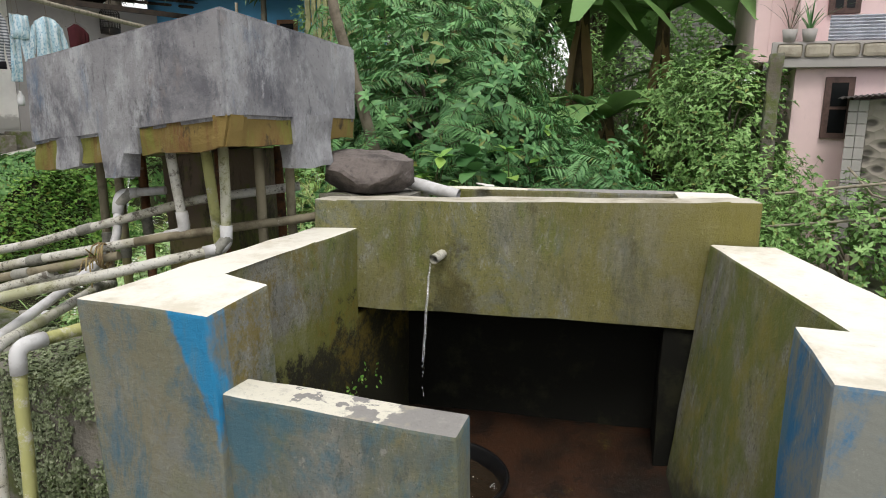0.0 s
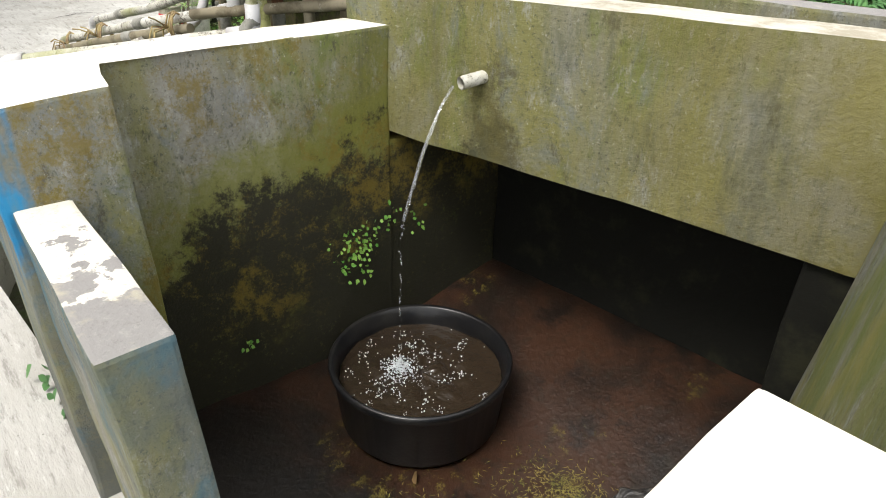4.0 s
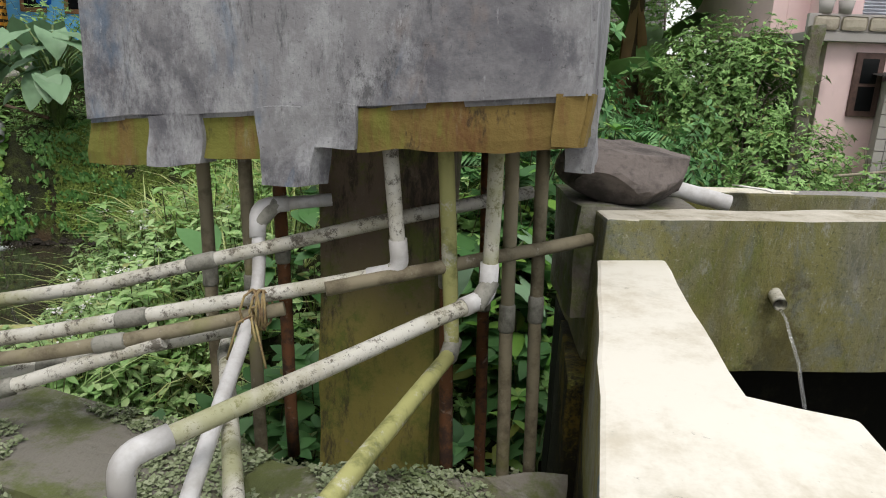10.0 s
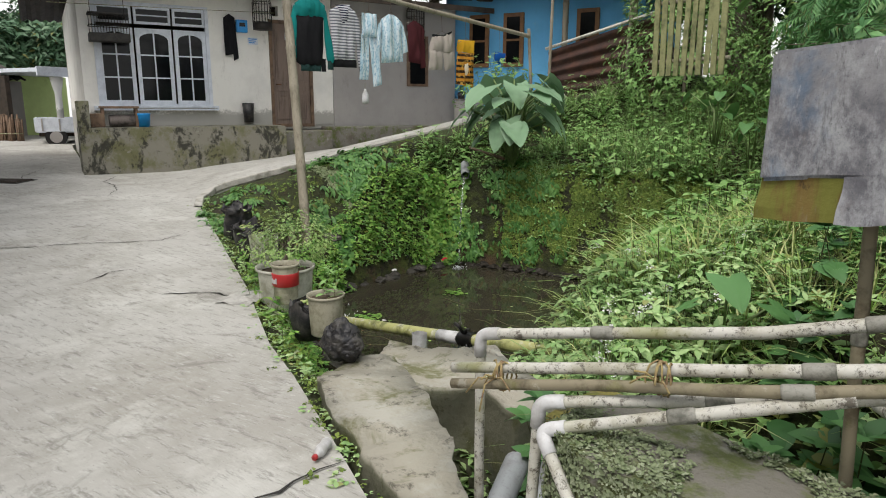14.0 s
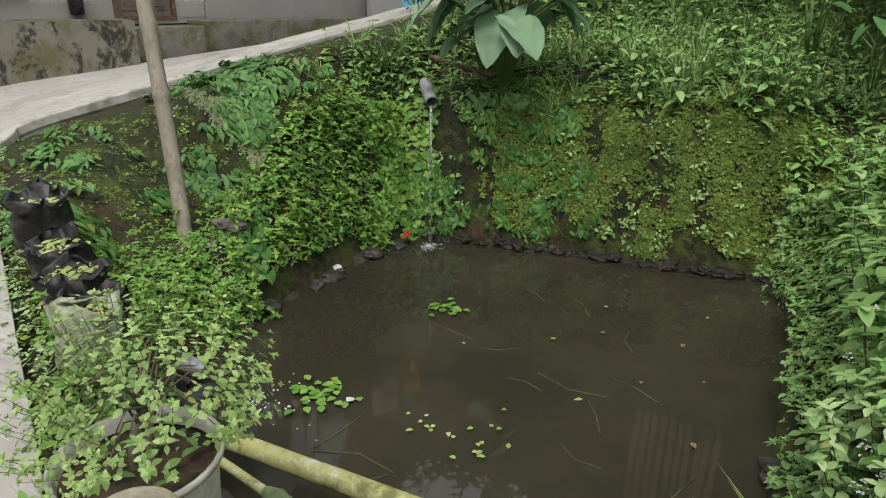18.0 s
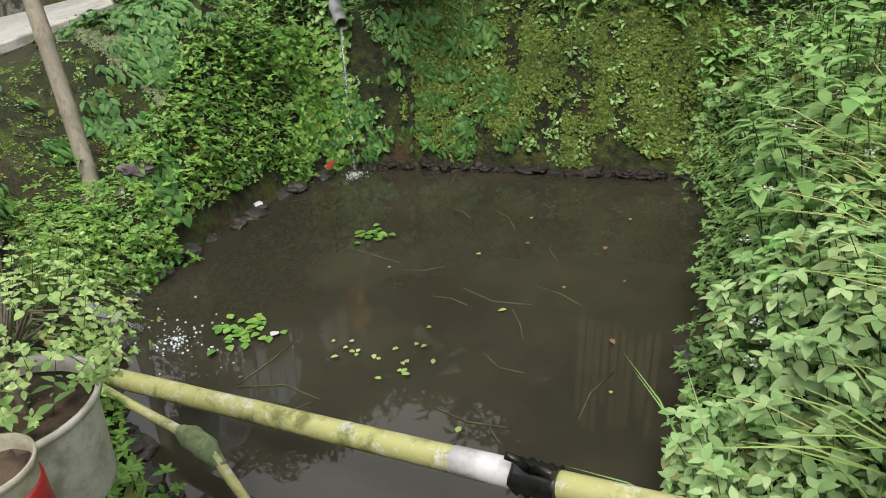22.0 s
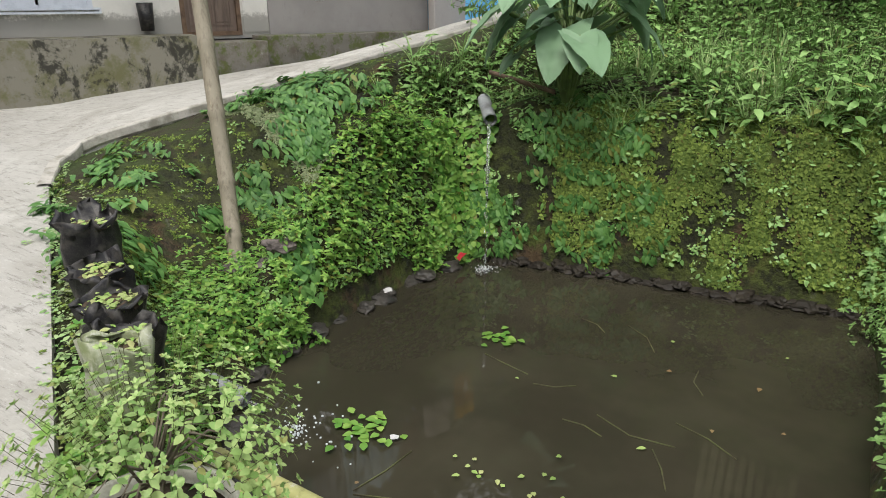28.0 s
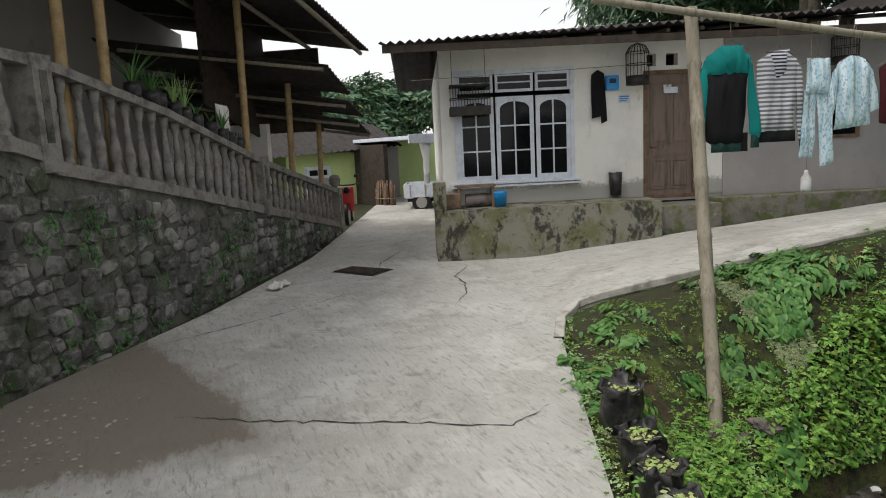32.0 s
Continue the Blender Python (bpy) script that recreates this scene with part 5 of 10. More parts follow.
pipe("supply_pipe", [(-2.57, 0.57, 0.05), (-2.57, 0.56, 0.84), (-2.15, 0.58, 0.93), (-1.72, 0.6, 1.02), (-1.03, 0.68, 1.212), (-0.72, 0.9, 1.26)], 0.017, mat_pvc, "long weathered white water pipe above the ditch", 0.04, (0.42, 0.72), (1,))
pipe("supply_pipe", [(-1.03, 0.58, 1.42), (-1.0, 0.60, 1.11), (-1.6, 0.48, 0.985), (-2.1, 0.45, 0.875), (-2.575, 0.42, 0.765)], 0.017, mat_pvc, "weathered water pipe tied to its neighbour with raffia", 0.04, (0.45,), (1,))
pipe("supply_pipe", [(-1.25, 0.545, 1.02), (-1.6, 0.445, 0.945), (-2.1, 0.42, 0.835), (-2.55, 0.385, 0.73)], 0.016, mat_pvc_brown, "dirty brown water pipe tied beneath another", 0.03, (0.3,))
pipe("supply_pipe", [(-1.38, 0.6, 0.94), (-1.8, 0.49, 0.85), (-2.24, 0.38, 0.76), (-2.26, 0.37, 0.25)], 0.017, mat_pvc, "mossy white water pipe bent down into the ditch", 0.04, (0.25,), (2,))
pipe("supply_pipe", [(-1.50, 0.47, 0.95), (-1.85, 0.395, 0.83), (-2.2, 0.32, 0.71), (-2.01, 0.2, 0.55), (-1.9, 0.12, 0.24)], 0.017, mat_pvc, "pale water pipe bent steeply down to the lane", 0.04, (0.2,), (2,))
pipe("supply_pipe", [(-0.80, 0.57, 1.42), (-0.80, 0.56, 1.08), (-1.305, 0.0, 0.97), (-1.31, -0.02, 0.25)], 0.017, mat_pvc, "spotted white water pipe with a large elbow", 0.055, (0.21,), (1, 2))
pipe("supply_pipe", [(-1.2, 0.74, 1.235), (-1.365, 0.68, 1.22), (-1.34, 0.62, 1.02), (-1.30, 0.38, 0.945), (-1.22, 0.0, 0.86), (-1.2, -0.06, 0.25)], 0.016, mat_pvc_white, "pale water pipe hanging in a bow over the wall", 0.08, (0.12,), (1,))
pipe("supply_pipe", [(-1.47, 0.72, 0.85), (-1.43, 0.62, 0.872), (-1.09, -0.08, 0.89), (-1.08, -0.1, 0.25)], 0.017, mat_pvc, "bent water pipe crossing the mossy wall", 0.07, (0.3,))
pipe("supply_pipe", [(-0.915, 0.62, 1.42), (-0.88, 0.645, 0.92), (-0.885, 0.60, 0.912), (-1.02, -0.05, 0.905), (-1.02, -0.065, 0.25)], 0.018, mat_pvc_green, "yellow-green mossy water pipe with a grey elbow", 0.05, (0.28,), (3,))
pipe("supply_pipe", [(-1.15, 0.52, 1.08), (-0.57, 0.79, 1.17)], 0.016, mat_pvc_brown, "brown water pipe running to the basin wall", 0.03)
for x, y, z0, m, lab in ((-1.42, 0.74, 0.25, mat_pvc_brown, "brown plastic downpipe under the tank"), (-1.36, 0.80, 0.5, mat_rust_pipe, "rusty iron pipe under the tank"), (-0.92, 0.70, 0.5, mat_rust_pipe, "rusty iron pipe under the tank"),
                         (-0.77, 0.72, 0.2, mat_pvc_brown, "brown plastic downpipe under the tank"), (-0.70, 0.80, 0.2, mat_pvc_brown, "brown plastic downpipe under the tank"), (-0.84, 0.95, 0.1, mat_rust_pipe, "rusty iron pipe under the tank"),
                         (-1.55, 0.78, 0.3, mat_pvc_brown, "brown plastic downpipe under the tank")):
    pipe("down_pipe", [(x, y, 1.40), (x + 0.04, y - 0.02, z0)], 0.017, m, lab, 0.02, (0.35,))
for x, y, z, seed in ((-1.3, 0.52, 1.02, 1), (-2.40, 0.42, 0.785, 2), (-1.92, 0.445, 0.895, 3)):
    raffia_rng = random.Random(seed)
    bm = bmesh.new()
    for k in range(6):
        o, tilt = raffia_rng.uniform(-0.018, 0.018), raffia_rng.uniform(-0.03, 0.03)
        tube([(x + o + tilt * math.sin(q), y + 0.026 * math.sin(q), z + 0.046 * math.cos(q)) for q in (0, 0.8, 1.6, 2.4, 3.2, 4.0, 4.8, 5.6, 6.28)], 0.003, 5, bm)
    for k in range(5):
        dx, dy, dz = raffia_rng.uniform(-0.07, 0.07), raffia_rng.uniform(-0.08, -0.02), raffia_rng.uniform(-0.09, 0.05)
        tube([(x, y - 0.03, z), (x + dx * 0.5, y - 0.03 + dy * 0.7, z + dz * 0.3 + 0.02), (x + dx, y - 0.03 + dy, z + dz)], 0.0028, 5, bm)
    solo("cord", bm, mat_raffia, "frayed yellow raffia knotted round two pipes", "cord", "stuff", soft=True)

# ---- the pipe over the pond, with its wrapping, and the lesser pipes there ----
pond_pipe = pipe("pond_pipe", [(-6.45, 2.945, -0.47), (-5.1, 2.805, -0.281), (-3.88, 2.68, -0.11), (-3.0, 2.59, 0.018)], 0.046, mat_pvc_green, "thick yellow-green plastic pipe crossing the pond", 0.5)
part("white_stretch", tube([(-4.47, 2.741, -0.193), (-4.24, 2.717, -0.16)], 0.0485, 16), mat_pvc_white, pond_pipe, "clean white stretch of pipe")
bm = bmesh.new()
line = [Vector((-4.25, 2.718, -0.162)).lerp(Vector((-4.1, 2.703, -0.141)), i / 9) for i in range(10)]
tube(line, 0.055, 14, bm, radii=[0.052 + 0.010 * (i % 2) for i in range(10)])
for v in bm.verts:
    v.co += 0.008 * Vector(noise.noise_vector(v.co * 40))
tube([(-4.2, 2.697, -0.108), (-4.22, 2.667, -0.048), (-4.26, 2.657, -0.028)], 0.014, 6, bm)
tube([(-4.2, 2.697, -0.108), (-4.15, 2.667, -0.058), (-4.11, 2.647, -0.048)], 0.014, 6, bm)
tube([(-4.16, 2.677, -0.148), (-4.14, 2.657, -0.218), (-4.12, 2.647, -0.258)], 0.010, 6, bm)
part("rubber_wrapping", bm, mat_black_rubber, pond_pipe, "black rubber strip knotted round the joint")
branch = thing("sunken_branch", "thin grey pipe with a mossy lump leaning into the pond", "branch")
part("stem", tube([(-6.6, 2.9, -0.42), (-6.03, 2.75, -0.37), (-5.52, 2.63, -0.33), (-5.42, 2.61, -0.36), (-5.3, 2.58, -0.48), (-5.1, 2.54, -0.72)], 0.02, 9, radii=[0.02, 0.02, 0.022, 0.024, 0.02, 0.016]), mat_pvc_green, branch, soft=True)
part("moss_lump", roughen(tube([(-5.62, 2.655, -0.335), (-5.55, 2.637, -0.332), (-5.45, 2.615, -0.35), (-5.38, 2.60, -0.40)], 0.04, 12, radii=[0.02, 0.046, 0.048, 0.022]), 0.008, 22, 0.03), mat_moss, branch, "thick green moss lump", soft=True)
bm = tube([(-7.5, 3.3, -0.36), (-6.86, 3.47, -0.585)], 0.055, 16, caps=False)
tube([(-6.86, 3.47, -0.585), (-7.5, 3.3, -0.36)], 0.048, 16, bm, caps=False)
solo("outlet_pipe", bm, mat_pvc_grey, "grey plastic outlet pipe spilling into the pond", "pipe")
stream("outlet_water", (-6.85, 3.47, -0.60), (-6.76, 3.5, WATER + 0.01), 1.3, 0.02, 0.012, "water spilling from the outlet", 8)
bm = tube([(-4.3, 2.3, -0.75), (-4.3, 2.3, -0.02)], 0.055, 18, caps=False)
tube([(-4.3, 2.3, -0.02), (-4.3, 2.3, -0.75)], 0.048, 18, bm, caps=False)
solo("standpipe", bm, mat_pvc_white, "upright open white plastic pipe in the pond", "pipe")
bm = tube([(-7.25, 6.85, 0.72), (-6.98, 6.5, 0.60)], 0.06, 16, caps=False)
tube([(-6.98, 6.5, 0.60), (-7.25, 6.85, 0.72)], 0.052, 16, bm, caps=False)
solo("pond_spout", bm, mat_pvc_grey, "grey plastic pipe jutting from the mossy bank", "pipe")
stream("pond_falling_water", (-6.97, 6.46, 0.57), (-6.78, 6.1, WATER + 0.01), 1.2, 0.016, 0.012, "white thread of water falling into the pond", 4)
rng = random.Random(31)
bm = bmesh.new()
for i in range(160):
    q, d = rng.uniform(0, 6.3), abs(rng.gauss(0, 0.06))
    bmesh.ops.create_icosphere(bm, subdivisions=1, radius=rng.uniform(0.002, 0.007), matrix=Matrix.Translation((-6.78 + d * math.cos(q), 6.1 + d * math.sin(q), WATER + rng.uniform(0, 0.02))))
for i in range(120):
    q, d = rng.uniform(0, 6.3), abs(rng.gauss(0, 0.16))
    bmesh.ops.create_icosphere(bm, subdivisions=1, radius=rng.uniform(0.003, 0.009), matrix=Matrix.Translation((-6.5 + d * math.cos(q), 3.5 + d * math.sin(q), WATER + rng.uniform(0, 0.006))))
solo("splash", bm, mat_foam, "white bubbles where water falls in", "foam", "stuff")
bm = tube([(-7.3, 7.05, 0.95), (-6.5, 6.75, 0.85)], 0.022, 8)
solo("wooden_stick", bm, mat_wood_old, "brown stick lying on the weedy bank", "stick")


# ---- the pale cast edge of the climbing lane, above the bank ----
mat_lane_edge = plain("pale_cast_lane_edge", (0.50, 0.48, 0.44), (0.26, 0.25, 0.21), 0.9, 5, 0.5)
bm, rows = bmesh.new(), []
for (ax, ay), (bx, by) in zip(ROAD_EDGE[11:19], ROAD_EDGE[12:20]):
    ln = math.hypot(bx - ax, by - ay)
    nx, ny = (by - ay) / ln, -(bx - ax) / ln
    for i in range(int(ln / 0.12)):
        s = i / int(ln / 0.12)
        x, y = lerp(ax, bx, s), lerp(ay, by, s)
        z, w = road_height(x, y), 0.012 * noise.noise((x * 5, y * 5, 1))
        rows.append([bm.verts.new((x + nx * o, y + ny * o, z + h)) for o, h in ((-0.09, 0.004), (-0.08, 0.016), (0.012 + w, 0.016), (0.022 + w, 0.004), (0.022 + w * 1.5, -0.07), (0.0, -0.10))])
for a, b in zip(rows, rows[1:]):
    for j in range(5):
        bm.faces.new((a[j], a[j + 1], b[j + 1], b[j]))
bmesh.ops.recalc_face_normals(bm, faces=bm.faces[:])
solo("lane_edge", bm, mat_lane_edge, "pale cast concrete edge of the lane above the bank", "kerb", "structure")


# ---- plants: leaves are gathered as arrays, each leaf an island of its own ----
def leaf_shape(length, width, droop=0.25, fold=0.18, lobes=0.0):
    """One leaf along +x in rows of three points: two quads a row, folded on the midrib."""
    ts = (0.0, 0.22, 0.5, 0.78, 1.0)
    ws = (0.06, 0.72 + lobes, 1.0, 0.62, 0.02)
    v = []
    for t, w in zip(ts, ws):
        z = -droop * length * t * t
        v += [(t * length, -w * width / 2, z + fold * w * width / 2), (t * length, 0, z), (t * length, w * width / 2, z + fold * w * width / 2)]
    q = [(3 * i + j, 3 * i + 3 + j, 3 * i + 4 + j, 3 * i + 1 + j) for i in range(4) for j in (0, 1)]
    return np.array(v), np.array(q)


def small_leaf(length, width, droop=0.2):
    """A cheap leaf of two quads for what is only seen small."""
    v = [(0, 0, 0), (length * 0.45, -width / 2, 0.12 * width), (length * 0.5, 0, -droop * length * 0.3), (length * 0.45, width / 2, 0.12 * width), (length, 0, -droop * length), ]
    return np.array(v), np.array([(0, 1, 2, 2), (0, 2, 3, 3), (1, 4, 2, 2), (2, 4, 3, 3)])


def spin(rng, yaw, tilt, roll=0.0):
    cy, sy, ct, st, cr, sr = math.cos(yaw), math.sin(yaw), math.cos(tilt), math.sin(tilt), math.cos(roll), math.sin(roll)
    rz = np.array([[cy, -sy, 0], [sy, cy, 0], [0, 0, 1]])
    ry = np.array([[ct, 0, -st], [0, 1, 0], [st, 0, ct]])
    rx = np.array([[1, 0, 0], [0, cr, -sr], [0, sr, cr]])
    return rz @ ry @ rx


class Plants:
    """Collects leaves and stems for one mesh with a leaf material and a stem material."""

    def __init__(self):
        self.v, self.f, self.mi, self.n = [], [], [], 0

    def add(self, v, f, mi=0):
        self.v.append(v)
        self.f.append(f + self.n)
        self.mi.append(np.full(len(f), mi))
        self.n += len(v)

    def stem(self, a, b, r, mi=1):
        a, b = np.array(a, float), np.array(b, float)
        d = b - a
        s = np.cross(d, (0.3, 0.2, 1.0) if abs(d[2]) < 0.9 * np.linalg.norm(d) else (1.0, 0.1, 0.0))
        s /= np.linalg.norm(s) + 1e-9
        t = np.cross(s, d)
        t /= np.linalg.norm(t) + 1e-9
        ring = [math.cos(q) * s + math.sin(q) * t for q in (0, 2.1, 4.2)]
        v = np.array([a + r * u for u in ring] + [b + 0.6 * r * u for u in ring])
        self.add(v, np.array([(0, 1, 4, 3), (1, 2, 5, 4), (2, 0, 3, 5)]), mi)

    def arrays(self):
        return np.concatenate(self.v), np.concatenate(self.f), np.concatenate(self.mi)

    def mesh(self, name, mats):
        v, f, mi = self.arrays()
        return quads_mesh(name, v, f, mi, mats)


def quads_mesh(name, v, f, mi, mats):
    """A mesh from quads in arrays; a quad that repeats its last corner is a triangle."""
    me = bpy.data.meshes.new(name)
    tri = f[:, 2] == f[:, 3]
    sizes = np.where(tri, 3, 4)
    keep = np.ones(f.shape, bool)
    keep[tri, 3] = False
    loops = f[keep]
    me.vertices.add(len(v))
    me.vertices.foreach_set("co", v.astype(np.float32).ravel())
    me.loops.add(len(loops))
    me.loops.foreach_set("vertex_index", loops.astype(np.int32))
    me.polygons.add(len(f))
    me.polygons.foreach_set("loop_start", np.concatenate(([0], np.cumsum(sizes)[:-1])).astype(np.int32))
    me.polygons.foreach_set("loop_total", sizes.astype(np.int32))
    me.polygons.foreach_set("material_index", mi.astype(np.int32))
    me.update(calc_edges=True)
    for m in mats:
        me.materials.append(m)
    return me


def herb(seed, height, pairs, length, width, spread=0.75, shape=leaf_shape, droop=0.3, lean=0.25, top=5):
    """An upright weed: a leaning stem with pairs of leaves and a rosette at the tip."""
    rng = random.Random(seed)
    g = Plants()
    lx, ly = rng.uniform(-lean, lean) * height, rng.uniform(-lean, lean) * height
    tip = np.array((lx, ly, height))
    for i in range(3):
        g.stem(tip * (i / 3) ** 1.2 * (1, 1, 1), tip * ((i + 1) / 3) ** 1.2, max(0.0012, 0.008 * height), 1)
    q = rng.uniform(0, 6)
    for i in range(pairs):
        t = 0.25 + 0.75 * i / max(1, pairs - 1)
        q += 1.57 + rng.uniform(-0.4, 0.4)
        for s in (0, math.pi):
            k = (1.1 - 0.45 * t) * rng.uniform(0.75, 1.15)
            v, f = shape(length * k, width * k, droop * rng.uniform(0.5, 1.6))
            g.add(v @ spin(rng, q + s, spread * rng.uniform(-0.2, 0.7), rng.uniform(-0.3, 0.3)).T + tip * t ** 1.2, f)
    for i in range(top):
        k = rng.uniform(0.35, 0.6)
        v, f = shape(length * k, width * k, droop)
        g.add(v @ spin(rng, i * 6.28 / max(1, top) + q, rng.uniform(0.2, 0.9)).T + tip, f)
    return g.arrays()


def tuft(seed, n, length, width, spread=0.5):
    """A tuft of grass: narrow arching blades."""
    rng = random.Random(seed)
    g = Plants()
    for i in range(n):
        q, lean, ln = rng.uniform(0, 6.28), rng.uniform(0.1, spread), length * rng.uniform(0.5, 1.1)
        d, s = np.array((math.cos(q), math.sin(q), 0)), np.array((-math.sin(q), math.cos(q), 0))
        rows = []
        for t, w in ((0, 0.8), (0.35, 1), (0.7, 0.7), (1, 0.05)):
            c = d * ln * lean * (t + 1.1 * t * t) + np.array((0, 0, 1)) * ln * (t - 0.55 * lean * t * t * t)
            rows += [c - s * width * w / 2, c + s * width * w / 2]
        g.add(np.array(rows), np.array([(2 * k, 2 * k + 1, 2 * k + 3, 2 * k + 2) for k in range(3)]))
    return g.arrays()


def rosette(seed, n, length, width, rise=0.5, shape=small_leaf, high=0.0):
    """Leaves in a low whorl, as creepers, moss and seedlings have them."""
    rng = random.Random(seed)
    g = Plants()
    for i in range(n):
        k = rng.uniform(0.6, 1.15)
        v, f = shape(length * k, width * k)
        g.add(v @ spin(rng, rng.uniform(0, 6.28), rng.uniform(-0.1, rise), rng.uniform(-0.4, 0.4)).T + np.array((rng.gauss(0, 0.5 * length), rng.gauss(0, 0.5 * length), rng.uniform(0, high))), f)
    return g.arrays()


def hanging(seed, tiers, length, width):
    """A clump whose pointed leaves hang over each other in tiers down a bank (z is out of the bank, -x is down)."""
    rng = random.Random(seed)
    g = Plants()
    for i in range(tiers):
        for j in range(rng.randint(3, 5)):
            k = rng.uniform(0.7, 1.15)
            v, f = leaf_shape(length * k, width * k, 0.35)
            base = np.array((-i * length * 0.34, rng.gauss(0, length * 0.75), 0.35 * length + 0.25 * length * math.sin(i) + rng.uniform(0, 0.3) * length))
            g.add(v @ spin(rng, math.pi + rng.uniform(-0.95, 0.95), rng.uniform(-0.35, 0.35), rng.uniform(-0.3, 0.3)).T + base, f)
    return g.arrays()


def fan(name, templates, points, normals, sizes, mats, label, seed, lean=0.5, yaw=None, category="plants"):
    """Sets plants on given points, each turned and scaled at random, as one object."""
    rng = np.random.default_rng(seed)
    vs, fs, ms, n = [], [], [], 0
    pick = rng.integers(0, len(templates), len(points))
    for k, (tv, tf, tm) in enumerate(templates):
        idx = np.nonzero(pick == k)[0]
        if not len(idx):
            continue
        up = normals[idx] * lean + np.array((0, 0, 1.0)) * (1 - lean)
        up /= np.linalg.norm(up, axis=1)[:, None]
        if yaw is None:
            a = rng.uniform(0, 2 * math.pi, len(idx))
            ref = np.stack([np.cos(a), np.sin(a), np.zeros(len(idx))], 1)
        else:
            ref = np.tile(np.array((0, 0, 1.0)), (len(idx), 1)) + rng.normal(0, 0.18, (len(idx), 3))
        x = ref - up * np.sum(ref * up, 1)[:, None]
        x /= np.linalg.norm(x, axis=1)[:, None] + 1e-9
        y = np.cross(up, x)
        m = np.stack([x, y, up], 2) * sizes[idx][:, None, None]
        v = np.einsum("nij,vj->nvi", m, tv) + points[idx][:, None, :]
        vs.append(v.reshape(-1, 3))
        fs.append((tf[None] + (np.arange(len(idx)) * len(tv))[:, None, None] + n).reshape(-1, 4))
        ms.append(np.tile(tm, len(idx)))
        n += len(idx) * len(tv)
    me = quads_mesh(name, np.concatenate(vs), np.concatenate(fs), np.concatenate(ms), mats)
    return tagged(new(name, me), label, category, "", "stuff")


# the carpet of moss on the low wall under the pipes
moss_wall.data.calc_loop_triangles()
wco = np.array([v.co for v in moss_wall.data.vertices])
wtri = wco[np.array([t.vertices for t in moss_wall.data.loop_triangles])]
wcr = np.cross(wtri[:, 1] - wtri[:, 0], wtri[:, 2] - wtri[:, 0])
war = np.linalg.norm(wcr, axis=1)
wrng = np.random.default_rng(17)
wid = wrng.choice(len(wtri), 26000, p=war / war.sum())
wa, wb = wrng.random((2, 26000, 1))
flip = (wa + wb) > 1
wa, wb = np.where(flip, 1 - wa, wa), np.where(flip, 1 - wb, wb)
wp = wtri[wid, 0] + wa * (wtri[wid, 1] - wtri[wid, 0]) + wb * (wtri[wid, 2] - wtri[wid, 0])
wn = wcr[wid] / war[wid][:, None]
keep = np.array([(n[2] > -0.3) and p[2] > 0.2 and p[1] < 0.6 and noise.noise((p[0] * 3.2, p[1] * 3.2, p[2] * 3.2)) + (0.34 if n[2] < 0.6 else -0.02) > 0 for p, n in zip(wp, wn)])
pale_moss = [rosette(800 + i, 7, 0.011, 0.009, 0.9, small_leaf, 0.008) for i in range(4)]
carpet = fan("moss", pale_moss, wp[keep], wn[keep], wrng.uniform(0.8, 1.5, keep.sum()), (mat_moss, mat_stem), "carpet of pale green small-leaved moss", 140, 0.95, None, "")
carpet.parent = moss_wall
tagged(carpet, "carpet of pale green small-leaved moss", "", "", "stuff")

# places on the ground, drawn at random by area
GX, GY = np.array(xs), np.array(ys)
GP = np.array(gv)
GF = np.array(gf)
QUAD = GP[GF]
CROSS = np.cross(QUAD[:, 2] - QUAD[:, 0], QUAD[:, 3] - QUAD[:, 1]) * 0.5
AREA = np.linalg.norm(CROSS, axis=1)
NORM = CROSS / (AREA[:, None] + 1e-12)
MID = QUAD.mean(1)
near_box = (MID[:, 0] > -12) & (MID[:, 0] < 9) & (MID[:, 1] > -1) & (MID[:, 1] < 16)
TO_ROAD = np.full(len(MID), 99.0)
TO_POND = np.full(len(MID), 99.0)
for i in np.nonzero(near_box)[0]:
    d, side = to_line(MID[i, :2], ROAD_EDGE)
    TO_ROAD[i] = -d if side > 0 else d
    TO_POND[i] = to_line(MID[i, :2], POND + POND[:1])[0] * (-1 if inside(MID[i, :2], POND) else 1)
LAND = near_box & (TO_ROAD > 0.03) & (TO_POND > 0.02)
BASIN_BOX = (MID[:, 0] > -0.72) & (MID[:, 0] < 1.45) & (MID[:, 1] < 1.75)
WALL_BOX = (MID[:, 0] > -2.35) & (MID[:, 0] < -0.5) & (MID[:, 1] < 0.72)
LAND &= ~BASIN_BOX & ~WALL_BOX
MX, MY, MZ, NZ = MID[:, 0], MID[:, 1], MID[:, 2], NORM[:, 2]


def patch(scale, seed):
    """Slow noise over the ground, about -1 to 1, for uneven growth."""
    return np.array([noise.noise((c[0] * scale + seed, c[1] * scale, c[2] * scale)) if ok else 0.0 for c, ok in zip(MID, near_box)]) * 1.6


CLUMPS, FINE = patch(1.7, 3.0), patch(4.5, 9.0)


def grow(mask, density, seed):
    rng = np.random.default_rng(seed)
    count = rng.poisson(np.where(mask, np.maximum(density, 0) * AREA, 0.0))
    idx = np.repeat(np.arange(len(MID)), count)
    a, b = rng.random((2, len(idx), 1))
    q = QUAD[idx]
    p = q[:, 0] * (1 - a) * (1 - b) + q[:, 1] * a * (1 - b) + q[:, 2] * a * b + q[:, 3] * (1 - a) * b
    return p, NORM[idx], rng


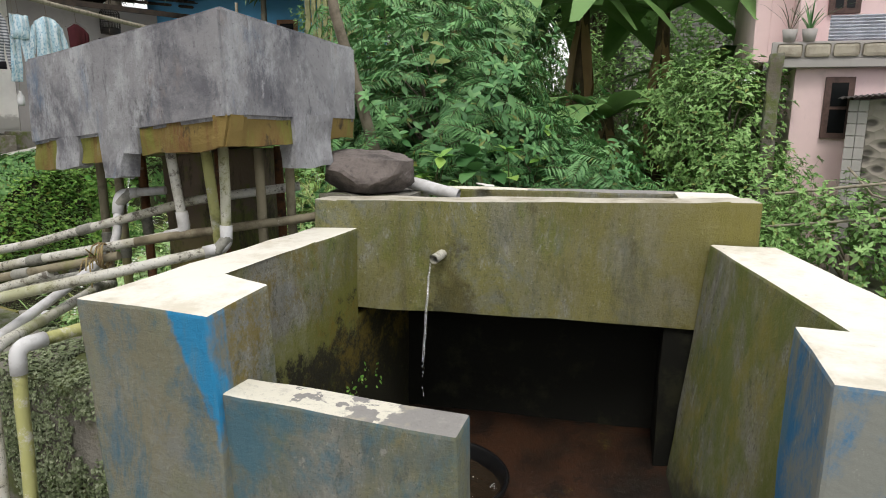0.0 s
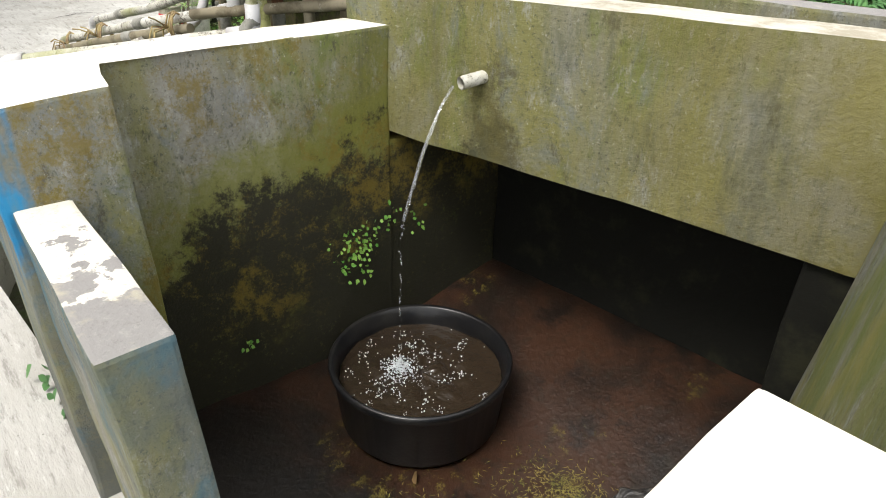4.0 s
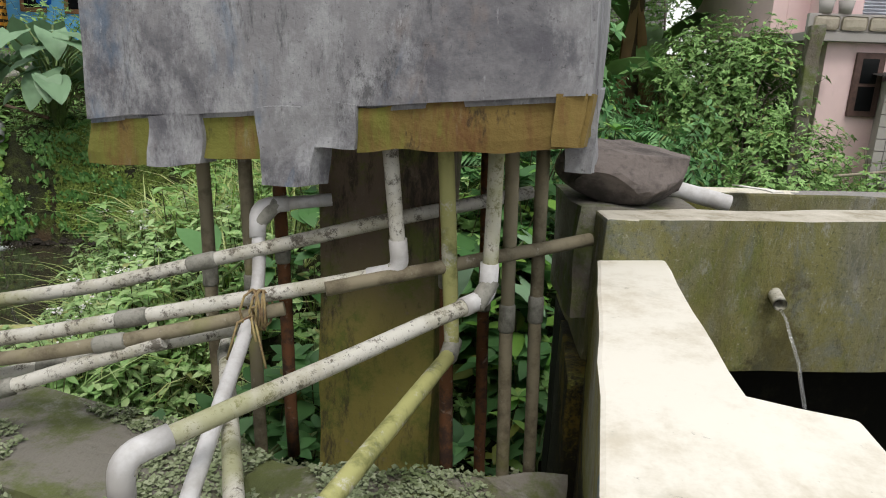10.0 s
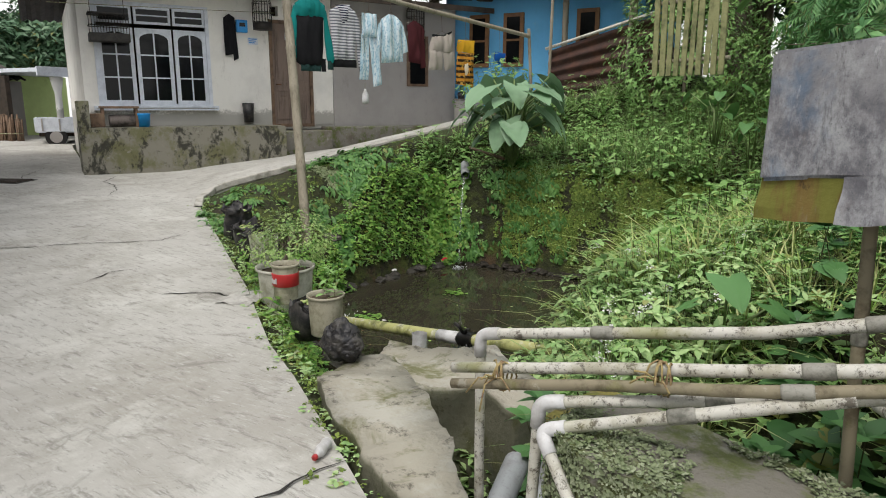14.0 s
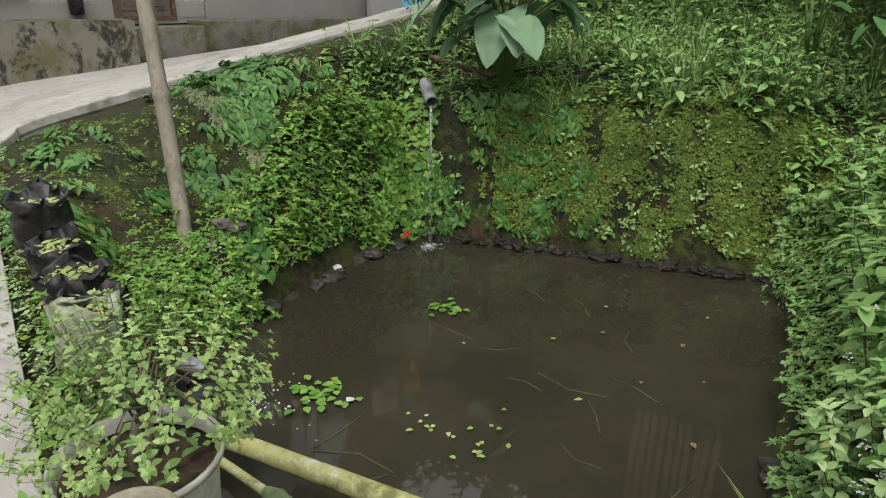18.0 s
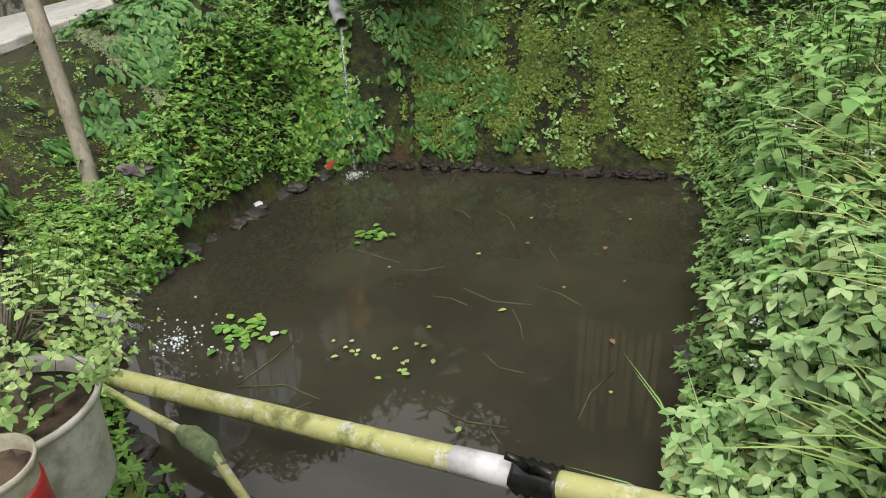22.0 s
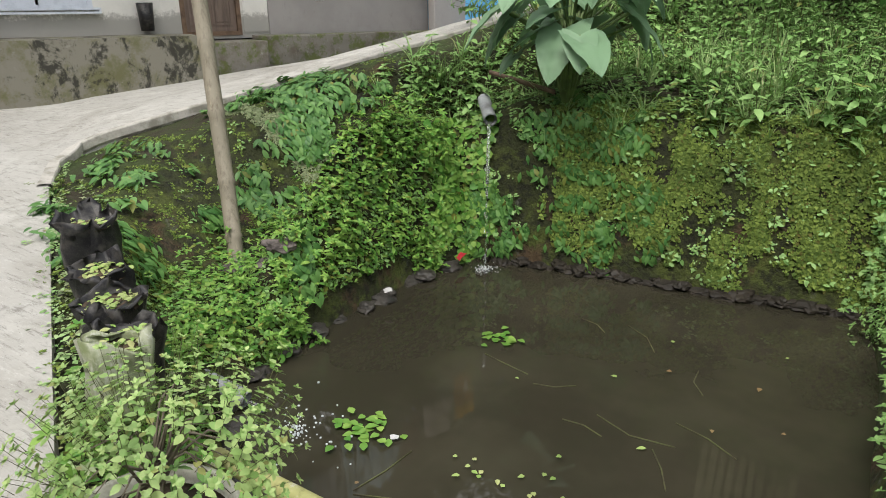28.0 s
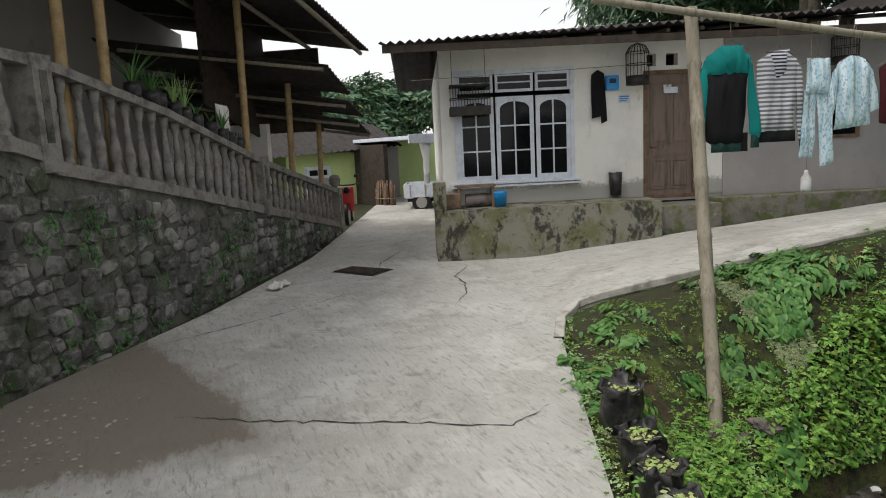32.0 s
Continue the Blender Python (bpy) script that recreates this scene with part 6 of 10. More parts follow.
def sow(name, templates, mask, density, sizes, mats, label, seed, lean=0.4, yaw=None):
    p, n, rng = grow(mask & LAND, density, seed)
    if len(p):
        return fan(name, templates, p, n, rng.uniform(*sizes, len(p)), mats, label, seed, lean, yaw)


def stands(x, y):
    return ground_height(x, y)


BANK = (MX < -6.6) & (TO_ROAD < 1.9) & (MY > 2.7) & ((NZ < 0.86) | (MZ > -0.2)) & (MY < 7.2)
BACK = (MY > 6.2) & (MX > -7.1) & (MX < -3.5) & (TO_POND < 0.75)
SHELF = (np.hypot(MX + 6.9, MY - 3.45) > 0.25) & (MX < -4.3) & (MY < 6.6) & ~BANK & (TO_POND < 1.6) & ~BACK
RIGHT = (MX > -4.0) & (MX < -2.2) & (MY > 1.35) & (MY < 7.2) & (TO_POND > 0)
HILL = ((MY > 6.6) & (MX > -9.0) & (MX < -1.2) & (TO_ROAD > 0.75) | RIGHT & (MY > 2.6)) & ~(BACK & (MZ < 0.5))
DITCH = (MX > -2.75) & (MX < -0.4) & (MY > 0.6) & (MY < 3.4)
EAST = (MX > -1.2) & (MX < 8) & (MY > 1.2) & (MY < 9.5)
VERGE = (TO_ROAD < 0.32) & (MX < -2.6) & (MY < 4.0)

herbs = [herb(i, 0.24, 3, 0.085, 0.042) for i in range(5)]
tall_herbs = [herb(20 + i, 0.5, 5, 0.15, 0.065, 0.6) for i in range(5)]
broad_herbs = [herb(40 + i, 0.26, 3, 0.12, 0.085, 0.5, lambda a, b, d=0.2: leaf_shape(a, b, d, 0.12, 0.2)) for i in range(4)]
ovate_herbs = [herb(80 + i, 0.40, 5, 0.115, 0.066, 0.5, lambda a, b, d=0.3: leaf_shape(a, b, d, 0.16, 0.08), 0.35, 0.3, 3) for i in range(5)]
seedlings = [rosette(i, 6, 0.045, 0.026, 0.6, leaf_shape, 0.03) for i in range(4)]
mosses = [rosette(i, 9, 0.022, 0.015, 0.8, small_leaf, 0.012) for i in range(4)]
creepers = [rosette(30 + i, 8, 0.03, 0.026, 0.6, small_leaf, 0.01) for i in range(4)]
drapes = [hanging(i, 4, 0.085, 0.036) for i in range(5)]
grasses = [tuft(i, 12, 0.34, 0.008, 0.7) for i in range(4)]
round_leaves = [rosette(60 + i, 7, 0.06, 0.052, 0.45, lambda a, b: leaf_shape(a, b, 0.15, 0.1, 0.25), 0.04) for i in range(4)]

# the bank under the road: clumps of hanging leaves on dark mossy earth
CLUMP_AT = ((3.75, 0.55, 0.30), (3.55, 0.15, 0.24), (5.0, 0.70, 0.24), (4.9, 0.45, 0.16), (5.55, 0.90, 0.20), (6.05, 0.72, 0.24), (5.85, 0.38, 0.18), (4.4, 0.28, 0.12), (5.2, 0.0, 0.18), (4.1, 0.85, 0.16), (4.55, 0.0, 0.1), (6.4, 0.95, 0.3))
near_clump = np.min([np.hypot(MY - cy, MZ - cz) / cr for cy, cz, cr in CLUMP_AT], axis=0)
sow("hanging_weeds", drapes, BANK & (MZ > -0.45), 130 * np.clip(1.5 - 1.2 * near_clump + 0.5 * FINE, 0, 1) + 2, (0.75, 1.3), (mat_leaf_bank, mat_stem), "hanging clumps of pointed green leaves on the bank", 101, 1.0, 1)
sow("bank_creeper", creepers, BANK, 420 * np.clip(FINE * 1.6 + 0.55, 0.12, 1), (0.4, 0.9), (mat_leaf_moss, mat_stem), "small olive creepers and moss on the bank", 102, 0.95)
sow("bank_seedlings", seedlings, BANK, 26 * np.clip(0.6 - CLUMPS, 0.05, 1), (0.5, 1.0), (mat_leaf_weed, mat_stem), "green seedlings on the mossy bank", 103, 0.6)
PATCHES = (np.hypot(MX + 7.2, MY - 6.28) < 0.36) & (MZ < 0.5)
sow("round_leaved_creeper", round_leaves, PATCHES & (TO_ROAD > 0.1), 210 + 0 * MX, (0.8, 1.35), (mat_leaf_bright, mat_stem), "dense bright green round-leaved creeper beside the spout", 104, 0.8)
PALE = (np.abs(MY - 5.85 + 0.25 * MZ) < 0.15 + 0.10 * FINE) & BANK & (MZ > -0.5) & (MZ < 0.62)
sow("pale_creeper", mosses, PALE, 1900 + 0 * MX, (0.9, 1.3), (mat_leaf_dusty, mat_stem), "pale green tiny-leaved creeper on the bank", 105, 0.9)
YELLOW = (np.hypot(MX + 7.95, (MY - 3.5) * 0.8) < 0.35) & (TO_ROAD > 0.05)
sow("yellow_moss", mosses, YELLOW, 1500 * np.clip(0.7 + FINE, 0.1, 1), (0.6, 1.1), (mat_leaf_moss, mat_stem), "yellow-green moss mat at the top of the bank", 125, 0.9)
# the shelf between bank and pond
sow("shelf_weeds", herbs, SHELF, 130 * np.clip(0.75 + CLUMPS, 0.25, 1.2), (0.45, 1.0), (mat_leaf_bright, mat_stem), "lush low weeds round the pond's edge", 106, 0.2)
sow("shelf_cover", seedlings + round_leaves[:1], SHELF, 240 * np.clip(0.9 + FINE, 0.3, 1.2), (0.5, 1.0), (mat_leaf_bright, mat_stem), "low bright green ground cover by the pond", 107, 0.5)
FOOT = (np.hypot(MX + 6.9, MY - 3.45) > 0.3) & (MX < -5.0) & (TO_POND < 0.75) & (MY > 2.3) & (MY < 6.25) & (TO_ROAD > 0.55)
sow("pond_edge_weeds", herbs + round_leaves, FOOT, 230 * np.clip(0.85 + CLUMPS, 0.35, 1.2), (0.45, 0.95), (mat_leaf_bright, mat_stem), "lush green weeds covering the pond's edge", 123, 0.35)
sow("pond_edge_cover", seedlings, FOOT, 300 + 0 * MX, (0.5, 1.0), (mat_leaf_weed, mat_stem), "small weeds between the stones of the pond's edge", 124, 0.6)
# the mossy face behind the pond
FACE = BACK & (MZ > WATER + 0.17 + 0.05 * FINE)
sow("bank_moss", mosses, FACE & (MX > -6.5), 2300 * np.clip(0.55 + 1.2 * FINE + 0.5 * CLUMPS, 0.04, 1), (0.8, 1.9), (mat_leaf_moss, mat_stem), "thick yellow-green moss on the earth bank", 108, 0.9)
sow("bank_rosettes", seedlings, FACE, 110 * np.clip(0.4 + CLUMPS, 0.1, 1), (0.5, 1.2), (mat_leaf_weed, mat_stem), "green seedlings in the moss", 109, 0.6)
sow("bank_weeds", drapes, FACE & (MX < -5.5), np.where(MX < -6.25, 120, 60) * np.clip(0.45 + CLUMPS + 0.5 * FINE, 0, 1), (0.6, 1.05), (mat_leaf_bank, mat_stem), "pointed weeds beside the spout", 110, 1.0, 1)
# the slope above and beside the pond
sow("hill_weeds", herbs + ovate_herbs[:2], HILL & ((TO_POND > 0.5) | (MY > 6.9)), 75 * np.clip(0.9 + CLUMPS, 0.35, 1.3), (0.6, 1.25), (mat_leaf_weed, mat_stem), "rank green weeds on the slope", 111, 0.15)
sow("hill_cover", seedlings, HILL | RIGHT, 95 + 0 * MX, (0.8, 1.5), (mat_leaf_weed, mat_stem), "green ground cover on the slope", 112, 0.4)
sow("hill_grass", grasses, (HILL | RIGHT) & ~(RIGHT & (MY < 3.9) & (MX < -2.9)) & ~(RIGHT & (TO_POND < 0.4)), 34 * np.clip(0.7 + CLUMPS, 0, 1.4), (0.6, 1.5), (mat_grass, mat_stem), "tufts of long grass on the slope", 113, 0.1)
sow("tall_weeds", ovate_herbs, RIGHT & (TO_POND > 0.3) & (MY > 3.3), 125 * np.clip(0.8 + CLUMPS, 0.35, 1.2), (0.5, 0.95), (mat_leaf_tall, mat_stem), "tall green weeds with oval leaves beside the pond", 114, 0.15)
sow("broad_weeds", ovate_herbs, RIGHT & ((MY < 4.2) & (TO_POND > 0.22) | (MY < 3.3) & (TO_POND > 0.03)), 170 + 0 * MX, (0.45, 0.9), (mat_leaf_pale, mat_stem), "pale green broad-leaved weeds overhanging the pond", 115, 0.25)
sow("pond_rim_weeds", herbs + seedlings, RIGHT & (TO_POND < 0.3), 260 + 0 * MX, (0.4, 0.85), (mat_leaf_weed, mat_stem), "low weeds over the pond's rim", 126, 0.6)
sow("rank_weeds", ovate_herbs, RIGHT & (TO_POND > 0.3) & (TO_POND < 1.0) & (MY > 3.9) & (MY < 6.7), 60 * np.clip(0.8 + CLUMPS, 0.3, 1.2), (0.95, 1.55), (mat_leaf_weed, mat_stem), "rank weeds standing high beside the pond", 131, 0.15)
LUSH = np.hypot(MX + 2.75, (MY - 4.0) * 0.6) < 0.75
sow("lush_grass", grasses, LUSH & (MX > -3.1), 110 + 0 * MX, (1.0, 1.8), (mat_leaf_lime, mat_stem), "clump of long bright green grass on the slope", 121, 0.1)
KERB = (TO_ROAD < 0.5) & (MX < -2.2) & (MX > -5.0)
sow("kerb_weeds", seedlings + mosses, KERB, 260 * np.clip(0.5 + FINE, 0.05, 1.1), (0.4, 0.9), (mat_leaf_dusty, mat_stem), "small pale weeds along the kerb", 122, 0.2)
# the ditch round the tank's pillar
sow("ditch_leaves", broad_herbs, DITCH & ((MX > -1.9) | (MY < 1.2)), 42 * np.clip(0.9 + CLUMPS, 0.3, 1.2), (0.9, 1.9), (mat_leaf_dark, mat_stem), "dark broad leaves in the shaded ditch", 116, 0.1)
sow("slope_weeds", herbs + seedlings, (MX > -3.4) & (MX < -1.0) & (MY > 1.3) & (MY < 4.6), 190 * np.clip(0.8 + FINE, 0.2, 1.2), (0.5, 1.1), (mat_leaf_pale, mat_stem), "fine pale green weeds on the slope beside the tank", 128, 0.2)
sow("slope_grass", grasses, (MX > -3.3) & (MX < -1.0) & (MY > 1.6) & (MY < 5.0), 55 * np.clip(0.6 + CLUMPS, 0, 1.2), (0.7, 1.3), (mat_leaf_lime, mat_stem), "bright tufts of grass on the slope beside the tank", 129, 0.15)
sow("ditch_weeds", herbs, DITCH | (RIGHT & (MX > -2.9)), 60 + 0 * MX, (0.6, 1.2), (mat_leaf_weed, mat_stem), "weeds under the water tank", 117, 0.1)
# the low ground to the east
sow("yard_weeds", herbs + tall_herbs[2:4], EAST, 34 * np.clip(0.9 + CLUMPS, 0.3, 1.2), (0.7, 1.4), (mat_leaf_bright, mat_stem), "thick weeds behind the wash basin", 118, 0.15)
sow("yard_cover", round_leaves, EAST, 34 + 0 * MX, (1.0, 2.0), (mat_leaf_weed, mat_stem), "creeping ground cover behind the wash basin", 119, 0.3)
# the verge of the road
sow("verge_weeds", seedlings + herbs[:2], VERGE, 130 * np.clip(0.6 + FINE, 0.1, 1.2), (0.35, 0.8), (mat_leaf_dusty, mat_stem), "small weeds along the road's edge", 120, 0.2)
BAGS = (np.abs((MX + 7.05) * 0.447 - (MY - 2.88) * 0.894) < 0.28) & (MX > -8.0) & (MX < -5.0)
sow("bag_weeds", herbs + seedlings, BAGS, 80 * np.clip(0.6 + FINE, 0.1, 1.1), (0.4, 0.75), (mat_leaf_dusty, mat_stem), "dusty pale weeds growing among the planting bags", 127, 0.2)


# weeds, dry leaves and crumbs that creep over the road's edge
edge_rng = np.random.default_rng(150)
ep, en = [], []
for (ax, ay), (bx, by) in zip(ROAD_EDGE[4:12], ROAD_EDGE[5:13]):
    ln = math.hypot(bx - ax, by - ay)
    for _ in range(int(ln * 60)):
        t, o = edge_rng.random(), -abs(edge_rng.normal(0, 0.075)) + 0.10
        x, y = lerp(ax, bx, t) - (by - ay) / ln * o * -1, lerp(ay, by, t) + (bx - ax) / ln * o * -1
        ep.append((x, y, road_height(x, y) - 0.01 if o < 0.02 else max(ground_height(x, y), road_height(x, y) - 0.1)))
        en.append((0, 0, 1.0))
ep, en = np.array(ep), np.array(en)
half = edge_rng.random(len(ep)) < 0.6
fan("edge_weeds", seedlings, ep[half], en[half], edge_rng.uniform(0.3, 0.9, half.sum()), (mat_leaf_pale, mat_stem), "small pale weeds creeping over the road's edge", 151, 0.1)
fan("edge_moss", mosses, ep[~half], en[~half], edge_rng.uniform(0.6, 1.6, (~half).sum()), (mat_leaf_moss, mat_stem), "moss and crumbs along the road's edge", 152, 0.1)


def flowers(mask, density, seed):
    p, n, rng = grow(mask & LAND, density, seed)
    g = Plants()
    for q in p:
        top = q + np.array((rng.normal(0, 0.04), rng.normal(0, 0.04), rng.uniform(0.22, 0.5)))
        g.stem(q, top, 0.0015, 1)
        for _ in range(14):
            v, f = small_leaf(0.013, 0.013)
            g.add(v @ spin(None, rng.uniform(0, 6.28), rng.uniform(0, 1.2)).T + top + rng.normal(0, 0.013, 3), f)
    tagged(new("white_flowers", g.mesh("white_flowers", (mat_flower, mat_stem))), "tiny white flower heads among the weeds", "flowers", "", "stuff")


flowers(RIGHT & (TO_POND > 0.2), 30 * np.clip(0.4 + CLUMPS, 0, 1), 130)


# ---- single plants ----
def leaf_part(name, spine, widths, material, parent, fold=0.12, wave=0.0, seed=0, label=""):
    """A large leaf along a spine of points, with a midrib and wavy halves."""
    rng = random.Random(seed)
    bm = bmesh.new()
    pts = [Vector(p) for p in spine]
    rows = []
    for i, p in enumerate(pts):
        d = (pts[min(i + 1, len(pts) - 1)] - pts[max(i - 1, 0)]).normalized()
        s = d.cross(Vector((0, 0, 1)))
        s = s.normalized() if s.length > 1e-4 else Vector((1, 0, 0))
        n = s.cross(d)
        row = []
        for k in (-1, -0.5, 0, 0.5, 1):
            row.append(bm.verts.new(p + s * k * widths[i] / 2 + n * (fold * abs(k) - 0.35 * fold * k * k * 2) * widths[i] + n * wave * rng.uniform(-1, 1) * abs(k) * widths[i]))
        rows.append(row)
    for a, b in zip(rows, rows[1:]):
        for j in range(4):
            f = bm.faces.new((a[j], a[j + 1], b[j + 1], b[j]))
            f.smooth = True
    return part(name, bm, material, parent, label)


def taro_leaf(at, heading, tip_down, length, material, parent, seed):
    """A heart-shaped hanging leaf with two lobes, raised veins and a wavy edge."""
    rng = random.Random(seed)
    bm = bmesh.new()
    ph, cup = rng.uniform(0, 6), rng.uniform(0.05, 0.28)
    tip = (heading * math.cos(tip_down) - Vector((0, 0, 1)) * math.sin(tip_down)).normalized()
    side = tip.cross(Vector((0, 0, 1))).normalized()
    out = side.cross(tip)
    rows = []
    for i in range(13):
        u = i / 12
        wide = 0.46 * length * max(0.004, math.sin(math.pi * min(1.0, 0.28 + 0.72 * u) ** 0.85)) ** 0.8 * (1.05 - 0.15 * u)
        row = []
        for j in range(11):
            v = -1 + j / 5
            y = length * (u * 0.98 - 0.30 * (1 - u) ** 1.5 * abs(v) ** 0.7)
            bend = -0.28 * length * u * u + cup * wide * abs(v) ** 1.6 - 0.16 * wide * v * v * (1 - u)
            vein = 0.016 * length * math.sin(abs(v) * 9 + u * 22 + ph) * abs(v) ** 0.6
            row.append(bm.verts.new(at + tip * y + side * v * wide + out * (bend + vein + 0.012 * length * math.exp(-(v * 6) ** 2))))
        rows.append(row)
    for p, q in zip(rows, rows[1:]):
        for j in range(10):
            bm.faces.new((p[j], p[j + 1], q[j + 1], q[j])).smooth = True
    return part("leaf", bm, material, parent)


def taro(at, n, size, seed, label, material=None, leaf=1.0):
    """Heart-shaped leaves, tip down, on long stalks."""
    rng = random.Random(seed)
    plant = thing("taro_plant", label, "plant", at, 0.0, "taro plants")
    for i in range(n):
        q = i * 2.4 + rng.uniform(-0.3, 0.3)
        reach, high = size * rng.uniform(0.2, 0.85), size * rng.uniform(0.6, 1.5)
        d = Vector((math.cos(q), math.sin(q), 0))
        top = d * reach + Vector((0, 0, high))
        part("stalk", tube([Vector((0, 0, -0.1)) + 0.03 * d, d * reach * 0.35 + Vector((0, 0, high * 0.7)), top], 0.009 * size / 0.5, 6), mat_stem_green, plant)
        turned = Matrix.Rotation(rng.uniform(-0.5, 0.5), 3, "Z") @ d
        taro_leaf(top, turned, rng.uniform(0.15, 0.95), leaf * size * rng.uniform(0.28, 0.52), material or mat_leaf_taro, plant, seed * 40 + i)
    return plant


mat_leaf_taro = leaf_material("taro_leaf", (0.11, 0.22, 0.10), (0.22, 0.36, 0.19), (0.2, 0.3, 0.1), 0.45)
mat_stem_green = plain("green_leaf_stalk", (0.16, 0.24, 0.08), (0.09, 0.12, 0.05), 0.6, 9)


def banana(at, high, n, size, seed, label, turn=0.0):
    rng = random.Random(seed)
    plant = thing("banana_plant", label, "plant", at, turn, "banana plants")
    part("trunk", tube([(0, 0, -0.3), (0.03, 0.02, high * 0.4), (0.0, 0.05, high * 0.8), (0, 0.04, high)], 0.1, 10, radii=[0.12, 0.11, 0.085, 0.06]), mat_banana_trunk, plant)
    for i in range(n):
        q = i * 2.4 + rng.uniform(-0.4, 0.4)
        ln, rise = size * rng.uniform(0.75, 1.15), rng.uniform(0.35, 1.0)
        d = Vector((math.cos(q), math.sin(q), 0))
        spine, wd = [], []
        for t in (0, 0.12, 0.25, 0.4, 0.55, 0.7, 0.85, 1.0):
            spine.append(Vector((0, 0, high - 0.05)) + d * ln * t * 0.85 + Vector((0, 0, ln * (rise * t - (rise * 0.75 + 0.35) * t * t))))
            wd.append(ln * 0.25 * (0.08 if t < 0.1 else math.sin(math.pi * min(1, 0.16 + t * 0.82)) ** 0.6))
        leaf_part("leaf", spine, wd, mat_leaf_banana, plant, 0.14, 0.05, seed * 31 + i)
    for i in range(4):
        q = i * 1.6 + 0.7
        d = Vector((math.cos(q), math.sin(q), 0))
        spine = [Vector((0, 0, high * 0.92)) + d * 0.16 * math.sin(t * 2) - Vector((0, 0, high * 0.75 * t)) for t in (0, 0.3, 0.6, 1)]
        leaf_part("dead_leaf", spine, [0.05, 0.14, 0.12, 0.03], mat_dry, plant, 0.2, 0.1, seed * 17 + i, "withered brown leaf hanging down")
    return plant


def feather_leaf(seed, length, pairs=14):
    """A twice-feathered leaf: a rachis with pairs of drooping pinnae of fine leaflets, drawn as toothed strips."""
    rng = random.Random(seed)
    g = Plants()
    for i in range(pairs):
        t = (i + 0.6) / pairs
        base = np.array((length * t, 0, 0.12 * length * math.sin(t * 2.4) - 0.3 * length * t * t))
        for s in (-1, 1):
            ln = length * 0.36 * math.sin(math.pi * (0.18 + 0.72 * t)) * rng.uniform(0.85, 1.1)
            v, f = small_leaf(ln, ln * 0.17, 0.35)
            g.add(v @ spin(rng, s * (1.15 - 0.5 * t) + rng.uniform(-0.1, 0.1), -0.15 + rng.uniform(-0.15, 0.1)).T + base, f)
    for i in range(4):
        a, b = i / 4, (i + 1) / 4
        g.stem((length * a, 0, 0.12 * length * math.sin(a * 2.4) - 0.3 * length * a * a), (length * b, 0, 0.12 * length * math.sin(b * 2.4) - 0.3 * length * b * b), 0.004)
    return g.arrays()


feathers = [feather_leaf(i, 0.42) for i in range(4)]
sprays = [herb(300 + i, 0.35, 4, 0.13, 0.06, 0.5, small_leaf) for i in range(4)]


def crown_points(rng, centre, radii, n, low=-0.6):
    p = rng.normal(0, 1, (n * 2, 3))
    p /= np.linalg.norm(p, axis=1)[:, None]
    p = p[p[:, 2] > low][:n]
    lump = np.array([noise.noise(tuple(q * 2.2 + np.array(centre))) for q in p])
    r = (0.55 + 0.45 * rng.random(len(p)) ** 0.6) * (1 + 0.45 * lump)
    return p * np.array(radii) * r[:, None], p


def shrub(name, at, centre, radii, n, templates, mats, label, seed, size=(0.7, 1.2), trunks=((0, 0, 0.0),), category="shrub", lean=0.6, r=0.03):
    """Trunks and limbs under an uneven crown of many leaves with gaps."""
    rng = np.random.default_rng(seed)
    plant = thing(name, label, category, at, 0.0, {"tree": "trees behind the roofs", "feathery_shrub": "feathery shrubs", "creeper_bush": "creeper bushes"}.get(name, ""))
    pts, nrm = crown_points(rng, centre, radii, n)
    pts += np.array(centre)
    bm = bmesh.new()
    for k, (tx, ty, tz) in enumerate(trunks):
        top = Vector(centre) + Vector((tx, ty, 0)) * 0.4
        tube([Vector((tx, ty, -0.3)), Vector((tx * 0.7 + centre[0] * 0.4, ty * 0.7 + centre[1] * 0.4, centre[2] * 0.55)), top], r, 7, bm, radii=[r * 1.2, r, r * 0.5])
        for i in range(9):
            q = Vector(pts[int(rng.integers(len(pts)))])
            mid = top.lerp(q, 0.5) + Vector((0, 0, 0.06))
            tube([top.lerp(Vector((tx, ty, 0)), 0.25 * rng.random()), mid, q], r * 0.3, 5, bm, radii=[r * 0.4, r * 0.25, r * 0.1])
    part("trunk", bm, mat_bark, plant)
    crown = fan("crown", templates, pts, nrm, rng.uniform(*size, len(pts)), mats, "", seed, lean, None, "")
    crown.parent = plant
    tagged(crown, "", "", "", "stuff")
    return plant


mat_bark = plain("grey_brown_bark", (0.20, 0.17, 0.13), (0.10, 0.085, 0.06), 0.9, 9, 0.4)
mat_banana_trunk = plain("banana_trunk", (0.10, 0.075, 0.04), (0.045, 0.03, 0.02), 0.8, 6, 0.3)

# on the pond's back bank
taro((-6.4, 6.8, stands(-6.4, 6.8) + 0.15), 34, 0.74, 5, "taro plant with large grey-green leaves above the pond", None, 1.3)
taro((-6.75, 7.2, stands(-6.75, 7.2)), 18, 0.6, 6, "taro plant with large grey-green leaves above the pond")
